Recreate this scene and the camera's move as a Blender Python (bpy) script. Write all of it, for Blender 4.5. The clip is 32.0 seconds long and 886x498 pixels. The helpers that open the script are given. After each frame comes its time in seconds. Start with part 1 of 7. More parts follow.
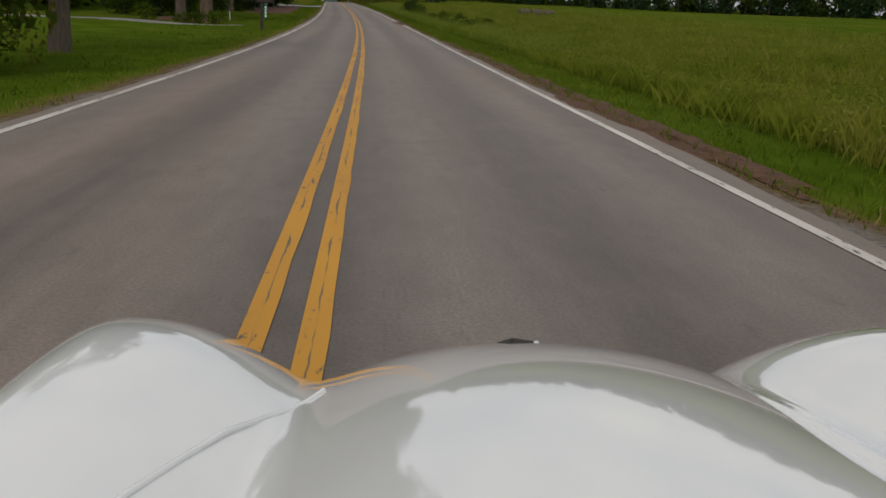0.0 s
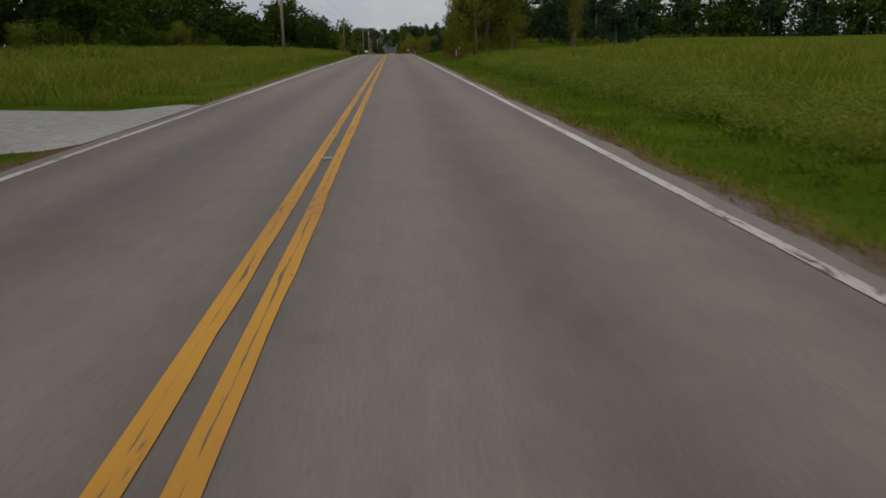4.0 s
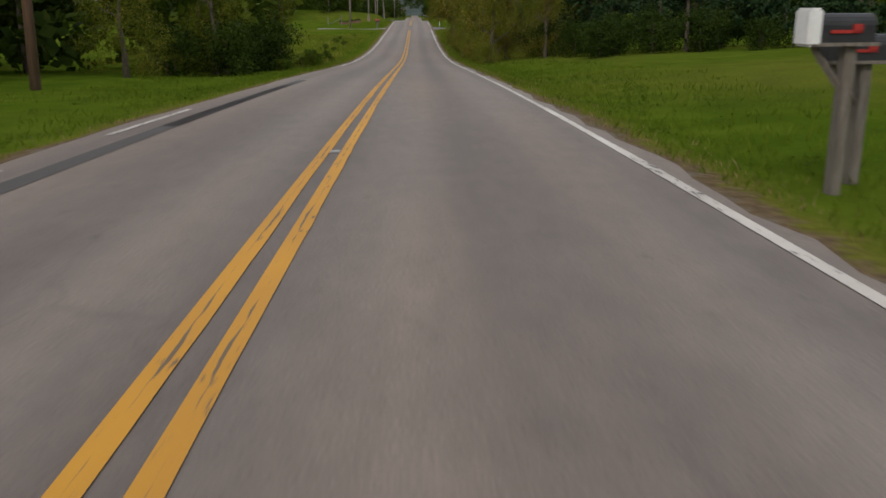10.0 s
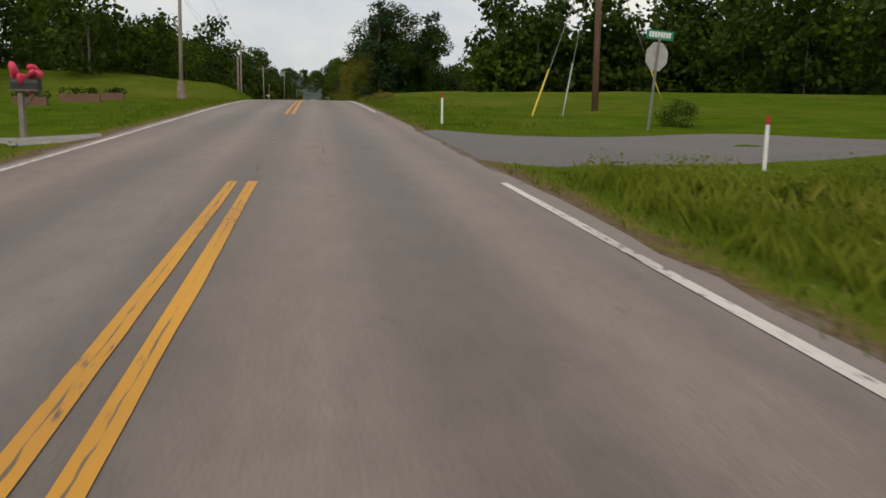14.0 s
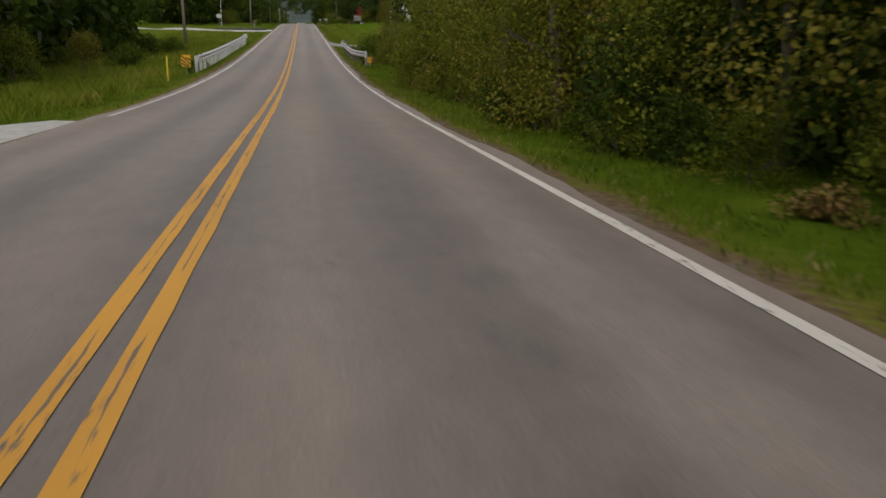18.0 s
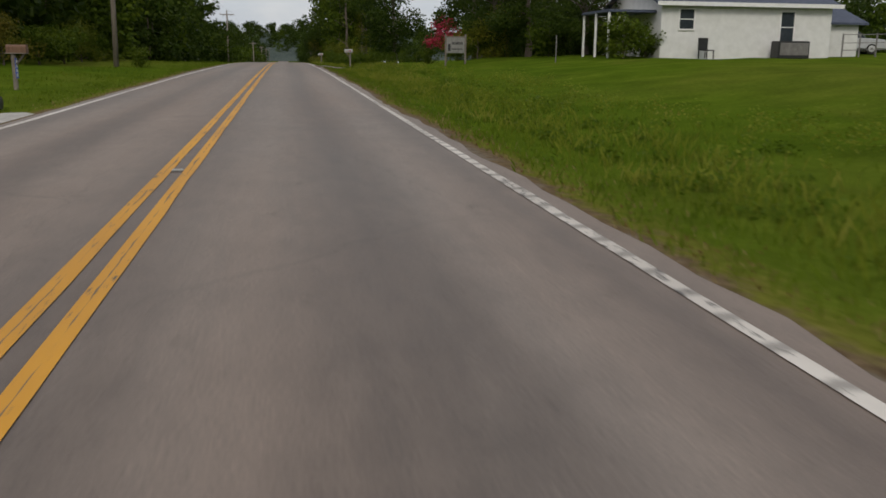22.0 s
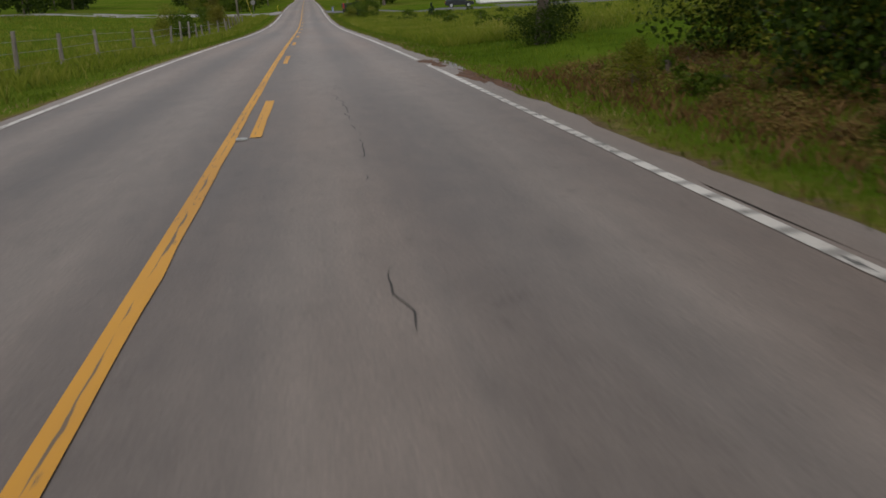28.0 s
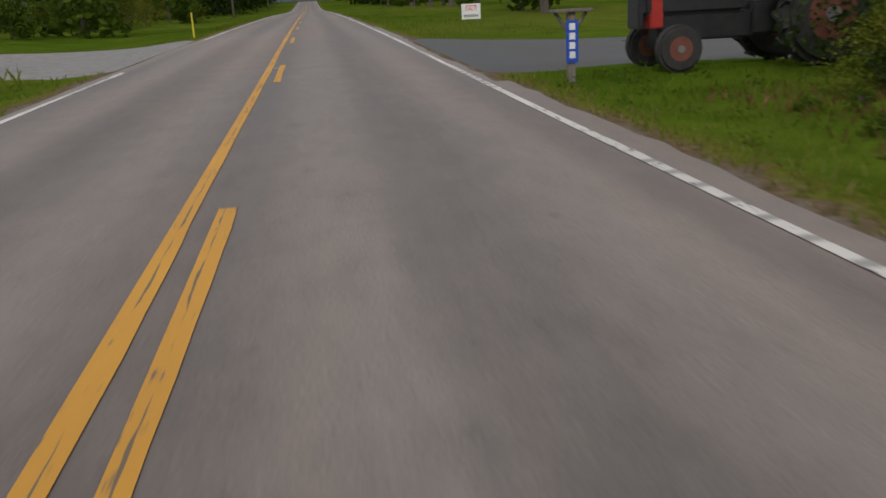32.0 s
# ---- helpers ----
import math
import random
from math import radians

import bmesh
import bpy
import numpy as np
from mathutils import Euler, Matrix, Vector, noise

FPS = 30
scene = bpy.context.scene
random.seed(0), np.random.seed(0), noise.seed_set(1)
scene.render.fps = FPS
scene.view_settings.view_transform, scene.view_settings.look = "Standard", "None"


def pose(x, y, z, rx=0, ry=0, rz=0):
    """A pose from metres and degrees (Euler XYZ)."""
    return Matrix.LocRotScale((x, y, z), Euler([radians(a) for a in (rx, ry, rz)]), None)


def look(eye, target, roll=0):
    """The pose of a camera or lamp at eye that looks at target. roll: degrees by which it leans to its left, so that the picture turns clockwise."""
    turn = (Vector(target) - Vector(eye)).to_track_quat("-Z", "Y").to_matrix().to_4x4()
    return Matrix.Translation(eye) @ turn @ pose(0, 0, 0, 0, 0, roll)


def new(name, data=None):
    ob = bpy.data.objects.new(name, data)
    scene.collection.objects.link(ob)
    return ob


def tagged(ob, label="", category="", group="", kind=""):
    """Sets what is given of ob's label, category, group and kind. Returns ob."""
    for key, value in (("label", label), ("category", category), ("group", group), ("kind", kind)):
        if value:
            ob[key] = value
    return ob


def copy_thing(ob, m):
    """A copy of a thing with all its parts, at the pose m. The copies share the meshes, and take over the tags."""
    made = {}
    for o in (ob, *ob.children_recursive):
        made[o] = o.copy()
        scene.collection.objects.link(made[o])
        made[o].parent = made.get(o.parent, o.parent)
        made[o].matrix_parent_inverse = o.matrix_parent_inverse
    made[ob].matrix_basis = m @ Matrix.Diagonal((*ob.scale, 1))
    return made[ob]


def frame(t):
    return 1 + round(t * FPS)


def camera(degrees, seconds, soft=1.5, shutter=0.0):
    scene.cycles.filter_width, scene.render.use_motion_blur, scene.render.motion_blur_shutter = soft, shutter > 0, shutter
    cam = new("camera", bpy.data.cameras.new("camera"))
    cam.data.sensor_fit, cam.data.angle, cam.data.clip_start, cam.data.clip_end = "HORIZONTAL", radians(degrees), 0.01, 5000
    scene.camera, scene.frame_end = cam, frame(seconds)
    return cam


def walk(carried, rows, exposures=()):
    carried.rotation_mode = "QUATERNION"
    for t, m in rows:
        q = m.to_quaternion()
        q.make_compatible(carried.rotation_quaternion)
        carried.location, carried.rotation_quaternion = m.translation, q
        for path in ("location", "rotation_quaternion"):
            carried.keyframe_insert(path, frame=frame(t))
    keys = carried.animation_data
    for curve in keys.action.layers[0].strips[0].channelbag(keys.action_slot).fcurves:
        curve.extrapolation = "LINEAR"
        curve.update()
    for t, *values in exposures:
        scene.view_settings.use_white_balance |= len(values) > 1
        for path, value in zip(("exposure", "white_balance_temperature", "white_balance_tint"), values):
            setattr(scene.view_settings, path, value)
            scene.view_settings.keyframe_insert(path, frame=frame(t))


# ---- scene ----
# seconds, stops, kelvin, tint
EXPO = [(0, -0.25, 6860, 10), (1, -0.2, 6980, 10), (2, -0.3, 6860, 10), (3, -0.25, 6740, 10), (3.5, -0.4, 6740, 10), (6, 0.05, 6860, 10), (7, 0.15, 6920, 10), (9, 0.1, 6620, 10), (11, 0.2, 6620, 10), (12, 0.42, 7160, 10), (13, 0.42, 7160, 10), (14, 0.17, 6980, 10), (17, 0.28, 6800, 10), (18, 0.18, 6800, 10), (19, 0.55, 6800, 10), (20, 0.15, 6560, 10), (21, 0.05, 6800, 10), (22, 0.0, 6740, 10), (23, -0.08, 6800, 10), (24, 0.3, 6740, 10), (25, 0.28, 6860, 10), (28, 0.08, 6440, 10), (30, 0.15, 6620, 10), (32, 0.03, 6440, 10)]
# The camera rides 1.2 m above the lane of a straight country road (+y), at 28.5 m/s.
cam = camera(54.0, 32.0, soft=1.6, shutter=0.07)
PATH = [  # seconds, x, y, z, pitch, roll, yaw
    (0, -2.332, -0.015, 1.159, -15.69, -2.42, -7.18),
    (1, -0.927, 28.458, 0.941, -12.97, -1.24, -5.96),
    (2, 0.058, 56.950, 0.928, -12.93, 0.07, -6.18),
    (3, 0.691, 85.452, 1.111, -12.98, 0.87, -4.02),
    (6, 0.735, 170.956, 1.681, -13.47, 0.99, -2.79),
    (7, 0.909, 199.456, 1.789, -14.17, 1.49, -2.25),
    (8, 0.848, 227.956, 1.868, -14.68, 1.03, -2.06),
    (9, 0.941, 256.456, 1.572, -14.75, 1.27, -1.96),
    (10, 0.850, 284.956, 1.206, -15.34, 0.20, -1.75),
    (11, 0.832, 313.456, 0.280, -16.24, -0.20, -2.43),
    (12, 0.812, 341.956, -0.702, -11.86, -0.41, -8.08),
    (13, 0.745, 370.456, -0.816, -9.50, 1.27, -8.74),
    (14, 0.800, 398.956, -0.443, -9.88, -0.84, -8.32),
    (17, 0.663, 484.456, -0.002, -13.89, -1.87, -8.52),
    (18, 0.800, 512.956, -0.995, -14.72, -0.62, -8.92),
    (19, 0.921, 541.456, -1.967, -15.56, 1.18, -9.96),
    (20, 1.029, 569.956, -2.151, -14.20, -0.15, -9.72),
    (21, 1.106, 598.456, -1.849, -12.14, 0.33, -9.83),
    (22, 1.040, 626.956, -1.547, -12.33, -0.49, -10.08),
    (23, 1.044, 655.456, -1.189, -12.67, 0.47, -8.41),
    (24, 0.939, 683.956, -0.927, -13.88, 2.56, -8.38),
    (25, 0.756, 712.456, -0.904, -14.25, 2.75, -7.49),
    (28, 0.725, 797.956, -2.392, -17.08, 2.60, -8.62),
    (29, 0.937, 826.456, -2.995, -17.78, 3.53, -9.06),
    (30, 0.780, 854.956, -3.838, -16.91, 1.88, -8.17),
    (31, 0.650, 883.456, -4.490, -16.37, 1.69, -7.77),
    (32, 0.722, 911.956, -4.668, -16.27, 2.87, -8.42),
]
# The drive begins beside the standing car: the camera gets up to speed over the first half second.
START = PATH[0]
NEXT = PATH[1]
EASE = [(0.033, 0.0), (0.1, 1.0), (0.2, 4.2), (0.3, 7.7), (0.4, 11.1), (0.5, 14.25)]
PATH[1:1] = [(t, *(a + (b - a) * d / 28.5 for a, b in zip(START[1:], NEXT[1:]))) for t, d in EASE]
walk(cam, [(t, pose(x, y, z, 90 + p, r, w)) for t, x, y, z, p, r, w in PATH], EXPO)
# Height of the road along its length, every 20 m from 40 m behind the start.
GRADE = [
    0.42, 0.21, 0, -0.21, -0.28, -0.24, -0.13, 0.05, 0.2, 0.33, 0.44, 0.53, 0.62, 0.71, 
    0.66, 0.38, 0.12, -0.34, -1.09, -1.89, -2.17, -1.98, -1.57, -1.21, -0.81, -0.69, -0.95, -1.71, 
    -2.42, -3.25, -3.49, -3.31, -3.04, -2.78, -2.58, -2.3, -2.11, -2.01, -2.06, -2.08, -2.52, -3.08, 
    -3.62, -4.02, -4.6, -5.2, -5.65, -5.87, -5.86, -5.73, -5.72, -5.74, -5.8, -5.89, -6.01, -6.15, 
    -6.25, -6.27, -6.12, -5.9, -5.63, -5.33, -5.04, -4.77, -4.56, -4.41, -4.32, -4.29, 
]

# ---- world and light ----
world = bpy.data.worlds.new("overcast")
scene.world = world
world.use_nodes = True
wn, wl = world.node_tree.nodes, world.node_tree.links
wn.clear()
w_out = wn.new("ShaderNodeOutputWorld")
sky = wn.new("ShaderNodeTexSky")
sky.sky_type, sky.sun_disc = "NISHITA", False
sky.sun_elevation, sky.sun_rotation = radians(38), radians(200)
sky.dust_density, sky.air_density = 3.0, 1.0
b_sky = wn.new("ShaderNodeBackground")
b_sky.inputs[1].default_value = 0.12
b_cloud = wn.new("ShaderNodeBackground")
b_cloud.inputs[1].default_value = 0.80
w_co = wn.new("ShaderNodeTexCoord")
w_map = wn.new("ShaderNodeMapping")
w_map.inputs["Scale"].default_value = (1.0, 1.0, 2.4)
w_noise = wn.new("ShaderNodeTexNoise")
w_noise.inputs["Scale"].default_value, w_noise.inputs["Detail"].default_value = 2.3, 7.0
w_noise.inputs["Roughness"].default_value = 0.55
w_ramp = wn.new("ShaderNodeValToRGB")
w_ramp.color_ramp.elements[0].position, w_ramp.color_ramp.elements[0].color = 0.36, (0.60, 0.68, 0.80, 1)
w_ramp.color_ramp.elements[1].position, w_ramp.color_ramp.elements[1].color = 0.60, (1.0, 1.0, 1.0, 1)
w_mix = wn.new("ShaderNodeMixShader")
w_mix.inputs[0].default_value = 0.86
wl.new(w_co.outputs["Generated"], w_map.inputs[0])
wl.new(w_map.outputs[0], w_noise.inputs["Vector"])
wl.new(w_noise.outputs[0], w_ramp.inputs[0])
wl.new(w_ramp.outputs[0], b_cloud.inputs[0])
wl.new(sky.outputs[0], b_sky.inputs[0])
wl.new(b_sky.outputs[0], w_mix.inputs[1])
wl.new(b_cloud.outputs[0], w_mix.inputs[2])
wl.new(w_mix.outputs[0], w_out.inputs[0])
sun = new("sun", bpy.data.lights.new("sun", "SUN"))
sun.data.energy, sun.data.angle, sun.data.color = 1.1, radians(14), (1.0, 0.95, 0.86)
sun.matrix_world = look((0, 0, 60), (12, 34, 30))


# ---- materials ----
def mat(name, rough=0.8, metal=0.0):
    m = bpy.data.materials.new(name)
    m.use_nodes = True
    b = m.node_tree.nodes["Principled BSDF"]
    b.inputs["Roughness"].default_value, b.inputs["Metallic"].default_value = rough, metal
    return m, m.node_tree.nodes, m.node_tree.links, b


def noise_of(nodes, links, scale, detail=4.0, src=None, stretch=None, rough=0.55):
    n = nodes.new("ShaderNodeTexNoise")
    n.inputs["Scale"].default_value, n.inputs["Detail"].default_value = scale, detail
    n.inputs["Roughness"].default_value = rough
    if src is None:
        src = nodes.new("ShaderNodeTexCoord").outputs["Object"]
    if stretch:
        mp = nodes.new("ShaderNodeMapping")
        mp.inputs["Scale"].default_value = stretch
        links.new(src, mp.inputs[0])
        src = mp.outputs[0]
    links.new(src, n.inputs["Vector"])
    return n.outputs[0]


def ramp_of(nodes, links, fac, stops):
    r = nodes.new("ShaderNodeValToRGB")
    els = r.color_ramp.elements
    while len(els) < len(stops):
        els.new(0.5)
    for e, (p, c) in zip(els, stops):
        e.position = p
        e.color = (*c, 1) if len(c) == 3 else c
    links.new(fac, r.inputs[0])
    return r.outputs[0]


def mix_of(nodes, links, fac, a, b, how="MIX"):
    m = nodes.new("ShaderNodeMix")
    m.data_type, m.blend_type = "RGBA", how
    for sock, v in ((m.inputs[0], fac), (m.inputs[6], a), (m.inputs[7], b)):
        if isinstance(v, (int, float)):
            sock.default_value = v
        elif isinstance(v, tuple):
            sock.default_value = (*v, 1)
        else:
            links.new(v, sock)
    return m.outputs[2]


def bump_of(nodes, links, height, b, strength=0.4, dist=0.01):
    n = nodes.new("ShaderNodeBump")
    n.inputs["Strength"].default_value, n.inputs["Distance"].default_value = strength, dist
    links.new(height, n.inputs["Height"])
    links.new(n.outputs[0], b.inputs["Normal"])


def math_of(nodes, links, op, a, b=0.0, clamp=False):
    m = nodes.new("ShaderNodeMath")
    m.operation, m.use_clamp = op, clamp
    for sock, v in ((m.inputs[0], a), (m.inputs[1], b)):
        if isinstance(v, (int, float)):
            sock.default_value = v
        else:
            links.new(v, sock)
    return m.outputs[0]


def simple(name, c1, c2, rough=0.8, metal=0.0, scale=6.0, bump=0.25, stretch=None, dist=0.01, vary=0.0):
    """A two-tone noisy surface with fine relief; vary: brightness change from object to object."""
    m, n, l, b = mat(name, rough, metal)
    f = noise_of(n, l, scale, 6.0, stretch=stretch)
    f2 = noise_of(n, l, scale * 9, 3.0, stretch=stretch)
    mixf = mix_of(n, l, 0.35, f, f2)
    col = ramp_of(n, l, mixf, [(0.32, c1), (0.68, c2)])
    if vary:
        oi = n.new("ShaderNodeObjectInfo")
        k = math_of(n, l, "MULTIPLY_ADD", oi.outputs["Random"], vary)
        k.node.inputs[2].default_value = 1 - vary / 2
        hsv = n.new("ShaderNodeHueSaturation")
        l.new(col, hsv.inputs["Color"])
        l.new(k, hsv.inputs["Value"])
        col = hsv.outputs[0]
    l.new(col, b.inputs["Base Color"])
    if bump:
        bump_of(n, l, mixf, b, bump, dist)
    return m


def uv_xy(n, l):
    uv = n.new("ShaderNodeUVMap")
    uv.uv_map = "UVMap"
    sp = n.new("ShaderNodeSeparateXYZ")
    l.new(uv.outputs[0], sp.inputs[0])
    return uv.outputs[0], sp.outputs[0], sp.outputs[1]


def asphalt_material(name, dark, light):
    m, n, l, b = mat(name, 0.85)
    uv, u, s = uv_xy(n, l)
    grain = noise_of(n, l, 55.0, 4.0, uv, rough=0.75)
    streak = noise_of(n, l, 1.0, 5.0, uv, (2.2, 0.045, 1))
    patch = noise_of(n, l, 0.16, 4.0, uv, (1.2, 0.5, 1))
    fine = noise_of(n, l, 5.0, 5.0, uv, (1.6, 0.35, 1))
    wave = n.new("ShaderNodeMath")
    wave.operation = "COSINE"
    l.new(math_of(n, l, "MULTIPLY", u, 2 * math.pi / 1.52), wave.inputs[0])
    track = math_of(n, l, "MULTIPLY", wave.outputs[0], -0.11)
    rim = ramp_of(n, l, math_of(n, l, "MULTIPLY", math_of(n, l, "ABSOLUTE", u), 0.25), [(0.69, (0, 0, 0)), (0.765, (1, 1, 1))])
    track = math_of(n, l, "ADD", math_of(n, l, "MULTIPLY", track, math_of(n, l, "SUBTRACT", 1.0, rim)), math_of(n, l, "MULTIPLY", rim, 0.10))
    f = math_of(n, l, "ADD", math_of(n, l, "MULTIPLY", streak, 0.30), math_of(n, l, "MULTIPLY", patch, 0.40))
    f = math_of(n, l, "ADD", f, math_of(n, l, "MULTIPLY", fine, 0.24))
    f = math_of(n, l, "ADD", f, math_of(n, l, "MULTIPLY", noise_of(n, l, 1.9, 7.0, uv, (1, 0.7, 1), 0.72), 0.34))
    f = math_of(n, l, "SUBTRACT", f, 0.11)
    f = math_of(n, l, "ADD", f, track)
    col = ramp_of(n, l, f, [(0.30, dark), (0.76, light)])
    speck = ramp_of(n, l, grain, [(0.35, (0.74, 0.74, 0.74)), (0.68, (1.22, 1.21, 1.19))])
    col = mix_of(n, l, 1.0, col, speck, "MULTIPLY")
    warm = ramp_of(n, l, noise_of(n, l, 0.5, 5.0, uv, (0.9, 0.09, 1)), [(0.42, (0, 0, 0)), (0.66, (0.8, 0.8, 0.8))])
    col = mix_of(n, l, warm, col, mix_of(n, l, 1.0, col, (1.08, 0.97, 0.90), "MULTIPLY"))
    scuff = ramp_of(n, l, noise_of(n, l, 2.6, 6.0, uv, (1.5, 0.8, 1), 0.7), [(0.60, (1, 1, 1)), (0.74, (0.72, 0.71, 0.70))])
    col = mix_of(n, l, 1.0, col, scuff, "MULTIPLY")
    # worn cracks running mostly along the lane
    vo = n.new("ShaderNodeTexVoronoi")
    vo.feature = "DISTANCE_TO_EDGE"
    vo.inputs["Scale"].default_value = 1.0
    mp = n.new("ShaderNodeMapping")
    mp.inputs["Scale"].default_value = (0.42, 0.085, 1)
    wob = n.new("ShaderNodeTexNoise")
    wob.inputs["Scale"].default_value, wob.inputs["Detail"].default_value = 1.6, 6.0
    l.new(uv, wob.inputs["Vector"])
    va = n.new("ShaderNodeVectorMath")
    va.operation = "MULTIPLY_ADD"
    va.inputs[1].default_value = (0.55, 0.55, 0)
    l.new(wob.outputs[1], va.inputs[0])
    l.new(uv, va.inputs[2])
    l.new(va.outputs[0], mp.inputs[0])
    l.new(mp.outputs[0], vo.inputs["Vector"])
    where = ramp_of(n, l, noise_of(n, l, 0.10, 3.0, uv), [(0.50, (0, 0, 0)), (0.62, (1, 1, 1))])
    line = ramp_of(n, l, vo.outputs["Distance"], [(0.0015, (1, 1, 1)), (0.0045, (0, 0, 0))])
    crack = mix_of(n, l, 1.0, where, line, "MULTIPLY")
    col = mix_of(n, l, math_of(n, l, "MULTIPLY", crack, 0.22), col, (0.022, 0.021, 0.020))
    l.new(col, b.inputs["Base Color"])
    rr = ramp_of(n, l, f, [(0.3, (0.62, 0.62, 0.62)), (0.75, (0.86, 0.86, 0.86))])
    l.new(rr, b.inputs["Roughness"])
    bump_of(n, l, grain, b, 0.5, 0.006)
    return m


def paint_material(name, fresh, faded, wear, ribbed=False, split=0.0):
    """Road paint, worn through to the asphalt in chips and short cracks."""
    m, n, l, b = mat(name, 0.7)
    uv, u, s = uv_xy(n, l)
    big = noise_of(n, l, 0.6, 5.0, uv, (2.0, 0.6, 1))
    chips = noise_of(n, l, 7.0, 6.0, uv, (2.6, 0.7, 1), 0.7)
    col = ramp_of(n, l, big, [(0.3, faded), (0.65, fresh)])
    f = math_of(n, l, "ADD", math_of(n, l, "MULTIPLY", chips, 0.75), math_of(n, l, "MULTIPLY", big, 0.25))
    if ribbed:
        rib = n.new("ShaderNodeMath")
        rib.operation = "SINE"
        l.new(math_of(n, l, "MULTIPLY", s, 2 * math.pi / 0.42), rib.inputs[0])
        notch = ramp_of(n, l, math_of(n, l, "ADD", rib.outputs[0], math_of(n, l, "MULTIPLY", math_of(n, l, "SUBTRACT", chips, 0.5), 1.6)), [(0.42, (0, 0, 0)), (0.82, (0.72, 0.72, 0.72))])
        col = mix_of(n, l, notch, col, (0.17, 0.155, 0.14))
    gone = ramp_of(n, l, f, [(wear, (1, 1, 1)), (wear + 0.05, (0, 0, 0))])
    if split:
        # a wandering crack along the middle of the stripe, here and there
        off = math_of(n, l, "SUBTRACT", math_of(n, l, "ABSOLUTE", u), split)
        wob = noise_of(n, l, 1.0, 5.0, uv, (0.0, 0.9, 1), 0.65)
        off = math_of(n, l, "ADD", off, math_of(n, l, "MULTIPLY", math_of(n, l, "SUBTRACT", wob, 0.5), 0.075))
        thin = noise_of(n, l, 1.0, 3.0, uv, (0.5, 0.9, 1), 0.7)
        off = math_of(n, l, "SUBTRACT", math_of(n, l, "ABSOLUTE", off), math_of(n, l, "MULTIPLY", math_of(n, l, "SUBTRACT", thin, 0.50), 0.05))
        line = ramp_of(n, l, off, [(0.0, (0.85, 0.85, 0.85)), (0.003, (0, 0, 0))])
        gone = mix_of(n, l, 1.0, gone, line, "LIGHTEN")
    col = mix_of(n, l, gone, col, (0.075, 0.07, 0.066))
    l.new(col, b.inputs["Base Color"])
    bump_of(n, l, chips, b, 0.4, 0.004)
    return m


def ground_material():
    """Soil, gravel edge and turf, by the distance from the road's middle, with patches of red earth."""
    m, n, l, b = mat("turf", 0.95)
    uv, u, s = uv_xy(n, l)
    au = math_of(n, l, "ABSOLUTE", u)
    fine = noise_of(n, l, 9.0, 6.0, uv, rough=0.7)
    mid = noise_of(n, l, 0.7, 5.0, uv)
    big = noise_of(n, l, 0.045, 4.0, uv)
    turf = ramp_of(n, l, mix_of(n, l, 0.45, mid, fine), [(0.30, (0.036, 0.060, 0.006)), (0.52, (0.070, 0.110, 0.009)), (0.72, (0.118, 0.158, 0.017))])
    dry = ramp_of(n, l, fine, [(0.3, (0.090, 0.090, 0.014)), (0.7, (0.19, 0.165, 0.040))])
    turf = mix_of(n, l, ramp_of(n, l, big, [(0.45, (0, 0, 0)), (0.7, (0.5, 0.5, 0.5))]), turf, dry)
    blotch = noise_of(n, l, 0.22, 4.0, uv, (1.0, 0.7, 1), 0.6)
    turf = mix_of(n, l, ramp_of(n, l, blotch, [(0.36, (0.5, 0.5, 0.5)), (0.52, (0, 0, 0))]), turf, mix_of(n, l, 1.0, turf, (0.66, 0.78, 0.75), "MULTIPLY"))
    turf = mix_of(n, l, ramp_of(n, l, blotch, [(0.58, (0, 0, 0)), (0.74, (0.4, 0.4, 0.4))]), turf, dry)
    soil = ramp_of(n, l, fine, [(0.3, (0.070, 0.048, 0.029)), (0.7, (0.20, 0.145, 0.085))])
    grit = ramp_of(n, l, noise_of(n, l, 26.0, 3.0, uv), [(0.3, (0.10, 0.092, 0.082)), (0.7, (0.27, 0.25, 0.225))])
    edge = math_of(n, l, "ADD", au, math_of(n, l, "MULTIPLY", mid, 1.1))
    edge = math_of(n, l, "ADD", edge, math_of(n, l, "MULTIPLY", noise_of(n, l, 0.035, 3.0, uv, (0.1, 1, 1)), 1.7))
    edge = math_of(n, l, "ADD", edge, math_of(n, l, "MULTIPLY", noise_of(n, l, 4.0, 5.0, uv), 0.7))
    edge = math_of(n, l, "SUBTRACT", edge, 0.70)
    turf = mix_of(n, l, ramp_of(n, l, math_of(n, l, "MULTIPLY", edge, 0.2), [(0.92, (0.7, 0.7, 0.7)), (1.0, (0, 0, 0))]), turf, dry)
    ground = mix_of(n, l, ramp_of(n, l, math_of(n, l, "MULTIPLY", edge, 0.2), [(0.885, (1, 1, 1)), (0.925, (0, 0, 0))]), turf, soil)
    ground = mix_of(n, l, ramp_of(n, l, math_of(n, l, "MULTIPLY", edge, 0.2), [(0.80, (1, 1, 1)), (0.87, (0, 0, 0))]), ground, grit)
    l.new(ground, b.inputs["Base Color"])
    b.inputs["Specular IOR Level"].default_value = 0.0
    bump_of(n, l, fine, b, 0.6, 0.05)
    return m


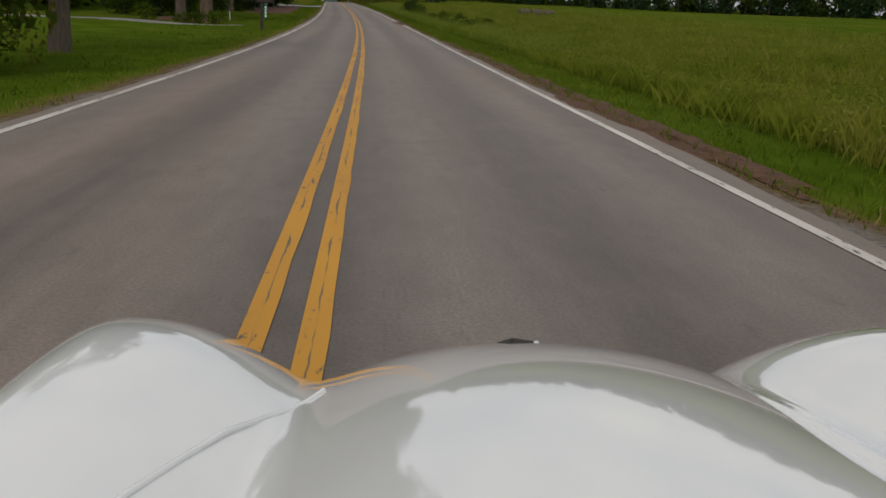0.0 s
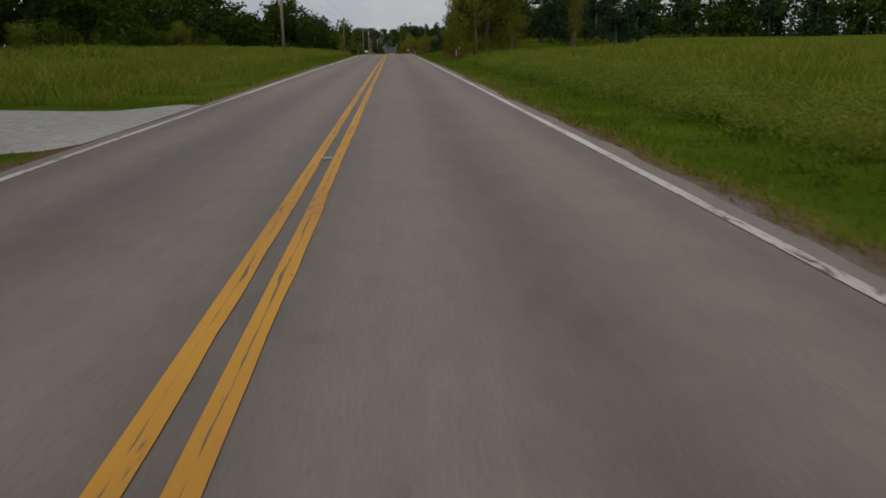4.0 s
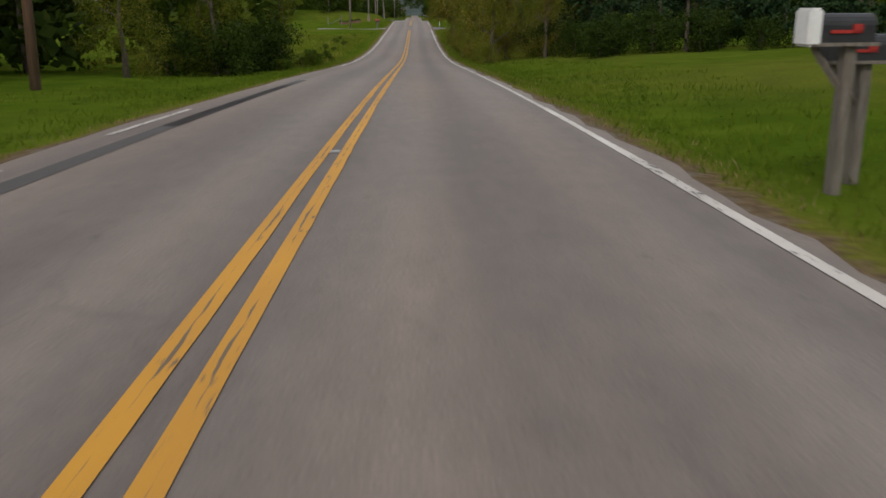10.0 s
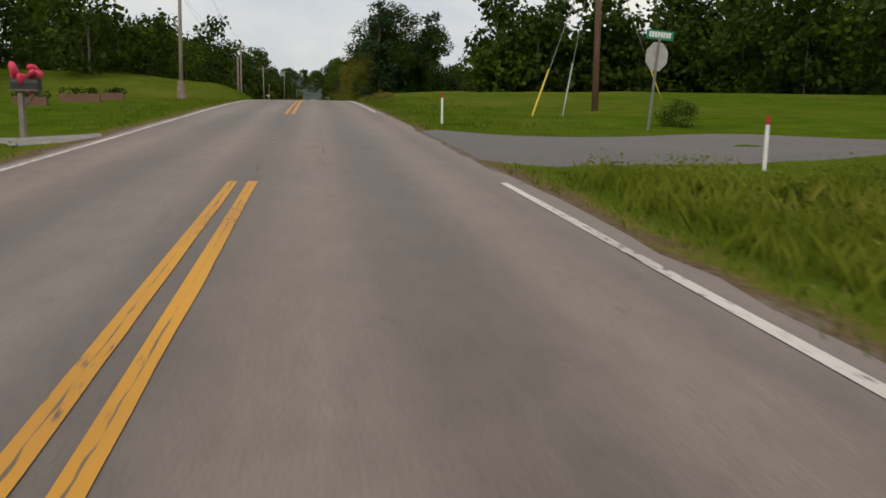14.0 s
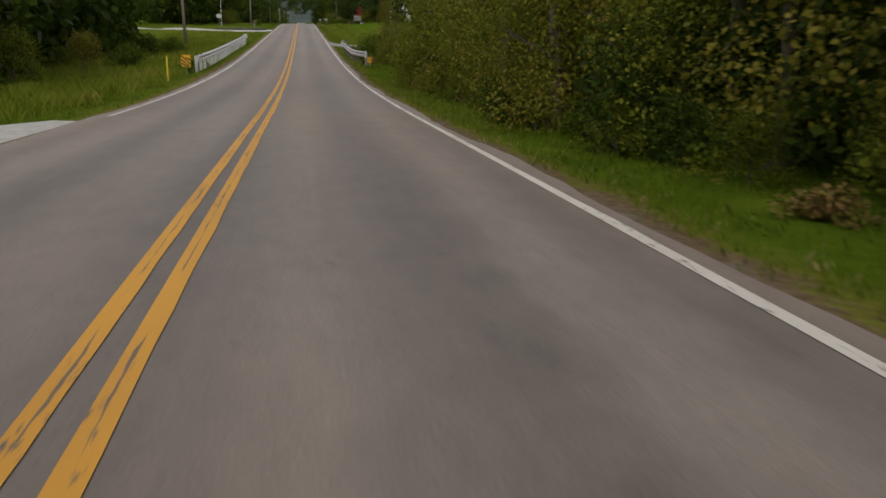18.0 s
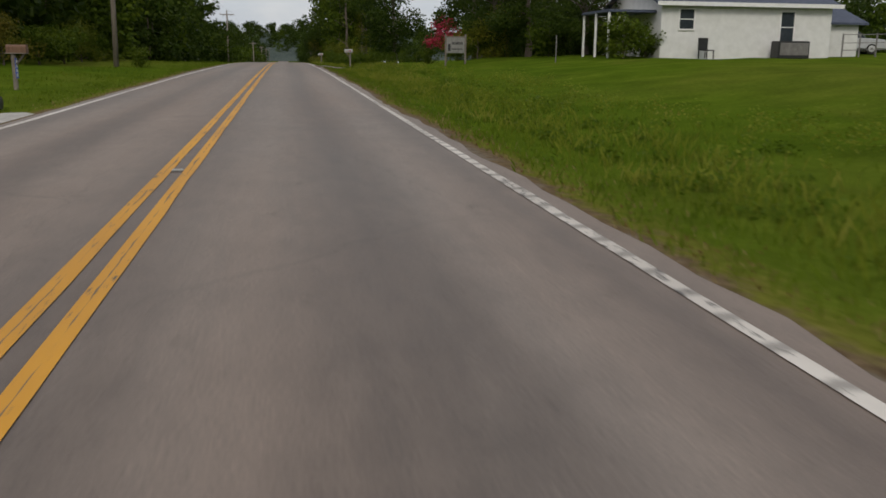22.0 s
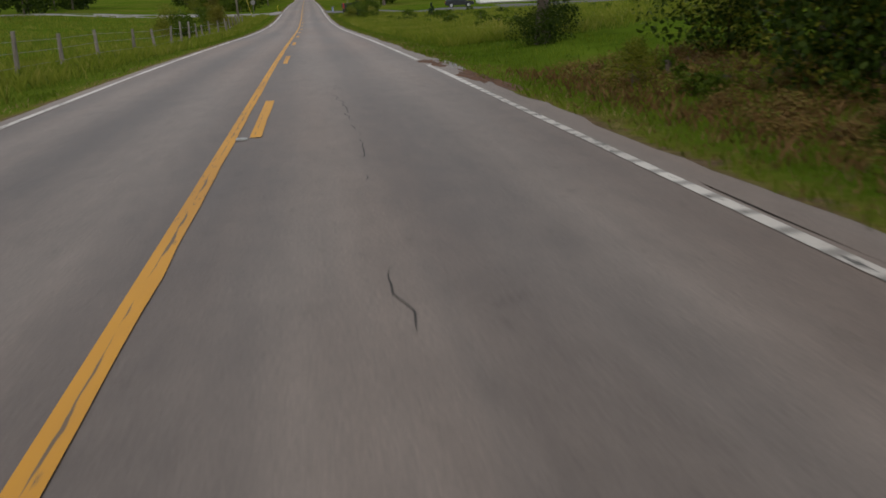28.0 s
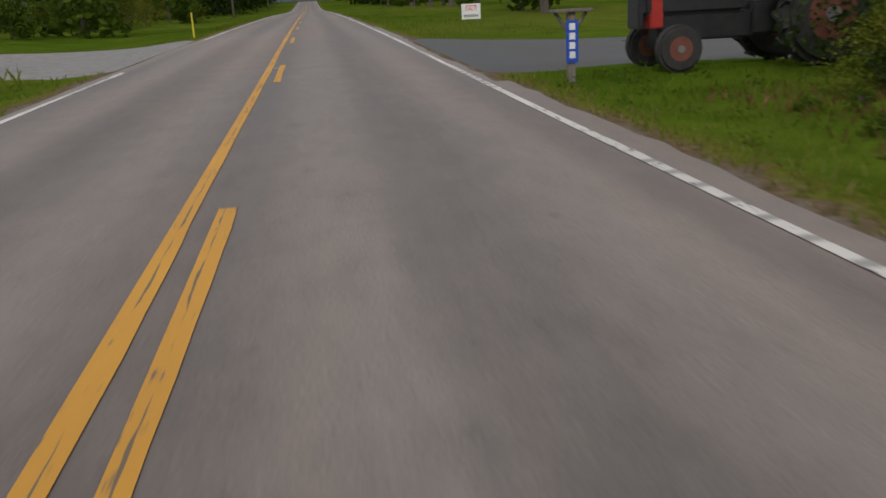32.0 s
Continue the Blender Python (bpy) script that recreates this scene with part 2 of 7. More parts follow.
def leaf_material(name, stops, through_=0.35, patch=0.34, scale=1.3):
    """Leaves whose tone changes from leaf to leaf and, by the share patch, from clump to clump."""
    m, n, l, b = mat(name, 0.55)
    geo = n.new("ShaderNodeNewGeometry")
    oi = n.new("ShaderNodeObjectInfo")
    rest = 1 - patch
    f = math_of(n, l, "ADD", math_of(n, l, "MULTIPLY", geo.outputs["Random Per Island"], 0.72 * rest), math_of(n, l, "MULTIPLY", oi.outputs["Random"], 0.28 * rest))
    tone = ramp_of(n, l, noise_of(n, l, scale, 3.0, rough=0.6), [(0.34, (0, 0, 0)), (0.66, (1, 1, 1))])
    f = math_of(n, l, "ADD", f, math_of(n, l, "MULTIPLY", tone, patch))
    col = ramp_of(n, l, f, stops)
    l.new(col, b.inputs["Base Color"])
    b.inputs["Specular IOR Level"].default_value = 0.06
    tr = n.new("ShaderNodeBsdfTranslucent")
    l.new(col, tr.inputs[0])
    mx = n.new("ShaderNodeMixShader")
    mx.inputs[0].default_value = through_
    l.new(b.outputs[0], mx.inputs[1])
    l.new(tr.outputs[0], mx.inputs[2])
    l.new(mx.outputs[0], n["Material Output"].inputs[0])
    return m


ASPHALT = asphalt_material("asphalt", (0.1000, 0.0820, 0.0725), (0.2500, 0.2115, 0.1880))
ASPHALT_JOIN = asphalt_material("grey side asphalt", (0.058, 0.052, 0.048), (0.142, 0.128, 0.120))
ASPHALT_SIDE = asphalt_material("dark asphalt", (0.035, 0.034, 0.034), (0.085, 0.082, 0.08))
YELLOW = paint_material("yellow road paint", (0.60, 0.285, 0.018), (0.46, 0.215, 0.022), 0.37, split=0.11)
WHITE_LINE = paint_material("white road paint", (0.64, 0.60, 0.55), (0.45, 0.41, 0.37), 0.40)
WHITE_RIB = paint_material("ribbed white road paint", (0.64, 0.60, 0.55), (0.45, 0.41, 0.37), 0.40, True)
TURF = ground_material()
GRASS = leaf_material("mown grass blades", [(0.0, (0.060, 0.098, 0.007)), (0.5, (0.108, 0.162, 0.011)), (0.88, (0.165, 0.205, 0.021)), (1.0, (0.26, 0.22, 0.065))], 0.45, 0.6, 0.45)
TALLGRASS = leaf_material("tall field grass", [(0.0, (0.082, 0.120, 0.010)), (0.5, (0.162, 0.198, 0.020)), (0.8, (0.228, 0.240, 0.036)), (1.0, (0.34, 0.285, 0.08))], 0.45, 0.55, 0.38)
STRAW = leaf_material("dry straw", [(0.0, (0.13, 0.085, 0.04)), (0.5, (0.24, 0.18, 0.075)), (0.85, (0.34, 0.27, 0.12)), (1.0, (0.16, 0.17, 0.03))], 0.3)
LEAF_WEED = leaf_material("low weed leaves", [(0.0, (0.040, 0.070, 0.006)), (0.5, (0.084, 0.132, 0.010)), (1.0, (0.148, 0.190, 0.020))], 0.45, 0.4, 0.6)
LEAF_OAK = leaf_material("dark broad leaves", [(0.0, (0.013, 0.026, 0.004)), (0.5, (0.031, 0.054, 0.007)), (1.0, (0.074, 0.102, 0.014))])
LEAF_LIGHT = leaf_material("light green leaves", [(0.0, (0.026, 0.048, 0.005)), (0.5, (0.066, 0.102, 0.009)), (1.0, (0.135, 0.165, 0.018))])
LEAF_CEDAR = leaf_material("cedar needles", [(0.0, (0.010, 0.024, 0.010)), (0.5, (0.022, 0.046, 0.017)), (1.0, (0.046, 0.075, 0.026))], 0.15)
LEAF_VINE = leaf_material("vine leaves", [(0.0,(0.026,0.038,0.004)),(0.35,(0.090,0.112,0.011)),(0.66,(0.185,0.198,0.022)),(0.86,(0.240,0.195,0.034)),(1.0,(0.21,0.105,0.034))])
LEAF_DRY = leaf_material("dry olive vine leaves", [(0.0,(0.032,0.034,0.004)),(0.4,(0.115,0.112,0.013)),(0.75,(0.205,0.170,0.030)),(1.0,(0.22,0.112,0.036))])
LEAF_BROWN = leaf_material("dead brush", [(0.0, (0.07, 0.040, 0.016)), (0.4, (0.19, 0.110, 0.045)), (0.7, (0.13, 0.125, 0.025)), (1.0, (0.29, 0.19, 0.08))], 0.2)
LEAF_PINK = leaf_material("crimson blossom", [(0.0, (0.20, 0.015, 0.03)), (0.6, (0.42, 0.04, 0.08)), (1.0, (0.05, 0.08, 0.02))], 0.2)
BARK = simple("bark", (0.055, 0.043, 0.034), (0.15, 0.12, 0.095), 0.95, scale=3.0, bump=0.9, stretch=(6, 6, 1), dist=0.04)
PALEBARK = simple("pale lichened bark", (0.050, 0.034, 0.022), (0.150, 0.108, 0.074), 0.95, scale=2.4, bump=0.9, stretch=(6, 6, 1), dist=0.03, vary=0.3)
POLE = simple("weathered pole wood", (0.16, 0.125, 0.10), (0.29, 0.25, 0.215), 0.9, scale=2.0, bump=0.5, stretch=(9, 9, 0.7), vary=0.25)
POLE_BROWN = simple("brown pole wood", (0.10, 0.055, 0.036), (0.20, 0.115, 0.075), 0.9, scale=2.0, bump=0.5, stretch=(9, 9, 0.7))
FENCE_WOOD = simple("grey fence wood", (0.10, 0.085, 0.07), (0.24, 0.21, 0.18), 0.95, scale=4.0, bump=0.6, stretch=(7, 7, 1), vary=0.3)
GALV = simple("galvanised steel", (0.46, 0.47, 0.48), (0.66, 0.67, 0.68), 0.45, 0.6, scale=3.0, bump=0.1)
RUSTY = simple("dull grey steel", (0.16, 0.15, 0.145), (0.27, 0.26, 0.25), 0.6, 0.5, scale=5.0, bump=0.15)
BLACK = simple("black paint", (0.012, 0.012, 0.013), (0.03, 0.03, 0.032), 0.45, scale=8, bump=0.1)
RUBBER = simple("tyre rubber", (0.016, 0.016, 0.016), (0.045, 0.042, 0.04), 0.85, scale=9, bump=0.3)
WHITE = simple("white paint", (0.66, 0.66, 0.65), (0.80, 0.80, 0.79), 0.55, scale=4, bump=0.06)
GREYBOX = simple("grey mailbox paint", (0.28, 0.28, 0.27), (0.42, 0.42, 0.41), 0.5, 0.2, scale=6, bump=0.1)
BLUE = simple("blue reflective sheet", (0.012, 0.05, 0.36), (0.02, 0.09, 0.50), 0.4, scale=7, bump=0.05)
GREEN = simple("green sign sheet", (0.005, 0.16, 0.085), (0.01, 0.24, 0.13), 0.4, scale=7, bump=0.05)
YPAINT = simple("yellow plastic", (0.55, 0.42, 0.02), (0.72, 0.56, 0.04), 0.5, scale=6, bump=0.1)
ORANGE = simple("amber reflector", (0.74, 0.33, 0.01), (0.90, 0.44, 0.02), 0.3, scale=9, bump=0.1)
HAZARD = simple("hazard yellow", (0.70, 0.36, 0.01), (0.85, 0.46, 0.02), 0.35, scale=9, bump=0.05)
RED = simple("red paint", (0.30, 0.018, 0.014), (0.46, 0.035, 0.025), 0.45, scale=5, bump=0.1)
BOW = simple("pink ribbon", (0.50, 0.02, 0.06), (0.75, 0.06, 0.13), 0.5, scale=9, bump=0.3)
CONCRETE = simple("stained concrete", (0.11, 0.10, 0.085), (0.27, 0.25, 0.22), 0.92, scale=1.6, bump=0.5, dist=0.02)
GRAVEL = simple("pale gravel", (0.26, 0.245, 0.225), (0.52, 0.50, 0.475), 0.95, scale=5.0, bump=0.9, dist=0.04)
GRAVEL_BROWN = simple("brown gravel", (0.095, 0.075, 0.06), (0.25, 0.205, 0.17), 0.95, scale=6.0, bump=0.9, dist=0.04)
GRAVEL_DARK = simple("dusty gravel", (0.145, 0.132, 0.122), (0.31, 0.285, 0.268), 0.95, scale=5.0, bump=0.9, dist=0.04)
CLAY = simple("red clay", (0.045, 0.019, 0.009), (0.140, 0.062, 0.030), 0.98, scale=2.2, bump=0.9, dist=0.05)
MULCH = simple("red mulch", (0.075, 0.028, 0.02), (0.17, 0.075, 0.05), 0.98, scale=7.0, bump=1.0, dist=0.06)
ROCK = simple("brown field stone", (0.13, 0.09, 0.07), (0.30, 0.23, 0.18), 0.9, scale=3.0, bump=0.7, dist=0.03, vary=0.3)
HAY = simple("weathered hay", (0.05, 0.042, 0.03), (0.12, 0.10, 0.07), 1.0, scale=9.0, bump=0.9, dist=0.03)
SKID = simple("tyre mark rubber", (0.028, 0.027, 0.026), (0.050, 0.048, 0.046), 0.8, scale=7.0, bump=0.2)
WALLWHITE = simple("white painted block", (0.60, 0.60, 0.585), (0.74, 0.74, 0.73), 0.75, scale=2.5, bump=0.3)
ROOF = simple("blue grey shingles", (0.035, 0.045, 0.075), (0.085, 0.10, 0.145), 0.85, scale=5.0, bump=0.6, stretch=(1, 1, 1))
TINROOF = simple("pale metal roofing", (0.42, 0.45, 0.50), (0.62, 0.65, 0.70), 0.4, 0.5, scale=2.0, bump=0.1)
BARNRED = simple("barn red boards", (0.16, 0.014, 0.012), (0.29, 0.03, 0.024), 0.8, scale=3.0, bump=0.3, stretch=(8, 8, 0.5))
GREYBOARD = simple("weathered boards", (0.13, 0.13, 0.125), (0.29, 0.285, 0.27), 0.9, scale=3.0, bump=0.4, stretch=(8, 8, 0.6))
GLASS = simple("dark window glass", (0.02, 0.025, 0.03), (0.05, 0.06, 0.07), 0.06, scale=0.5, bump=0.0)
CREAM = simple("cream signboard", (0.42, 0.38, 0.28), (0.56, 0.52, 0.42), 0.7, scale=3.0, bump=0.2)
CHROME = simple("chrome", (0.75, 0.76, 0.77), (0.86, 0.87, 0.88), 0.07, 1.0, scale=3.0, bump=0.0)


# ---- helpers for building ----
def part(name, bm, material, parent=None, label="", smooth=False):
    me = bpy.data.meshes.new(name)
    bm.to_mesh(me)
    bm.free()
    if smooth:
        me.polygons.foreach_set("use_smooth", [True] * len(me.polygons))
    for mt in material if isinstance(material, (list, tuple)) else [material]:
        me.materials.append(mt)
    ob = new(name, me)
    if parent is not None:
        ob.parent = parent
    if label:
        ob["label"] = label
    return ob


def mesh_np(name, verts, faces, material, uv=None, smooth=False):
    """A mesh from arrays: verts (n, 3), faces (m, k), uv per vertex (n, 2)."""
    faces = np.asarray(faces, dtype=np.int32)
    me = bpy.data.meshes.new(name)
    me.vertices.add(len(verts))
    me.vertices.foreach_set("co", np.asarray(verts, dtype=np.float32).ravel())
    k = faces.shape[1]
    me.loops.add(faces.size)
    me.loops.foreach_set("vertex_index", faces.ravel())
    me.polygons.add(len(faces))
    me.polygons.foreach_set("loop_start", np.arange(0, faces.size, k, dtype=np.int32))
    me.polygons.foreach_set("loop_total", np.full(len(faces), k, dtype=np.int32))
    if smooth:
        me.polygons.foreach_set("use_smooth", np.ones(len(faces), dtype=bool))
    if uv is not None:
        lay = me.uv_layers.new(name="UVMap")
        lay.data.foreach_set("uv", np.asarray(uv, dtype=np.float32)[faces.ravel()].ravel())
    me.update(calc_edges=True)
    me.materials.append(material)
    return me


def box(bm, x0, x1, y0, y1, z0, z1, bevel=0.0):
    g = bmesh.ops.create_cube(bm, size=1.0)
    bmesh.ops.scale(bm, vec=(x1 - x0, y1 - y0, z1 - z0), verts=g["verts"])
    bmesh.ops.translate(bm, vec=((x0 + x1) / 2, (y0 + y1) / 2, (z0 + z1) / 2), verts=g["verts"])
    if bevel:
        ed = {e for v in g["verts"] for e in v.link_edges}
        bmesh.ops.bevel(bm, geom=list(ed), offset=bevel, segments=2, affect="EDGES")
    return bm


def tube(bm, a, b, r0, r1=None, n=8):
    """A tapered rod from a to b."""
    a, b = Vector(a), Vector(b)
    r1 = r0 if r1 is None else r1
    d = b - a
    g = bmesh.ops.create_cone(bm, cap_ends=True, segments=n, radius1=r0, radius2=max(r1, 1e-4), depth=d.length)
    q = d.to_track_quat("Z", "Y").to_matrix().to_4x4()
    bmesh.ops.transform(bm, matrix=Matrix.Translation((a + b) / 2) @ q, verts=g["verts"])
    return bm


def fresh():
    return bmesh.new()


def holder(name, m, label, category, group="", kind=""):
    ob = new(name)
    ob.matrix_basis = m
    return tagged(ob, label, category, group, kind)


# ---- the line of the road ----
def running(a, n):
    return np.convolve(np.pad(a, n // 2, mode="edge"), np.ones(n) / n, mode="valid")


S_ = np.arange(-300.0, 2600.0)
Z_ = running(running(np.interp(S_, -40 + 20 * np.arange(len(GRADE)), GRADE), 21), 11)
ZFAR_ = running(Z_, 161)
BEND_ = np.where(S_ < 0, 0.0, np.interp(S_, [0, 60, 130, 2600], [5.5e-4, 5.5e-4, 0, 0]))
TH_ = np.cumsum(BEND_[::-1])[::-1]
X_ = -np.cumsum(np.sin(TH_)[::-1])[::-1]
Y_ = np.cumsum(np.cos(TH_))
Y_ = Y_ - np.interp(0, S_, Y_)
# Lie of the land beside the road: station, then heights at 4.6, 8, 16, 40 m from the middle
LAND_L = np.array([(-300, -.15, -.2, -.1, 0), (90, -.15, -.2, -.1, .3), (135, -.15, -.1, .2, .6), (165, -.1, .35, .8, 1.2), (230, -.1, .3, .7, 1.2), (255, -.15, -.05, .2, .4), (330, -.2, -.3, -.2, 0),
                   (350, -.25, -.5, -.5, -.2), (395, -.15, -.2, -.1, .1), (460, -.1, -.1, 0, .2), (466, -.1, 0, .2, .4), (478, -.05, 1.5, 2.4, 2.6), (506, -.05, 1.9, 2.6, 2.8), (513, -.05, 1.7, 2.4, 2.6), (518, -.1, -.1, .4, .6), (540, -.2, -.5, -.8, -.6), (600, -.25, -.6, -.9, -.4),
                   (625, -.15, -.15, 0, .2), (700, -.1, .05, .2, .5), (790, -.15, -.2, -.1, .3), (860, -.2, -.4, -.3, .5), (930, -.15, -.2, .1, 1.5), (2600, -.15, -.1, .2, 1.5)])
LAND_R = np.array([(-300, -.2, -.3, 0, .4), (60, -.2, -.35, .1, .4), (130, -.2, -.25, .2, .5), (180, -.1, .2, .5, .8), (205, -.1, .45, 1.2, 1.5), (250, -.15, .2, 1.0, 1.3), (268, -.3, -.3, .3, .8), (272.5, -.35, -.55, .15, .7), (277.5, -.35, -.6, .1, .7), (280, -.1, 0, .2, .7), (300, -.15, .1, .6, 1.5),
                   (340, -.15, .1, .5, 1.2), (400, -.25, -.4, 0, .3), (415, -.1, -.1, 0, .2), (440, -.12, -.1, .1, .3), (470, -.1, .25, .7, .8), (480, -.05, .90, 1.2, 1.7), (508, -.05, 1.0, 1.25, 1.7), (522, -.15, -.1, .1, .3), (585, -.25, -.6, -.6, -.2), (600, -.15, -.1, .1, .4),
                   (620, -.2, -.2, .4, 1.0), (645, -.2, -.05, .75, 1.2), (680, -.2, .05, .8, 1.2), (695, -.2, -.1, .25, .7), (730, -.2, -.4, -.2, .2), (795, -.1, .3, .9, 1.0), (815, -.1, .2, .6, .8), (835, -.15, -.1, .3, 1.2), (862, -.15, -.1, .15, .7), (893, -.12, -.15, -.35, -.4), (925, -.12, -.15, -.60, -.55), (950, -.12, -.2, -.45, -.3), (1000, -.15, -.1, 0, .4), (2600, -.15, -.1, .2, 1.0)])


def land(s, u):
    """Height of the ground at station s and u metres right of the road's middle (arrays)."""
    s, u = np.broadcast_arrays(np.asarray(s, float), np.asarray(u, float))
    au = np.abs(u)
    w = np.clip((au - 18) / 60, 0, 1)
    z = np.interp(s, S_, Z_) * (1 - w) + np.interp(s, S_, ZFAR_) * w
    out = np.zeros_like(z)
    for tab, side in ((LAND_L, u < 0), (LAND_R, u >= 0)):
        h = [np.interp(s, tab[:, 0], tab[:, i]) for i in range(1, 5)]
        us, hs = [0, 3.3, 4.6, 8, 16, 40, 160, 4000], [0 * z - 0.03, 0 * z - 0.035, *h, h[3] + 1.5, h[3] + 2.5]
        acc = np.zeros_like(z)
        for i in range(7):
            f = np.clip((au - us[i]) / (us[i + 1] - us[i]), 0, 1)
            inside = (au >= us[i]) & ((au < us[i + 1]) if i < 6 else True)
            f = np.where(i in (2, 3, 4), f * f * (3 - 2 * f) * 0.5 + f * 0.5, f)
            acc = np.where(inside, hs[i] * (1 - f) + hs[i + 1] * f, acc)
        out = np.where(side, acc, out)
    rough = np.clip((au - 4) / 6, 0, 1)
    out = out + rough * (0.10 * np.sin(s * 0.31 + u * 0.23) * np.sin(s * 0.13 - u * 0.41) + 0.05 * np.sin(s * 0.9 + u * 0.7))
    return z + out


def flat(s, u):
    """World x and y of station s, offset u (arrays)."""
    th = np.interp(s, S_, TH_)
    return np.interp(s, S_, X_) + u * np.cos(th), np.interp(s, S_, Y_) - u * np.sin(th)


def spot(s, u, dz=0.0):
    x, y = flat(s, u)
    return Vector((float(x), float(y), float(land(s, u)) + dz))


def stand(s, u, turn=0.0, dz=0.0, size=1.0, tall=1.0):
    """Pose on the ground at station s, offset u; turn 0 looks along the road."""
    return Matrix.Translation(spot(s, u, dz)) @ pose(0, 0, 0, 0, 0, turn - math.degrees(float(np.interp(s, S_, TH_)))) @ Matrix.Diagonal((size, size, size * tall, 1))


def grid_faces(a, b):
    i = np.arange(a - 1)[:, None] * b + np.arange(b - 1)[None, :]
    return np.stack([i, i + 1, i + b + 1, i + b], -1).reshape(-1, 4)


def sheet(s, u, z, material, name):
    """A mesh over the grid s x u (2D arrays), heights z, unwrapped in metres."""
    x, y = flat(s, u)
    v = np.stack([x, y, z], -1).reshape(-1, 3)
    return mesh_np(name, v, grid_faces(*s.shape), material, np.stack([u, s], -1).reshape(-1, 2), smooth=True)


# ---- ground, road and its markings ----
gs = np.concatenate([[-3000, -1200, -500], np.arange(-300, -40, 20.0), np.arange(-40, 1100, 2.5), np.arange(1100, 1500, 10.0), np.arange(1500, 2500, 50.0), [2800, 3400, 4200]])
gu = np.array([3.1, 3.35, 3.6, 3.9, 4.25, 4.6, 5, 5.5, 6, 7, 8, 9, 10.5, 12, 14, 16, 18, 21, 25, 30, 36, 45, 60, 80, 110, 160, 260, 500, 1100, 2600])
gu = np.concatenate([-gu[::-1], [0], gu])
GS, GU = np.meshgrid(gs, gu, indexing="ij")
ground = new("ground", sheet(GS, GU, land(GS, GU), TURF, "ground"))
tagged(ground, "rolling roadside turf with earth and gravel beside the asphalt", "ground", kind="structure")


def strip(name, s0, s1, u0, u1, lift, material, step=1.5, ragged=0.0, cols=2, seed=1):
    s = np.arange(s0, s1 + step * 0.5, step)
    u = np.linspace(u0, u1, cols)
    S2, U2 = np.meshgrid(s, u, indexing="ij")
    if ragged:
        rng = np.random.default_rng(seed)
        wob = running(rng.normal(0, 1, len(s)), 5) * ragged + rng.normal(0, ragged * 0.3, len(s))
        U2 = U2.copy()
        U2[:, -1] += wob * np.sign(u1)
        U2[:, 0] += running(rng.normal(0, 1, len(s)), 7) * ragged * np.sign(u0) * (1 if u0 * u1 < 0 else 0)
    z = np.interp(S2, S_, Z_) + lift - 0.012 * np.abs(U2) * 0.5
    return sheet(S2, U2, z, material, name)


road = new("road", strip("road", -280, 1900, -3.24, 3.23, 0.0, ASPHALT, 0.75, 0.09, 9, 3))
tagged(road, "worn grey asphalt country road with two lanes", "road", kind="structure")


def marking(name, s0, s1, u, width, material, label, step=0.5, seed=2, ragged=0.009):
    ob = new(name, strip(name, s0, s1, u - width / 2, u + width / 2, 0.006, material, step, ragged, 2, seed))
    ob.parent = road
    ob["label"] = label
    return ob


marking("centre_line", -250, 409, -0.11, 0.108, YELLOW, "solid worn yellow centre line")
marking("centre_line", 428, 1700, -0.11, 0.108, YELLOW, "solid worn yellow centre line", seed=4)
marking("centre_line", -250, 409, 0.11, 0.108, YELLOW, "solid worn yellow centre line", seed=5)
marking("centre_line", 428, 727.2, 0.11, 0.108, YELLOW, "solid worn yellow centre line", seed=6)
for k in range(36):
    s0 = 735.0 + 11.92 * k
    marking("centre_dash", s0, s0 + 3.6, 0.12, 0.108, YELLOW, "short faded yellow dash", 0.5, 7 + k)
for s0, s1, kind in ((-250, 30, 0), (30, 50, 1), (50, 60.4, 0), (61.2, 61.7, 0), (63.0, 63.5, 0), (66.6, 84.5, 0), (85.1, 160, 0), (160, 252, 1), (252, 300, 0), (300, 336, 1), (336, 408.7, 0), (431, 470, 0), (470, 512, 1), (512, 602, 0), (602, 683, 1), (684.2, 700, 0),
                     (700, 722, 1), (724.5, 727, 1), (729.5, 815.2, 1), (817.2, 851, 1), (851, 873, 0), (873, 918, 1), (918, 923, 0), (923, 927, 1), (927, 1700, 0)):
    marking("edge_line", s0, s1, 3.0, 0.098, WHITE_RIB if kind else WHITE_LINE, "ribbed white edge line" if kind else "worn white edge line", 1.0, int(abs(s0)) + 1, 0.012)
for s0, s1, u1 in ((222, 278.5, 3.62), (736, 924, 3.36)):
    sh = new("shoulder", strip("shoulder", s0, s1, 3.12, u1, -0.003, ASPHALT, 0.5, 0.07, 3, int(s0)))
    sh.parent = road
    sh["label"] = "crumbling grey paved shoulder"
for s0, s1 in ((-250, 293), (296, 300), (331, 515), (531, 930.5), (944, 1700)):
    marking("edge_line", s0, s1, -3.0, 0.10, WHITE_LINE, "worn white edge line", 1.0, int(abs(s0)) + 2, 0.012)


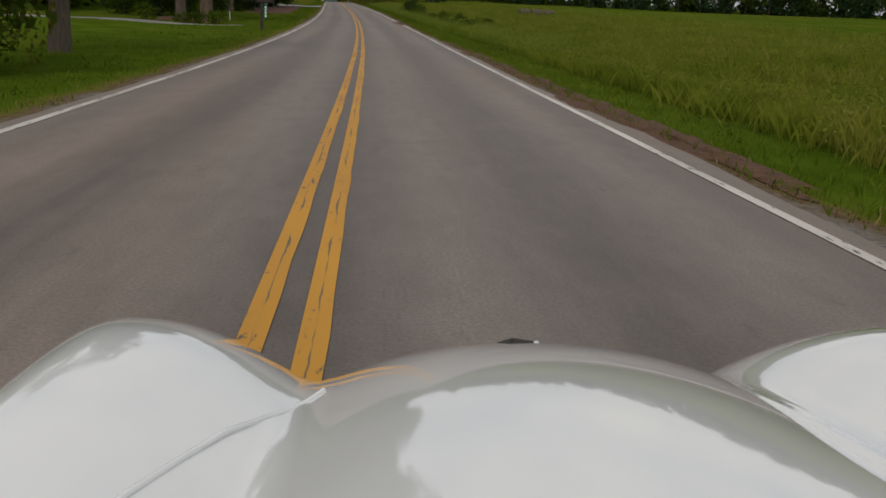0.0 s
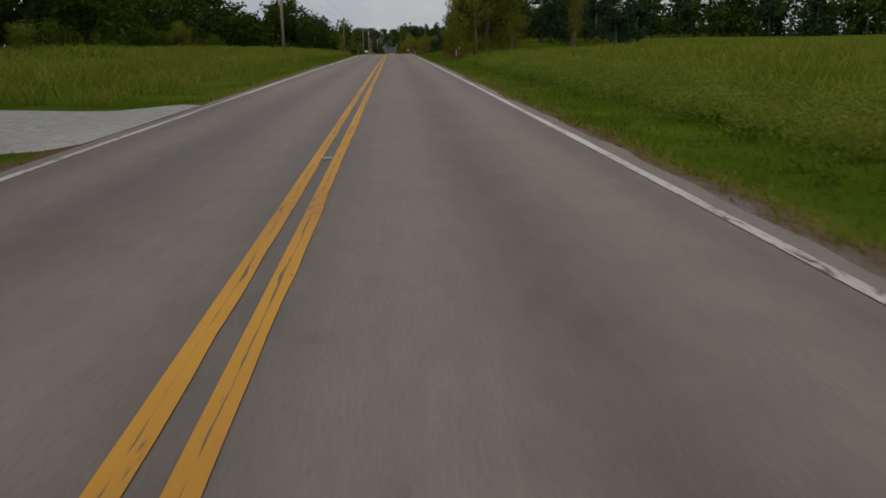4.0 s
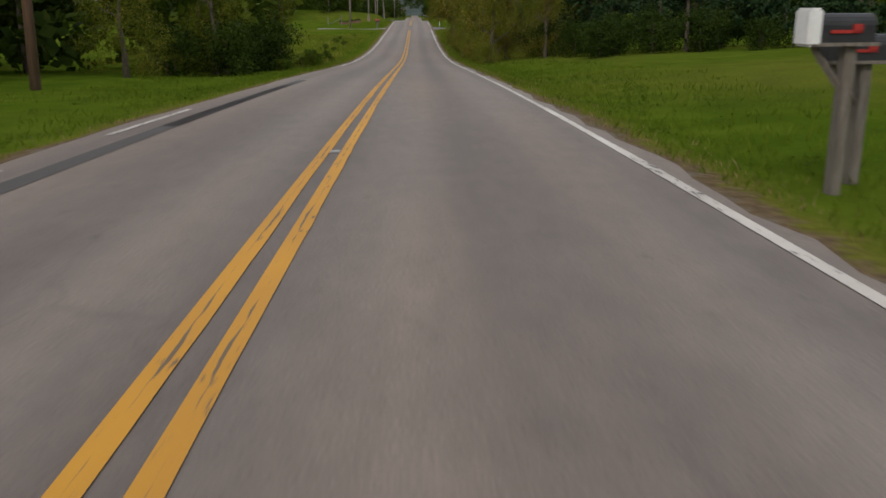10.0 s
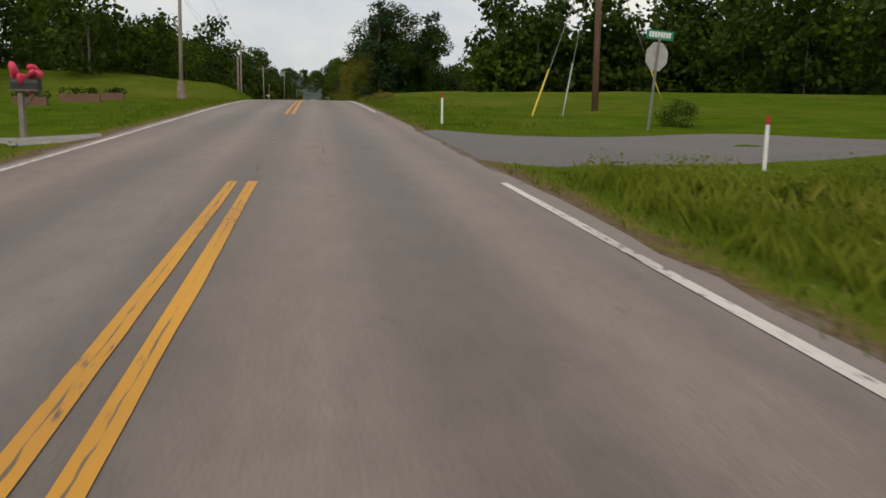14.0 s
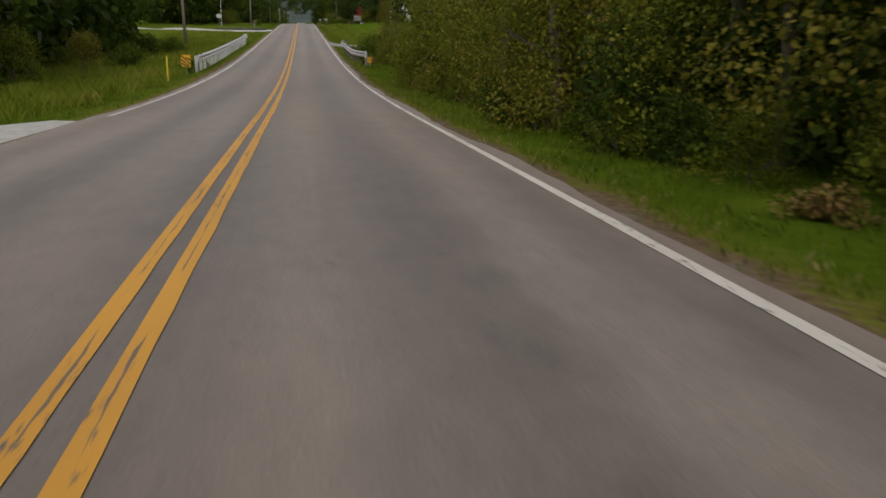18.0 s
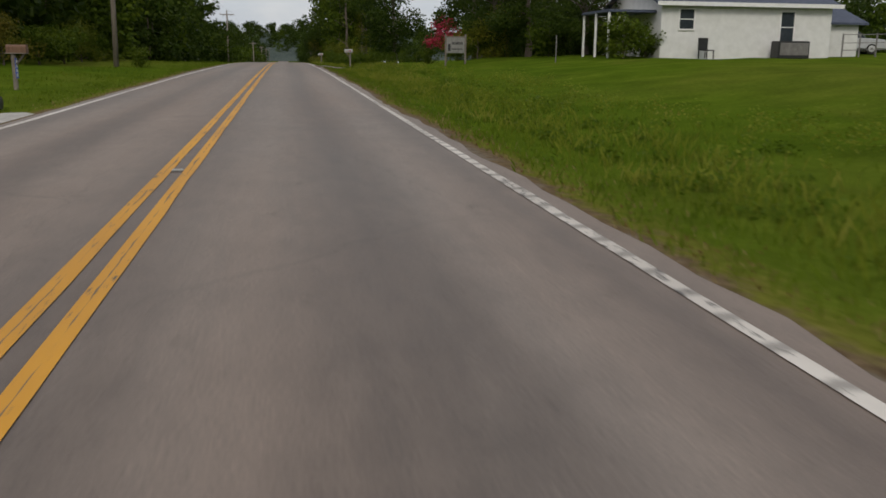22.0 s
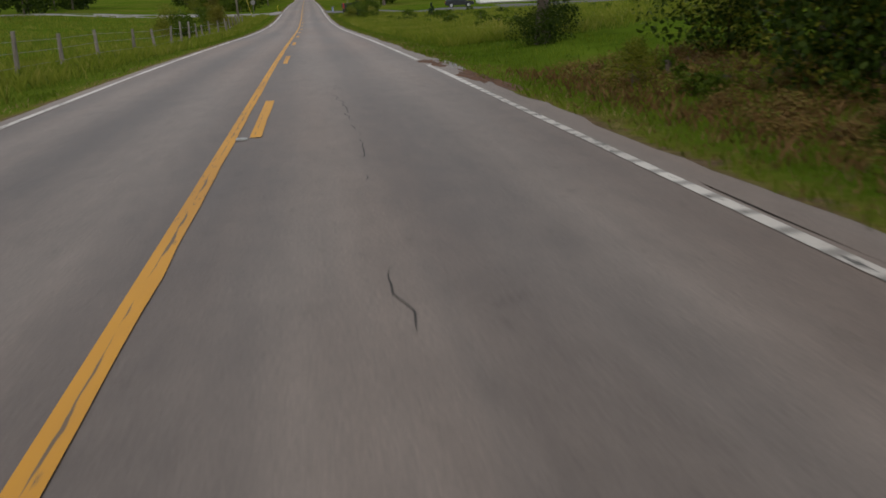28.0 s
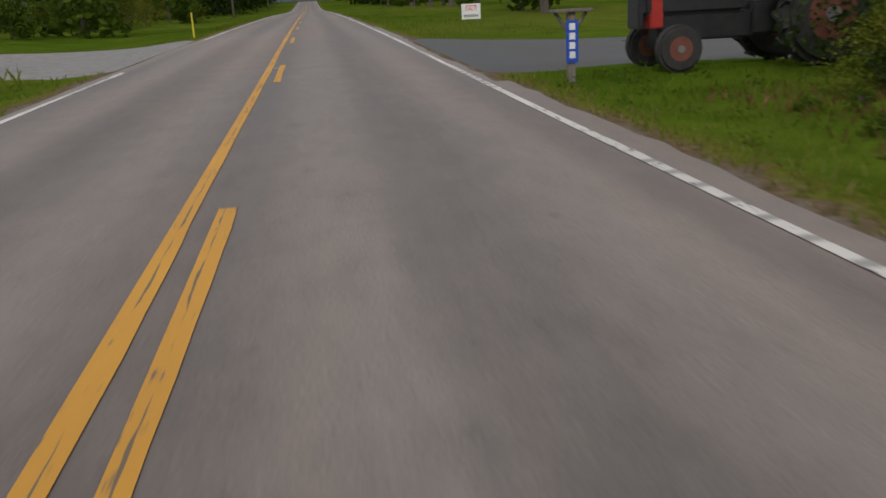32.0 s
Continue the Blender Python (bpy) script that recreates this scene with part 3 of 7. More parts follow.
# ---- trees and bushes ----
def leaves_np(rng, centres, radii, count, size, flat_z=1.0, shell=0.55):
    """Folded rhombic leaf sprays spread over clumps; returns vertices and quads."""
    k = rng.integers(0, len(centres), count) if radii is None else rng.choice(len(centres), count, p=radii ** 2 / np.sum(radii ** 2))
    d = rng.normal(0, 1, (count, 3))
    d /= np.linalg.norm(d, axis=1)[:, None]
    r = (shell + (1 - shell) * rng.random(count)) * radii[k]
    c = centres[k] + d * r[:, None] * np.array([1, 1, flat_z])
    nrm = d * 0.7 + rng.normal(0, 0.6, (count, 3)) + np.array([0, 0, 0.5])
    nrm /= np.linalg.norm(nrm, axis=1)[:, None]
    a = np.cross(nrm, rng.normal(0, 1, (count, 3)))
    a /= np.linalg.norm(a, axis=1)[:, None]
    b = np.cross(nrm, a)
    L = size * (0.6 + 0.8 * rng.random(count))[:, None]
    W = L * (0.55 + 0.3 * rng.random(count))[:, None]
    bend = nrm * L * 0.22
    v = np.stack([c - a * L * 0.5, c + b * W * 0.5 - bend * 0.4, c + a * L * 0.5 - bend, c - b * W * 0.5 - bend * 0.4], 1).reshape(-1, 3)
    f = np.arange(count * 4).reshape(-1, 4)
    return v, f


def trunk_bm(rng, height, r0, limbs, lean=0.02, start=0.35, reach=3.0):
    bm = fresh()
    pts = [Vector((0, 0, -0.4))]
    for i in range(1, 6):
        pts.append(Vector((rng.normal(0, lean * height * 0.4), rng.normal(0, lean * height * 0.4), height * i / 5)))
    for i in range(5):
        tube(bm, pts[i], pts[i + 1], r0 * (1 - i * 0.17) * (1.25 if i == 0 else 1), r0 * (1 - (i + 1) * 0.17), 9)
    for i in range(limbs):
        f = start + (0.95 - start) * rng.random()
        j = min(4, int(f * 5))
        p = pts[j].lerp(pts[j + 1], f * 5 - j)
        an = rng.random() * 6.28
        ln = reach * (0.5 + 0.6 * rng.random()) * (1.15 - f * 0.6)
        q = p + Vector((math.cos(an) * ln, math.sin(an) * ln, ln * (0.35 + 0.5 * rng.random())))
        tube(bm, p, q, r0 * 0.34, r0 * 0.10, 5)
        q2 = p.lerp(q, 0.6) + Vector((rng.normal(0, ln * 0.3), rng.normal(0, ln * 0.3), ln * 0.4))
        tube(bm, p.lerp(q, 0.6), q2, r0 * 0.17, r0 * 0.05, 4)
    return bm


KINDS = {
    # kind: (height, crown base, crown radius, clumps, clump radius, leaves, leaf size, material, trunk radius, label)
    "oak": (11.0, 2.6, 4.4, 34, 1.35, 8400, 0.235, "LEAF_OAK", 0.30, "broad dark-leaved deciduous tree beside the road"),
    "oak_low": (10.0, 1.0, 4.6, 44, 1.25, 9400, 0.22, "LEAF_OAK", 0.30, "broad dark tree with boughs hanging low"),
    "oak_far": (11.0, 0.0, 4.8, 34, 1.7, 1400, 0.66, "LEAF_OAK", 0.28, "dense dark green deciduous tree in the wood"),
    "tall": (15.0, 2.6, 3.2, 34, 1.25, 3800, 0.34, "LEAF_LIGHT", 0.24, "tall slim light-green deciduous tree at the wood's edge"),
    "tall_far": (15.0, 0.0, 3.9, 36, 1.7, 1400, 0.68, "LEAF_OAK", 0.24, "tall green forest tree in dense woodland"),
    "light_far": (9.0, 0.0, 3.8, 30, 1.5, 1200, 0.56, "LEAF_LIGHT", 0.18, "light-green young tree at the wood's edge"),
    "cedar": (9.0, 0.5, 2.3, 40, 0.75, 3600, 0.24, "LEAF_CEDAR", 0.18, "dark conical cedar tree"),
    "cedar_far": (9.5, 0.0, 2.6, 34, 1.0, 1000, 0.52, "LEAF_CEDAR", 0.18, "dark conical cedar tree among others"),
    "pine": (17.0, 7.5, 3.0, 30, 1.1, 2600, 0.30, "LEAF_CEDAR", 0.26, "tall pine with a bare brown trunk"),
    "bush": (2.3, 0.1, 1.35, 20, 0.62, 1900, 0.15, "LEAF_LIGHT", 0.05, "leafy green roadside bush"),
    "brush": (2.6, 0.0, 1.7, 22, 0.66, 4600, 0.080, "LEAF_VINE", 0.05, "tangled brush overgrown with vines"),
    "vine": (6.8, 0.0, 1.75, 60, 0.72, 15000, 0.066, "LEAF_VINE", 0.16, "roadside tree smothered in vines"),
    "big_pine": (18.0, 8.0, 3.2, 30, 1.1, 2600, 0.30, "LEAF_CEDAR", 0.36, "old pine with a thick bare grey-brown trunk"),
    "thin": (6.5, 3.6, 1.3, 10, 0.55, 620, 0.14, "LEAF_VINE", 0.052, "thin pale-stemmed tree at the wood's edge"),
    "snag": (6.0, 2.0, 1.6, 14, 0.7, 1500, 0.16, "LEAF_VINE", 0.13, "thin bare-stemmed tree wrapped in creeper"),
    "dark": (2.6, 0.0, 1.5, 24, 0.64, 3000, 0.115, "LEAF_OAK", 0.05, "dense dark-green bush at the wood's edge"),
    "weed": (1.1, 0.0, 0.75, 12, 0.36, 520, 0.14, "LEAF_LIGHT", 0.02, "clump of tall green weeds"),
    "dead": (0.8, 0.0, 1.1, 16, 0.34, 1000, 0.11, "LEAF_BROWN", 0.02, "heap of cut brown brush"),
    "ball": (1.75, 0.05, 0.98, 110, 0.24, 9000, 0.055, "LEAF_OAK", 0.05, "round clipped evergreen shrub on the lawn"),
    "myrtle": (4.2, 1.0, 1.9, 22, 0.65, 2200, 0.17, "LEAF_PINK", 0.08, "crape myrtle covered in crimson blossom"),
    "sapling": (3.4, 0.7, 1.2, 14, 0.5, 900, 0.19, "LEAF_LIGHT", 0.05, "young light-green tree on the grass"),
    "golden": (2.6, 0.1, 1.25, 20, 0.55, 1800, 0.16, "LEAF_GOLD", 0.05, "yellow-green bush at the field's edge"),
}
LEAF_GOLD = leaf_material("yellow green leaves", [(0.0, (0.06, 0.09, 0.012)), (0.5, (0.17, 0.19, 0.025)), (1.0, (0.30, 0.27, 0.05))])
LEAVES = {"LEAF_DRY": LEAF_DRY, "LEAF_OAK": LEAF_OAK, "LEAF_LIGHT": LEAF_LIGHT, "LEAF_CEDAR": LEAF_CEDAR, "LEAF_VINE": LEAF_VINE, "LEAF_BROWN": LEAF_BROWN, "LEAF_PINK": LEAF_PINK, "LEAF_GOLD": LEAF_GOLD}
SHRUBS = {"bush": "bush", "dark": "bush", "brush": "bush", "weed": "weeds", "dead": "brush pile", "ball": "shrub", "golden": "bush"}
NAMES = {"bush": "bush", "dark": "bush", "brush": "brush_clump", "weed": "weed_clump", "dead": "brush_pile", "ball": "clipped_shrub", "golden": "yellow_bush", "cedar": "cedar_tree", "cedar_far": "cedar_tree", "pine": "pine_tree", "big_pine": "pine_tree",
         "vine": "vine_covered_tree", "snag": "vine_covered_tree", "myrtle": "crape_myrtle", "sapling": "sapling"}
MADE = {}


def crown_np(kind, variant):
    H, base, R, nc, rc, nl, ls, mname, tr, label = KINDS[kind]
    rng = np.random.default_rng(sum(map(ord, kind)) * 7 + variant)
    t = rng.random(nc)
    an = rng.random(nc) * 6.283
    rad = np.sqrt(rng.random(nc))
    if "cedar" in kind:
        env = R * (1.05 - t) * (0.9 + 0.25 * rng.random(nc))
    elif kind in ("vine", "brush", "dead"):
        env = R * (0.75 + 0.45 * np.sin(t * 5 + variant)) * (1.05 - 0.35 * t)
    elif kind == "ball":
        t = (np.arange(nc) + 0.5) / nc
        env = R * np.sqrt(np.clip(1 - (2 * t - 1) ** 2, 0, 1)) * 0.75
        rad = np.ones(nc)
    else:
        env = R * np.sqrt(np.clip(1 - (1.75 * t - 0.80) ** 2, 0.05, 1)) * (0.75 + 0.4 * rng.random(nc))
    top = H - rc * 0.6
    c = np.stack([np.cos(an) * rad * env, np.sin(an) * rad * env, base + rc * 0.5 + t * (top - base - rc * 0.5)], 1)
    if kind in ("oak", "oak_low", "tall", "oak_far", "tall_far", "light_far"):
        c[:, :2] += np.array([rng.normal(0, R * 0.12), rng.normal(0, R * 0.12)])
    rr = rc * (0.65 + 0.7 * rng.random(nc)) * (0.55 + 0.6 * (1 - t) if "cedar" in kind else 1)
    v, f = leaves_np(rng, c, rr, nl, ls, 0.8, 0.72 if kind == "ball" else 0.45)
    return v, f, rng


def build_plant(kind, variant):
    H, base, R, nc, rc, nl, ls, mname, tr, label = KINDS[kind]
    v, f, rng = crown_np(kind, variant)
    ob = new(NAMES.get(kind, "tree"))
    tagged(ob, label, SHRUBS.get(kind, "tree"))
    limbs = {"oak": 11, "oak_low": 12, "oak_far": 5, "tall": 10, "tall_far": 4, "pine": 8, "big_pine": 8, "thin": 7, "vine": 7, "snag": 6, "myrtle": 7, "sapling": 5}.get(kind, 3)
    low = kind in ("bush", "dark", "brush", "weed", "dead", "ball", "golden")
    tk = part("stem" if low else "trunk", trunk_bm(rng, H * (0.6 if low else 0.86), tr, limbs, 0.03 if kind in ("thin", "snag") else 0.02, 0.1 if low else max(0.2, base / H), R * 0.7), PALEBARK if kind in ("thin", "snag", "big_pine") else BARK, ob)
    cr = new("leaves" if low else "crown", mesh_np("crown", v, f, LEAVES["LEAF_DRY" if mname == "LEAF_VINE" and variant % 2 else mname]))
    cr.parent = ob
    return ob


def plant(kind, s, u, size=1.0, tall=1.0, rng=random, dz=-0.05, variants=3):
    var = rng.randrange(variants)
    m = stand(s, u, rng.uniform(0, 360), dz, size, tall)
    if (kind, var) not in MADE:
        MADE[kind, var] = build_plant(kind, var)
        MADE[kind, var].matrix_basis = m
        return MADE[kind, var]
    src = MADE[kind, var]
    keep = src.matrix_basis.copy()
    src.matrix_basis = Matrix.Identity(4)
    ob = copy_thing(src, m)
    src.matrix_basis = keep
    return ob


JOINED, CROWNS, WEEDS = [], {}, []


def plant_far(kind, s, u, size, tall, rng):
    JOINED.append((kind, rng.randrange(3), stand(s, u, rng.uniform(0, 360), -0.1, size, tall)))


def plant_joined(listed, name, label, category, stems):
    """Uncounted plants joined: leaves by kind of leaf, trunks or stems in one mesh."""
    parts, trunks = {}, fresh()
    for kind, var, m in listed:
        if (kind, var) not in CROWNS:
            CROWNS[kind, var] = crown_np(kind, var)
        v, f, _ = CROWNS[kind, var]
        a = np.array(m)
        parts.setdefault(KINDS[kind][7], []).append(v @ a[:3, :3].T + a[:3, 3])
        h = KINDS[kind][0] * 0.7
        tube(trunks, m @ Vector((0, 0, -0.3)), m @ Vector((0, 0, h)), KINDS[kind][8] * 0.5, 0.05, 6)
    top = tagged(new(name), label, category, kind="stuff")
    for mname, vs in parts.items():
        v = np.concatenate(vs)
        ob = new("leaves", mesh_np("leaves", v, np.arange(len(v)).reshape(-1, 4), LEAVES[mname]))
        ob.parent = top
        tagged(ob, kind="stuff")
    tagged(part(stems, trunks, BARK, top), kind="stuff")


def wood(s0, s1, u0, u1, spacing, kinds, lo=0.8, hi=1.25, seed=1):
    """Trees on a jittered grid between stations s0..s1 and offsets u0..u1; the far kinds are joined."""
    rng = random.Random(seed)
    rows = max(1, round(abs(u1 - u0) / spacing))
    if all(k.endswith("_far") for k in kinds):
        rows = min(rows, 2)
    for r in range(rows):
        n = max(1, round((s1 - s0) / spacing))
        for i in range(n):
            s = s0 + (i + 0.5 + rng.uniform(-0.42, 0.42)) * (s1 - s0) / n
            f = (r + 0.5 + rng.uniform(-0.35, 0.35)) / rows
            u = u0 + (u1 - u0) * f
            kind = rng.choice(kinds)
            size, tall = rng.uniform(lo, hi), rng.uniform(0.9, 1.12)
            if kind == "weed" and abs(u) > 5.6:
                WEEDS.append((kind, rng.randrange(3), stand(s, u, rng.uniform(0, 360), -0.03, size, tall)))
            else:
                (plant_far if kind.endswith("_far") else plant)(kind, s, u, size, tall, rng)


FAR = ["oak_far", "tall_far", "oak_far", "light_far"]
# left side, along the road
plant("oak", 22.8, -7.4, 0.85, 1.0)
plant("oak", 15.8, -7.6, 0.5, 0.8)
plant("bush", 15.6, -7.0, 1.3, 1.2)
plant("brush", 17, -8.2, 1.3, 1.3)
plant("bush", 15.2, -6.3, 0.7, 0.9)
plant("ball", 274.2, -6.05, 0.85, 0.92)
plant("bush", 680, -7.3, 0.6, 0.9)
plant("oak", 59, -11.2, 1.05, 1.0)
plant("big_pine", 56.5, -9.25, 1.0)
plant("big_pine", 61, -9.75, 0.72)
for s, u in ((52.5, -8.2), (53.4, -9.2), (54.0, -10.2), (54.6, -8.6)):
    plant("weed", s, u, 0.75)
for s, u in ((62, -13.5), (64.5, -12), (68, -12.5), (71, -11), (60, -15)):
    plant("dark", s, u, 1.3)
for s, u in ((63, -13.4), (66, -14.0)):
    plant("pine", s, u, 0.95)
for s, u in ((57.5, -9.6), (55, -12.5), (60.5, -10.2)):
    plant("weed", s, u, 1.0)
for s, u, k, z in ((110, -9, "cedar", 1.0), (113, -9.6, "oak", 1.0), (117, -9.8, "cedar", 1.2), (120.5, -9.4, "cedar", 1.05), (122, -11.6, "oak", 1.1), (116, -12.5, "cedar", 1.2), (107, -10.5, "oak", 0.95)):
    plant(k, s, u, z)
wood(84, 123, -20, -10, 5.0, ["cedar", "oak", "cedar"], 0.85, 1.15, 5)
wood(60, 125, -34, -21, 6.5, FAR, 0.85, 1.1, 65)
wood(-30, 80, -62, -34, 13, FAR, 0.9, 1.2, 6)
wood(108, 150, -34, -20, 7.5, ["oak_far", "light_far"], 0.7, 1.0, 7)
wood(138, 300, -48, -27, 7.5, FAR, 0.75, 1.15, 8)
wood(140, 235, -25, -20, 8, ["bush", "light_far", "brush"], 0.7, 1.3, 9)
wood(286, 346, -36, -14.5, 6.2, ["oak_far", "light_far", "oak"], 0.75, 1.05, 10)
wood(318, 347, -13, -8.5, 4.5, ["brush", "vine", "light_far"], 0.7, 1.0, 11)
wood(330, 350, -7.5, -5.2, 2.4, ["weed"], 0.6, 1.1, 12)
wood(350, 395, -9, -6, 4.5, ["weed"], 0.4, 0.7, 13)
wood(348, 475, -88, -64, 7.5, FAR, 0.8, 1.15, 14)
wood(462, 545, -52, -22, 7.5, FAR, 0.85, 1.2, 15)
wood(531, 604, -24, -13.5, 4.6, ["oak_far", "tall_far", "light_far"], 0.75, 0.95, 96)
wood(474, 516, -20, -12.5, 4.6, ["light_far", "oak_far", "light_far"], 0.5, 0.68, 97)
wood(396, 412, -34, -24, 9, ["oak_far"], 0.6, 0.75, 16)
wood(440, 475, -64, -40, 7, FAR, 0.8, 1.1, 74)
wood(522, 590, -17, -8, 4.5, ["weed", "bush", "brush"], 0.6, 1.1, 17)
wood(545, 640, -52, -24, 8.0, FAR, 0.8, 1.1, 18)
wood(628, 665, -45, -26, 8, ["oak_far", "tall_far"], 0.8, 1.1, 19)
wood(664, 800, -26, -14.5, 5.6, ["light_far", "oak_far", "tall_far", "light_far"], 0.85, 1.15, 20)
wood(800, 1000, -60, -38, 12, FAR, 0.8, 1.1, 68)
wood(672, 790, -14, -11.5, 6, ["bush", "brush"], 0.8, 1.3, 21)
wood(806, 840, -70, -42, 10, FAR, 0.7, 0.95, 22)
wood(862, 905, -11, -7.5, 3.6, ["bush", "brush", "weed"], 0.7, 1.1, 23)
wood(948, 1010, -22, -9.5, 5.0, ["brush", "bush", "light_far"], 0.7, 1.0, 24)
# right side
wood(60, 118, 7.0, 9.5, 6.0, ["weed"], 0.6, 0.9, 30)
wood(97, 113, 6.6, 9.2, 2.3, ["dark", "bush", "dark"], 0.55, 0.75, 31)
wood(66, 99, 6.0, 11, 1.9, ["weed"], 0.45, 0.7, 75)
for s, u, z in ((89, -11.5, 1.0), (94, -12, 1.1), (99, -11.2, 1.0), (104, -12.2, 1.15), (101, -14, 1.2), (91, -15, 1.2)):
    plant("cedar", s, u, z)
for s, u in ((87, -10.8), (97, -11), (106, -10.4), (112, -9.2), (119, -9.6)):
    plant("dark", s, u, 0.7)
for k in range(27):
    f = k / 26
    grow = 1.0 + 0.75 * max(0.0, min(1.0, (f - 0.25) / 0.4))
    plant_far("cedar_far" if k % 3 else "oak_far", 215 - 60 * f, 24 + 105 * f, random.uniform(0.5, 0.75) * grow, 1.0, random)
    plant_far("oak_far" if k % 3 else "cedar_far", 224 - 60 * f, 27 + 108 * f, random.uniform(0.5, 0.75) * grow, 1.0, random)
    plant_far("oak_far", 217 - 60 * f, 24 + 105 * (f + 0.02), random.uniform(0.38, 0.5), 0.9, random)
    plant_far("cedar_far", 219 - 60 * f, 26 + 106 * f, random.uniform(0.45, 0.65), 1.0, random)
wood(182, 207, 7.4, 11.5, 2.7, ["vine", "snag", "vine", "thin"], 0.8, 1.2, 32)
wood(184, 214, 13, 22, 4.4, ["cedar", "vine", "cedar"], 0.6, 0.85, 33)
wood(183, 202, 6.3, 8.6, 2.0, ["thin", "thin", "snag"], 0.7, 1.1, 133)
plant("oak", 184.5, 8.6, 0.72)
wood(179, 200, 6.4, 8.5, 1.25, ["brush", "weed", "brush", "dead"], 0.4, 0.7, 95)
wood(180, 206, 6.2, 7.6, 1.7, ["brush", "snag", "brush", "snag", "dead"], 0.6, 0.95, 34)
wood(212, 300, 46, 70, 7.8, ["cedar_far", "oak_far", "cedar_far"], 0.5, 0.68, 35)
wood(300, 425, 48, 70, 7.8, FAR, 0.6, 0.85, 135)
for s, u, k in ((341, 18, "cedar"), (346, 22, "cedar"), (312, 26, "oak"), (303, 30, "tall"), (338, 25, "cedar"), (352, 36, "oak"), (374, 38, "oak"), (290, 34, "oak"), (340, 30, "sapling"), (305, 22, "cedar")):
    plant(k, s, u, 0.85)
plant("myrtle", 297, 20.5, 0.7)
plant("oak_low", 289.5, 14.6, 0.7)
plant("oak_low", 292.5, 20, 0.9)
plant("dark", 289.2, 15.4, 0.7)
wood(280.6, 281.9, 6.8, 11.2, 0.75, ["weed", "weed", "dead"], 0.34, 0.5, 181)
wood(336, 350, 12, 26, 3.6, ["dark", "cedar", "dark"], 0.8, 1.3, 76)
wood(312, 350, 26, 44, 6.5, ["oak_far", "cedar_far"], 0.7, 0.95, 77)
wood(334, 348, 8.5, 15, 3.4, ["vine", "dark", "cedar"], 0.75, 1.0, 36)
wood(325, 340, -10.5, -6.6, 2.3, ["dark", "vine", "dark"], 0.8, 1.15, 90)
plant("cedar", 293, 19.5, 0.8)
plant("cedar", 300, 27, 0.9)
plant("snag", 379.2, 4.85, 1.45)
plant("snag", 377.2, 5.5, 1.0)
for s, u, z in ((379.8, 4.7, 0.32), (378.2, 5.0, 0.4), (381.0, 4.9, 0.45), (376.2, 5.0, 0.4)):
    plant("vine", s, u, z)
plant("snag", 374.5, 4.7, 1.0)
wood(342, 390, 5.0, 5.6, 9, ["snag"], 0.9, 1.2, 137)
wood(345, 391, 4.35, 4.9, 1.9, ["dead", "weed", "brush"], 0.28, 0.42, 78)
wood(338, 389, 5.1, 7.2, 2.15, ["vine", "vine", "brush", "snag"], 0.75, 1.1, 37)
wood(340, 391, 8, 13, 3.2, ["vine", "dark", "vine"], 0.8, 1.1, 38)
wood(336, 391, 4.7, 5.4, 2.2, ["brush", "weed", "dead"], 0.4, 0.6, 39)
wood(392, 409.5, 5.6, 13.0, 1.7, ["weed", "weed", "dead"], 0.25, 0.4, 40)
plant("dark", 423.4, 11.3, 0.36)
wood(425, 600, 58, 80, 6.4, FAR, 1.2, 1.5, 41)
wood(600, 760, 70, 92, 9.0, FAR, 0.8, 1.05, 66)
wood(524, 566, 26, 44, 5.5, FAR, 0.9, 1.2, 42)
wood(522, 548, 24, 30, 2.6, ["dark", "dark", "brush"], 0.9, 1.4, 79)
rng = random.Random(142)
for k in range(48):
    plant_far(rng.choice(FAR), 524 + 7 * (k % 3) + rng.uniform(-2, 2), 27 + 1.7 * k + rng.uniform(-1, 1), rng.uniform(1.0, 1.4), rng.uniform(0.9, 1.15), rng)
# treeline behind the pasture
for k in range(36):
    plant_far(rng.choice(["oak_far", "cedar_far", "light_far"]), 822 + 8 * (k % 2) + rng.uniform(-3, 3), 54 + 2.4 * k, rng.uniform(0.7, 1.0), rng.uniform(0.9, 1.1), rng)
wood(425, 465, -44, -30, 6.0, FAR, 0.6, 0.72, 80)
wood(404, 408.4, 5.5, 15, 1.8, ["weed", "weed", "dead"], 0.35, 0.5, 81)
wood(474, 510, 5.0, 7.4, 0.78, ["weed", "dead", "dead", "brush", "dead", "weed"], 0.16, 0.29, 43)
wood(474, 508, 5.0, 6.8, 1.3, ["brush", "dead"], 0.14, 0.24, 143)
wood(509, 520, 6.2, 11.0, 2.1, ["vine", "dark", "vine"], 0.8, 1.15, 88)
wood(508, 517, 5.6, 8.0, 1.6, ["thin", "snag", "brush"], 0.7, 1.0, 188)
for k, s, u, z in (("cedar", 511, 9.0, 1.65), ("oak", 514, 12, 1.2), ("cedar", 517, 8.6, 1.45), ("oak_low", 520, 11.5, 1.25), ("cedar", 514, 16, 1.5)):
    plant(k, s, u, z)
wood(514, 550, 4.75, 5.6, 1.9, ["dead", "brush", "weed", "dark"], 0.3, 0.5, 82)
wood(557, 602, -5.4, -4.6, 1.6, ["weed"], 0.35, 0.6, 83)
wood(567, 587, 4.4, 6.2, 1.2, ["weed", "dead", "weed"], 0.42, 0.68, 91)
wood(574, 581, 6.6, 9.5, 1.4, ["brush", "dark", "vine", "dark"], 0.5, 0.8, 93)
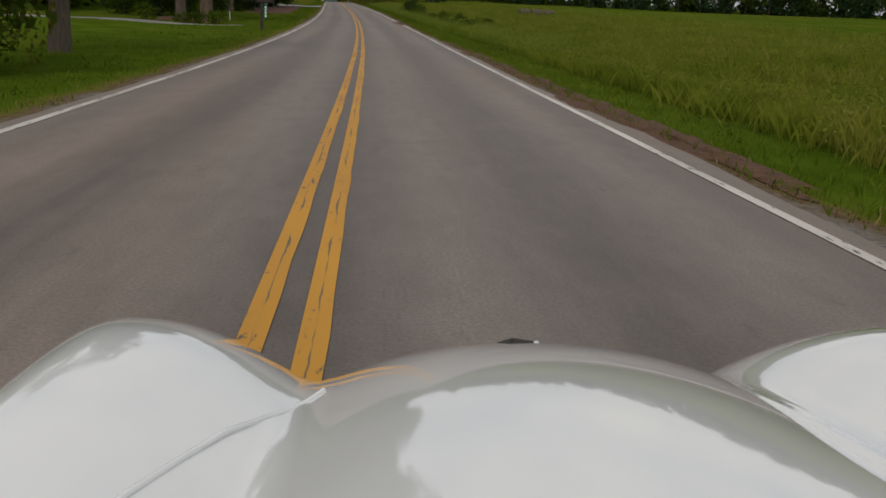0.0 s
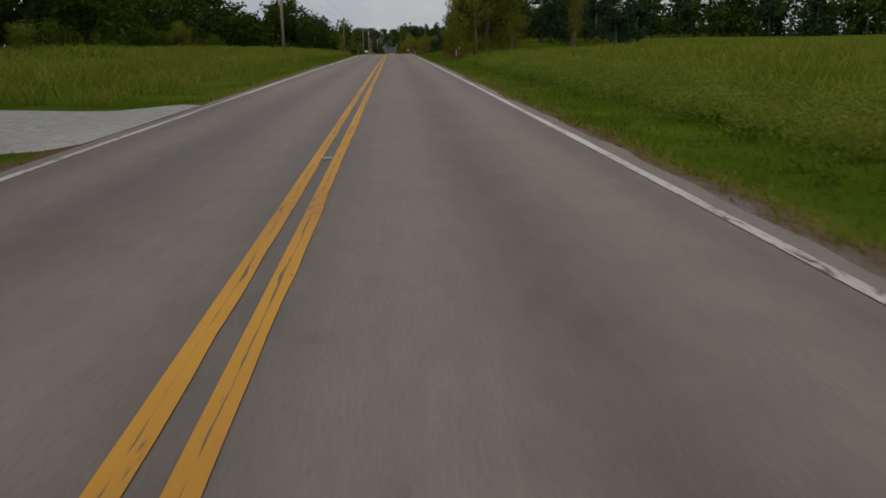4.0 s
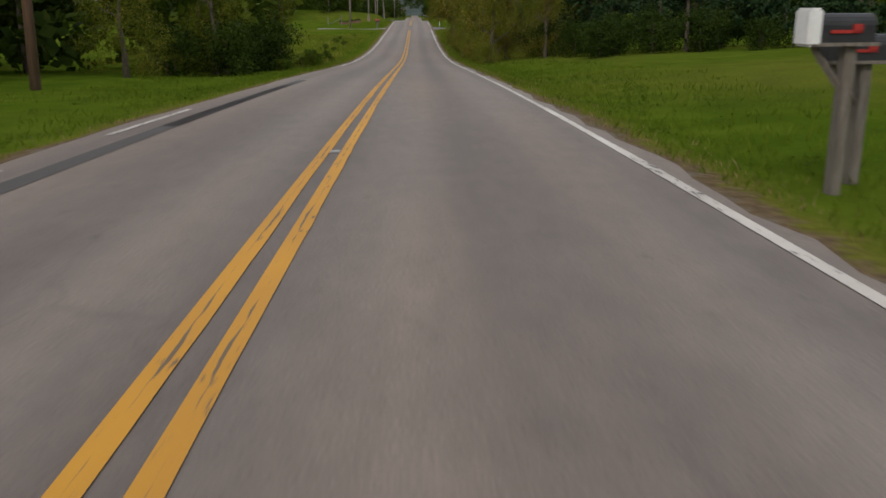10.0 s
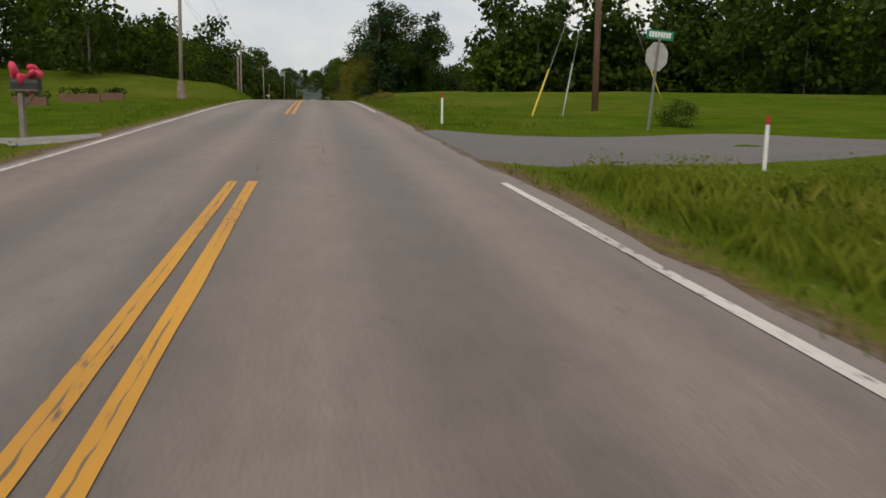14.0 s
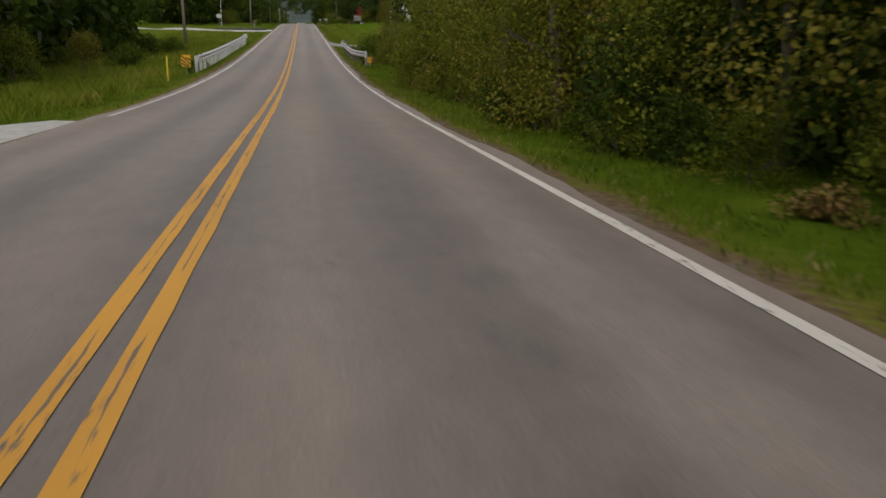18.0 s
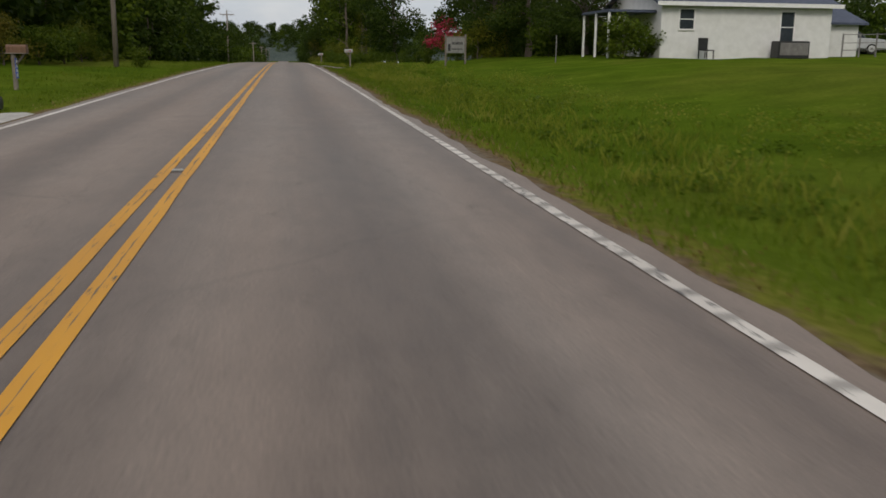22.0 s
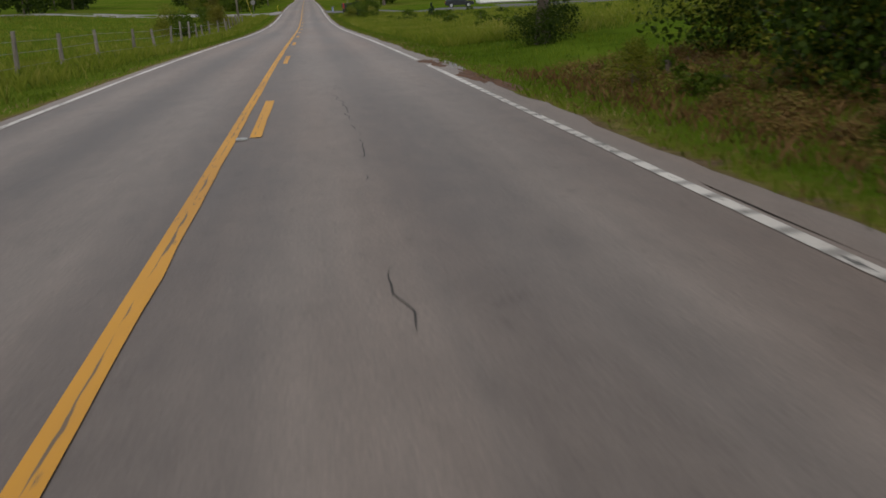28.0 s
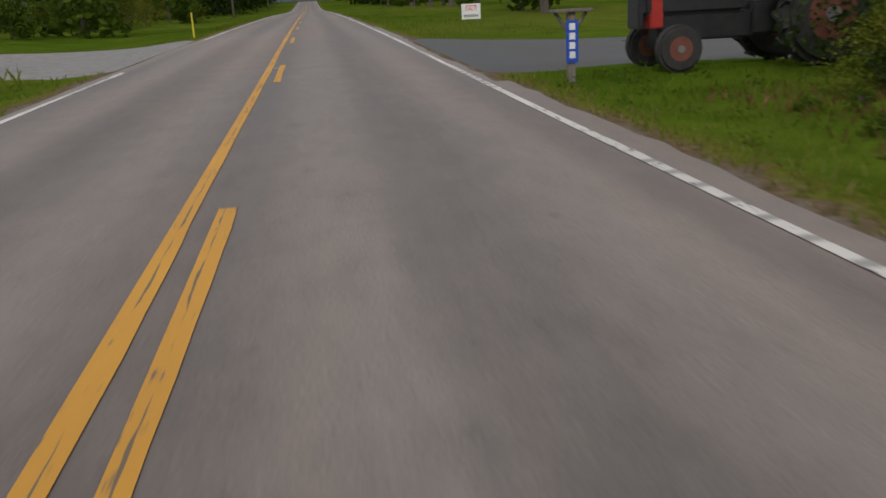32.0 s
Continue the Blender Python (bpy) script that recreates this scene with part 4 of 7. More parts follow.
wood(545, 553.5, 5.0, 6.4, 1.5, ["brush", "vine", "dark"], 0.55, 0.8, 94)
wood(517, 534, 5.1, 7.2, 1.7, ["vine", "brush", "dark", "vine"], 0.75, 1.1, 99)
wood(514, 551, 5.3, 7.8, 2.3, ["vine", "vine", "snag", "brush"], 0.85, 1.2, 44)
wood(555, 577, 8.2, 10.5, 2.3, ["vine", "vine", "brush"], 0.8, 1.1, 144)
wood(514, 577, 9.5, 18, 4.6, ["oak_low", "dark", "oak_low"], 0.9, 1.25, 45)
wood(516, 550, 5.3, 6.1, 2.5, ["brush", "weed", "dead"], 0.4, 0.65, 46)
wood(566, 579, 5.2, 6.4, 2.2, ["weed", "brush", "bush"], 0.5, 0.8, 67)
wood(600, 610, 9, 13, 2.6, ["weed", "weed"], 0.7, 0.95, 47)
for s, u, z in ((673, 17.0, 0.6), (679, 15.5, 0.7), (684, 14.5, 0.65), (688, 19, 0.8), (682, 20, 0.8)):
    plant("oak_low", s, u, z, 0.85)
wood(672, 692, 14.5, 22, 2.8, ["dark", "dark", "bush"], 0.75, 1.15, 84)
wood(696, 711, 7.6, 10, 2.6, ["weed", "weed", "bush"], 0.5, 0.7, 85)
for s, u, z in ((692, 15, 0.9), (697, 21, 1.0), (704, 17.5, 0.8)):
    plant("oak_low", s, u, z)
plant("bush", 666.5, 16.6, 0.9)
plant("bush", 667.2, 18.0, 0.7)
plant("myrtle", 690, 12.5, 0.8)
wood(680, 690, 12.2, 17, 2.4, ["bush", "brush", "bush"], 0.8, 1.2, 70)
plant("bush", 690.5, 11.0, 0.55)
wood(694.5, 714, 5.3, 7.9, 1.5, ["bush", "weed", "bush", "weed"], 0.38, 0.56, 49)
wood(714.5, 725, 5.2, 8.4, 1.2, ["bush", "brush", "weed", "bush"], 0.26, 0.38, 98)
plant("oak_low", 718.5, 12.2, 1.05)
wood(724, 730, 6.6, 9.4, 2.2, ["bush", "weed"], 0.3, 0.45, 50)
wood(758, 802, 8.4, 15, 4.2, ["oak", "tall", "tall", "vine"], 0.95, 1.2, 51)
wood(752, 800, 7.6, 12, 3.4, ["dark", "brush"], 0.9, 1.3, 86)
wood(700, 808, -13, -9.8, 4.2, ["light_far", "oak_far"], 0.6, 0.8, 87)
wood(738, 800, 6.2, 8.4, 2.7, ["brush", "bush", "weed"], 0.5, 0.85, 52)
wood(797, 811, 7.2, 12, 2.2, ["vine", "oak", "dark", "snag"], 0.6, 0.85, 53)
wood(797, 811, 6.2, 7.6, 1.6, ["dark", "brush", "thin"], 0.6, 0.9, 153)
wood(796, 812, 4.6, 7.0, 0.7, ["dead", "dead", "weed", "dead", "brush"], 0.2, 0.34, 54)
for s, u, k, z in ((805, 8.2, "oak", 0.7), (808, 8.0, "oak", 0.62), (810, 7.6, "vine", 0.8), (820.0, 6.5, "oak", 0.55)):
    plant(k, s, u, z)
for s, u, z in ((808.5, 8.8, 1.1), (809, 10.2, 1.3), (807, 10.5, 1.1), (819.6, 6.3, 0.42), (820.6, 6.9, 0.5)):
    plant("dark", s, u, z)
wood(760, 1000, 120, 160, 17.0, FAR, 0.9, 1.2, 55)
for s, u, k, z in ((897.4, 5.5, "golden", 0.60), (895.6, 6.6, "weed", 0.9), (899.5, 6.3, "dark", 0.5), (902.5, 6.2, "bush", 0.75), (904.6, 5.9, "dark", 0.6), (906.5, 6.6, "bush", 0.9), (908.4, 6.3, "dark", 0.75), (910.4, 7.2, "bush", 0.85), (912.4, 7.6, "vine", 0.36),
                   (901, 8.4, "weed", 1.1), (904, 8.2, "golden", 0.55), (908.6, 8.4, "bush", 0.9), (914.5, 8.3, "dark", 0.8), (917, 9.0, "bush", 0.9), (919.5, 9.2, "brush", 0.7), (921.2, 7.5, "dark", 0.55), (921.8, 8.1, "vine", 0.42), (922.8, 8.4, "dark", 0.8), (920.4, 7.9, "brush", 0.45), (923.4, 9.4, "vine", 0.5)):
    plant(k, s, u, z)
for s, u, k, z in ((894.5, 14.0, "cedar", 0.22), (894.9, 14.4, "weed", 0.9), (889.5, 15.0, "weed", 0.9), (886.5, 16.8, "sapling", 0.35), (884, 19.5, "dark", 0.4), (896, 11.5, "weed", 1.0), (899, 12, "dark", 0.4)):
    plant(k, s, u, z)
wood(876, 896, 10, 18, 2.6, ["weed", "weed", "dead"], 0.5, 0.8, 171)
wood(830, 890, 7, 26, 4.4, ["weed"], 0.4, 0.7, 172)
wood(916.5, 921.6, 6.6, 8.8, 1.0, ["dead", "weed", "brush", "dead"], 0.26, 0.42, 73)
wood(915, 920.5, 4.8, 6.6, 1.1, ["dead", "weed", "weed"], 0.2, 0.3, 92)
wood(960, 1120, 26, 60, 12, FAR, 0.8, 1.1, 56)
wood(960, 1120, 12, 22, 10, ["bush", "light_far", "oak"], 0.6, 0.9, 58)
wood(1010, 1300, -32, -12, 9, FAR, 1.0, 1.3, 57)
wood(830, 930, 88, 120, 12, FAR, 0.7, 1.0, 69)
wood(1100, 1300, 12, 30, 9, FAR, 1.0, 1.3, 59)


# ---- grass ----
PAVED = [(411.6, 420.2, 3, 76), (278, 289.6, 3, 35), (125, 133.5, -35, -3), (415, 420, -31, -3), (516.5, 530.5, -35, -3), (590.5, 596.5, 3, 43), (637, 644.5, -37, -3), (687.6, 692.4, 3, 7.6), (728.5, 735.5, 3, 23), (931, 945, -71, -3), (925.5, 936.5, 3, 61), (86, 123, -10.6, -5.6), (222, 278.5, 3, 3.62), (736, 924, 3, 3.36)]


def blades(name, areas, material, label, seed):
    """Grass blades over areas (s0, s1, u0, u1, count, height, spread); one object of bent blades in tufts."""
    rng = np.random.default_rng(seed)
    V, F, base = [], [], 0
    for s0, s1, u0, u1, n, h, wd in areas:
        tuft = max(1, n // 5)
        ts, tu = rng.uniform(s0, s1, tuft), u0 + (u1 - u0) * rng.random(tuft) ** 1.25
        k = np.repeat(np.arange(tuft), 5)
        s, u = ts[k] + rng.normal(0, 0.2, len(k)), tu[k] + rng.normal(0, 0.2, len(k))
        keep = np.abs(u) > 3.36 + 0.16 * np.sin(s * 1.3) * np.sin(s * 0.37 + 1) + 0.08 * np.sin(s * 4.1)
        s, u = s[keep], u[keep]
        for a0, a1, b0, b1 in PAVED:
            out = (s > a0) & (s < a1) & (u > b0) & (u < b1)
            s, u = s[~out], u[~out]
        x, y = flat(s, u)
        z = land(s, u)
        m = len(s)
        an = rng.random(m) * 6.283
        hh = h * (0.55 + 0.75 * rng.random(m))
        wv = wd * (0.5 + 0.6 * rng.random(m))
        dx, dy = np.cos(an) * wv, np.sin(an) * wv
        ln = hh * rng.uniform(0.1, 0.7, m)
        la = rng.random(m) * 6.283
        p = np.stack([x, y, z - 0.02], 1)
        side = np.stack([dx, dy, 0 * dx], 1)
        mid = p + np.stack([np.cos(la) * ln * 0.35, np.sin(la) * ln * 0.35, hh * 0.6], 1)
        tip = p + np.stack([np.cos(la) * ln, np.sin(la) * ln, hh], 1)
        v = np.stack([p - side, p + side, mid + side * 0.7, tip], 1).reshape(-1, 3)
        i = base + np.arange(m) * 4
        V.append(v)
        F.append(np.stack([i, i + 1, i + 2, i + 3], 1))
        base += m * 4
    ob = new(name, mesh_np(name, np.concatenate(V), np.concatenate(F), material))
    return tagged(ob, label, "grass", kind="stuff")


blades("verge_grass", [(-5, 990, -5.2, -3.36, 70000, 0.10, 0.009), (-5, 925, 3.38, 5.2, 125000, 0.11, 0.008), (930, 990, 3.5, 9, 5000, 0.12, 0.01), (-5, 925, -9, -5, 42000, 0.13, 0.013), (-5, 925, 5, 9, 75000, 0.13, 0.012)],
       GRASS, "short mown green verge grass", 71)
blades("straw_edge", [(-5, 990, -3.9, -3.34, 11000, 0.08, 0.006), (-5, 925, 3.34, 4.1, 34000, 0.08, 0.006)], STRAW, "dry straw and dead grass at the asphalt edge", 73)


DEADLEAF = leaf_material("dead leaf litter", [(0.0, (0.050, 0.028, 0.012)), (0.5, (0.14, 0.075, 0.030)), (1.0, (0.26, 0.17, 0.075))], 0.15, 0.4, 1.0)


def low_weeds(areas, seed, material=None, label="low broad-leaved weeds scattered through the verge", lift=0.15, leaf=0.21, high=0.5):
    """Broad-leaved weeds in clumps, in areas (s0, s1, u0, u1, clumps, radius, leaves a clump)."""
    rng = np.random.default_rng(seed)
    V = []
    for s0, s1, u0, u1, n, r, k in areas:
        s, u = rng.uniform(s0, s1, n), rng.uniform(u0, u1, n)
        for a0, a1, b0, b1 in PAVED:
            out = (s > a0) & (s < a1) & (u > b0) & (u < b1)
            s, u = s[~out], u[~out]
        x, y = flat(s, u)
        c = np.stack([x, y, land(s, u) + r * lift], 1)
        v, _ = leaves_np(rng, c, r * rng.uniform(0.5, 1.3, len(s)), int(n * k * 1.7), r * leaf, high, 0.3)
        V.append(v)
    v = np.concatenate(V)
    ob = new("low_weeds", mesh_np("low_weeds", v, np.arange(len(v)).reshape(-1, 4), material or LEAF_WEED))
    return tagged(ob, label, "weeds", kind="stuff")


FIELD_WEED = leaf_material("rank field weeds", [(0.0, (0.075, 0.120, 0.012)), (0.5, (0.165, 0.225, 0.026)), (0.85, (0.245, 0.285, 0.046)), (1.0, (0.31, 0.28, 0.07))], 0.45, 0.5, 0.45)
BRAMBLE = leaf_material("withered brambles", [(0.0, (0.050, 0.030, 0.009)), (0.5, (0.165, 0.105, 0.032)), (1.0, (0.28, 0.19, 0.065))], 0.2, 0.5, 0.8)
low_weeds([(28, 172, 5.3, 6.6, 900, 0.32, 60), (30, 172, 6.2, 9.0, 700, 0.40, 44)], 77, FIELD_WEED, "tall rank green weeds along the field edge", 0.9, 0.13, 1.0)
low_weeds([(476, 508, 4.9, 7.3, 480, 0.26, 50), (797, 812, 4.9, 7.2, 90, 0.2, 30)], 78, FIELD_WEED, "low green brambles on the bank", 0.5, 0.15, 0.7)
low_weeds([(476, 508, 4.9, 7.6, 560, 0.26, 70), (796, 813, 4.6, 7.2, 260, 0.22, 70), (598, 610, 5.0, 6.5, 60, 0.2, 40)], 79, BRAMBLE, "withered brown brambles on the bank", 0.45, 0.12, 0.7)
low_weeds([(0, 925, 3.9, 6.5, 1500, 0.20, 16), (0, 925, -6.5, -3.9, 1100, 0.20, 14), (600, 690, 4.6, 7.6, 420, 0.30, 22), (404, 411, 4.2, 12, 160, 0.3, 22), (824, 925, 4.4, 12, 500, 0.26, 20), (60, 185, 4.6, 10, 500, 0.3, 20)], 74)
low_weeds([(-10, 172, 5.6, 9.5, 1500, 0.36, 30), (-10, 130, 9, 20, 1700, 0.42, 18), (824, 915, 5.2, 10, 900, 0.30, 26), (824, 915, 9, 24, 900, 0.36, 16), (398, 411, 4.6, 11, 260, 0.26, 26), (600, 686, 4.8, 9, 420, 0.26, 24), (205, 262, 11, 22, 300, 0.34, 18), (140, 250, -12, -6, 500, 0.34, 20), (735, 796, 4.8, 8, 420, 0.3, 22)], 76, TALLGRASS, "tall soft leafy weeds in the field grass", 0.85, 0.17, 0.9)
blades("field_grass", [(-10, 28, 5.6, 9, 18000, 0.36, 0.004), (28, 172, 6.3, 9, 44000, 0.38, 0.004), (-10, 60, 6, 24, 60000, 0.42, 0.005), (20, 178, 8, 36, 50000, 0.46, 0.010), (130, 255, -12, -5.6, 18000, 0.42, 0.011), (130, 260, -26, -9, 16000, 0.5, 0.015), (205, 262, 11, 40, 14000, 0.42, 0.015), (398, 410, 4.2, 9, 4500, 0.30, 0.010),
                       (346, 398, -22, -5, 22000, 0.34, 0.010), (520, 620, -14, -4.6, 26000, 0.45, 0.010), (598, 684, 4.7, 6.5, 9000, 0.2, 0.009), (790, 930, -9, -4.8, 26000, 0.38, 0.010), (790, 930, -40, -8, 22000, 0.42, 0.014),
                       (824, 915, 4.8, 9, 60000, 0.32, 0.004), (824, 920, 8, 42, 44000, 0.42, 0.011), (694, 735, 5, 9, 9000, 0.28, 0.009), (735, 800, 4.7, 7, 11000, 0.28, 0.009)], TALLGRASS, "tall seeding field grass and weeds", 72)


# ---- side roads, drives and earth patches ----
def apron(name, s0, s1, u0, u1, material, label, category, lift=0.035, skew=0.0, flare=0.0, step=0.6, seed=1):
    """A drive or patch laid on the ground between stations and offsets, with an uneven rim."""
    rng = np.random.default_rng(seed)
    ns, nu = max(3, int(abs(s1 - s0) / step)), max(3, int(abs(u1 - u0) / step))
    a, b = np.meshgrid(np.linspace(0, 1, ns), np.linspace(0, 1, nu), indexing="ij")
    u = u0 + (u1 - u0) * b
    fl = flare * np.exp(-np.abs(u - u0) / 2.2)
    s = s0 - fl + (s1 - s0 + 2 * fl) * a + skew * (u - u0)
    wob = running(rng.normal(0, 0.22, nu), 3)[None, :]
    s = s + np.where(a < 0.01, wob, 0) + np.where(a > 0.99, -wob, 0)
    z = land(s, u)
    rim = np.minimum(a, 1 - a) * abs(s1 - s0)
    if abs(u0) < 4:
        near = np.clip((np.abs(u) - 3.2) / 2.0, 0, 1)
        z = z * near + (np.interp(s, S_, Z_) - 0.03) * (1 - near)
        rim = np.minimum(rim, (1 - b) * abs(u1 - u0))
        z = z - 0.07 * np.clip(1 - b * abs(u1 - u0) / 0.5, 0, 1)
    else:
        rim = np.minimum(rim, np.minimum(b, 1 - b) * abs(u1 - u0))
    z = z + lift - (lift + 0.05) * np.clip(1 - rim / 0.5, 0, 1) ** 2
    ob = new(name, sheet(s, u, z, material, name))
    return tagged(ob, label, category, kind="structure")


apron("side_road", 412.7, 419.7, 3.1, 75, ASPHALT_JOIN, "dark asphalt side road joining the main road", "road", 0.035, flare=1.4, skew=0.005)
apron("driveway_asphalt", 279.6, 288.6, 3.1, 34, ASPHALT_SIDE, "dark patched asphalt driveway over a culvert", "driveway", flare=0.8, seed=3)
apron("driveway_gravel", 126, 132.5, -3.1, -34, GRAVEL, "pale gravel driveway", "driveway", flare=1.5, seed=4)
apron("driveway_gravel", 416.2, 418.2, -3.1, -14, GRAVEL_DARK, "narrow gravel driveway through the grass", "driveway", flare=1.0, seed=5)
apron("driveway_gravel", 517.5, 529.5, -3.1, -14, GRAVEL, "pale gravel driveway with broken concrete", "driveway", flare=1.5, seed=6)
apron("driveway_gravel", 591.6, 595.4, 3.0, 42, GRAVEL_DARK, "dusty gravel driveway beyond the guard rail", "driveway", 0.046, flare=1.2, seed=7)
apron("driveway_gravel", 638, 643.5, -3.1, -36, GRAVEL, "pale gravel driveway", "driveway", flare=1.2, seed=8)
apron("driveway_gravel", 688.2, 692.0, 3.1, 7.5, GRAVEL_BROWN, "dusty brown gravel driveway mouth beside the mailbox", "driveway", 0.03, flare=1.2, seed=9)
apron("driveway_gravel", 730.9, 733.6, 3.1, 22, GRAVEL, "white gravel driveway", "driveway", flare=1.8, seed=10)
apron("side_road_left", 932, 943.5, -3.1, -70, GRAVEL_DARK, "grey gravel side road", "road", flare=2.0, seed=11)
apron("driveway_tarmac", 926.5, 935.5, 3.1, 60, ASPHALT_SIDE, "grey asphalt lane leading off the road", "driveway", flare=1.8, seed=12)
apron("gravel_track", 50.5, 53.5, -6.2, -34, GRAVEL_DARK, "tan gravel track across the lawn", "driveway", seed=13)
for k, (s0, s1, u0, u1) in enumerate(((86, 123, -5.6, -10.5), (55, 62, -8.2, -13))):
    apron("mulch_bed", s0, s1, u0, u1, MULCH, "bed of reddish bark mulch under the trees", "mulch", 0.03, seed=20 + k)
for k, (s0, s1, u0, u1) in enumerate(((276.8, 280.5, 6.3, 8.9), (484, 494, 6.8, 7.9), (497, 501, 6.6, 7.5), (803, 812, 5.9, 7.4))):
    apron("clay_patch", s0, s1, u0, u1, CLAY, "bare patch of red clay on the bank", "earth", 0.025, seed=30 + k)


DIRT = simple("brown crumbled dirt", (0.028, 0.012, 0.005), (0.165, 0.070, 0.025), 0.95, scale=7, bump=1.0, dist=0.04)
blades("leaf_litter", [(5, 132, 3.28, 3.75, 12000, 0.05, 0.010), (598, 735, 3.4, 4.0, 7000, 0.05, 0.010), (796, 930, 3.5, 4.1, 9000, 0.05, 0.010), (170, 205, 3.6, 4.2, 2500, 0.05, 0.010), (474, 511, 5.0, 7.6, 12000, 0.14, 0.010), (796, 813, 4.2, 7.4, 9000, 0.13, 0.010), (914, 922, 5.2, 8.4, 2500, 0.12, 0.010), (179, 204, 5.4, 8, 5000, 0.14, 0.012)], DEADLEAF, "brown leaf litter and dead grass at the asphalt edge", 75)


def blot(name, s, u, ls, lu, material, label, category, seed=1, lift=0.014):
    """A thin ragged patch lying over road edge and verge."""
    rng = np.random.default_rng(seed)
    n = 40
    an = np.linspace(0, 2 * math.pi, n, endpoint=False)
    r = 1 + running(np.tile(rng.normal(0, 0.55, n), 3), 5)[n:2 * n] + rng.normal(0, 0.10, n)
    rings = [(0.02, 1.0), (0.45, 1.0), (0.8, 0.75), (1.0, -0.2)]
    S2 = np.stack([s + ls * f * r * np.cos(an) for f, _ in rings])
    U2 = np.stack([u + lu * f * r * np.sin(an) for f, _ in rings])
    base = np.where(np.abs(U2) < 3.28, np.interp(S2, S_, Z_) - 0.006 * np.abs(U2), np.maximum(land(S2, U2), np.interp(S2, S_, Z_) - 0.05))
    z = base + np.array([h for _, h in rings])[:, None] * lift + rng.normal(0, 0.004, S2.shape)
    x, y = flat(S2, U2)
    v = np.stack([x, y, z], -1).reshape(-1, 3)
    i = np.arange(n)
    f = np.concatenate([np.stack([q * n + i, q * n + (i + 1) % n, (q + 1) * n + (i + 1) % n, (q + 1) * n + i], 1) for q in range(3)])
    ob = new(name, mesh_np(name, v, f, material, smooth=True))
    return tagged(ob, label, category, kind="structure")


for k, (s, u, ls, lu) in enumerate(((60.9, 3.2, 1.3, 0.45), (62.6, 3.1, 1.4, 0.52), (64.6, 3.1, 1.6, 0.55), (66.2, 3.3, 1.4, 0.45), (69.5, 3.45, 2.2, 0.35), (72.5, 3.5, 2.2, 0.35), (76.5, 3.55, 2.6, 0.3), (85.0, 3.4, 1.6, 0.3), (88.5, 3.6, 2.2, 0.3), (93, 3.6, 2.4, 0.34), (100, 3.6, 4.0, 0.3), (107, 3.55, 3.0, 0.28), (114, 3.6, 4.0, 0.3),
                                    (27, 3.5, 3.0, 0.34), (33, 3.55, 3.5, 0.34), (9, 3.6, 2.6, 0.40), (13, 3.55, 2.4, 0.42), (17.5, 3.6, 2.6, 0.42), (22, 3.5, 2.4, 0.36), (684.6, 3.3, 1.2, 0.4), (723.4, 3.25, 1.5, 0.4), (728.2, 3.3, 1.6, 0.45), (816.2, 3.3, 1.3, 0.36), (812, 3.45, 2.5, 0.3), (893, 3.5, 2.0, 0.25))):
    blot("dirt_patch", s, u, ls, lu * 0.8, DIRT, "brown crumbled dirt and leaves at the asphalt edge", "earth", 80 + k)
for k, (s, ls) in enumerate(((596, 4), (686, 3), (816, 3), (893, 3))):
    blot("grit_patch", s, 3.42, ls, 0.20, GRAVEL_DARK, "grey grit along the asphalt edge", "gravel", 120 + k, 0.012)


def crack(s0, s1, u0, seed, w=0.0022):
    """A thin wandering crack in the asphalt."""
    rng = np.random.default_rng(seed)
    s = np.arange(s0, s1, 0.12)
    u = u0 + np.cumsum(rng.normal(0, 0.014, len(s))) + rng.normal(0, 0.012, len(s))
    wd = w * np.clip(running(rng.normal(0, 3.2, len(s)), 5), 0, 1.5)
    S2, U2 = np.stack([s, s], 1), np.stack([u - wd, u + wd], 1)
    ob = new("crack", sheet(S2, U2, np.interp(S2, S_, Z_) + 0.0035 - 0.006 * np.abs(U2), CRACK, "crack"))
    ob.parent = road
    ob["label"] = "thin dark crack along the asphalt"


CRACK = simple("crack shadow", (0.030, 0.027, 0.024), (0.075, 0.066, 0.060), 0.9, scale=3, bump=0.2)
rng = random.Random(21)
for k, (s0, s1, u0) in enumerate(((687, 699, 1.05), (699, 712, 1.25), (473, 483, 1.2), (800, 812, 1.0), (858, 872, 1.9), (408, 424, -0.05), (411, 426, 0.9))):
    crack(s0, s1, u0, 200 + k, 0.0036)
for k in range(16):
    s0 = rng.uniform(5, 920)
    crack(s0, s0 + rng.uniform(1.2, 4), rng.choice((-2.4, -1.6, -0.9, 0.6, 1.0, 1.9, 2.5)) + rng.uniform(-0.2, 0.2), 300 + k, rng.uniform(0.0018, 0.0034))
for s0, s1, ua, ub, w in ((91.2, 106, 1.78, 2.14, 0.020), (91.0, 105, 1.86, 2.20, 0.014), (91.6, 106, 2.11, 2.50, 0.015)):
    s = np.arange(s0, s1, 0.5)
    u = ua + (ub - ua) * ((s - s0) / (s1 - s0))
    S2, U2 = s[:, None] + 0 * np.array([[0, 1]]), u[:, None] + np.array([[-w, w]])
    tm = new("tyre_mark", sheet(S2, U2, np.interp(S2, S_, Z_) + 0.004 - 0.006 * np.abs(U2), SKID, "tyre_mark"))
    tm.parent = road
    tm["label"] = "curved black tyre mark on the asphalt"
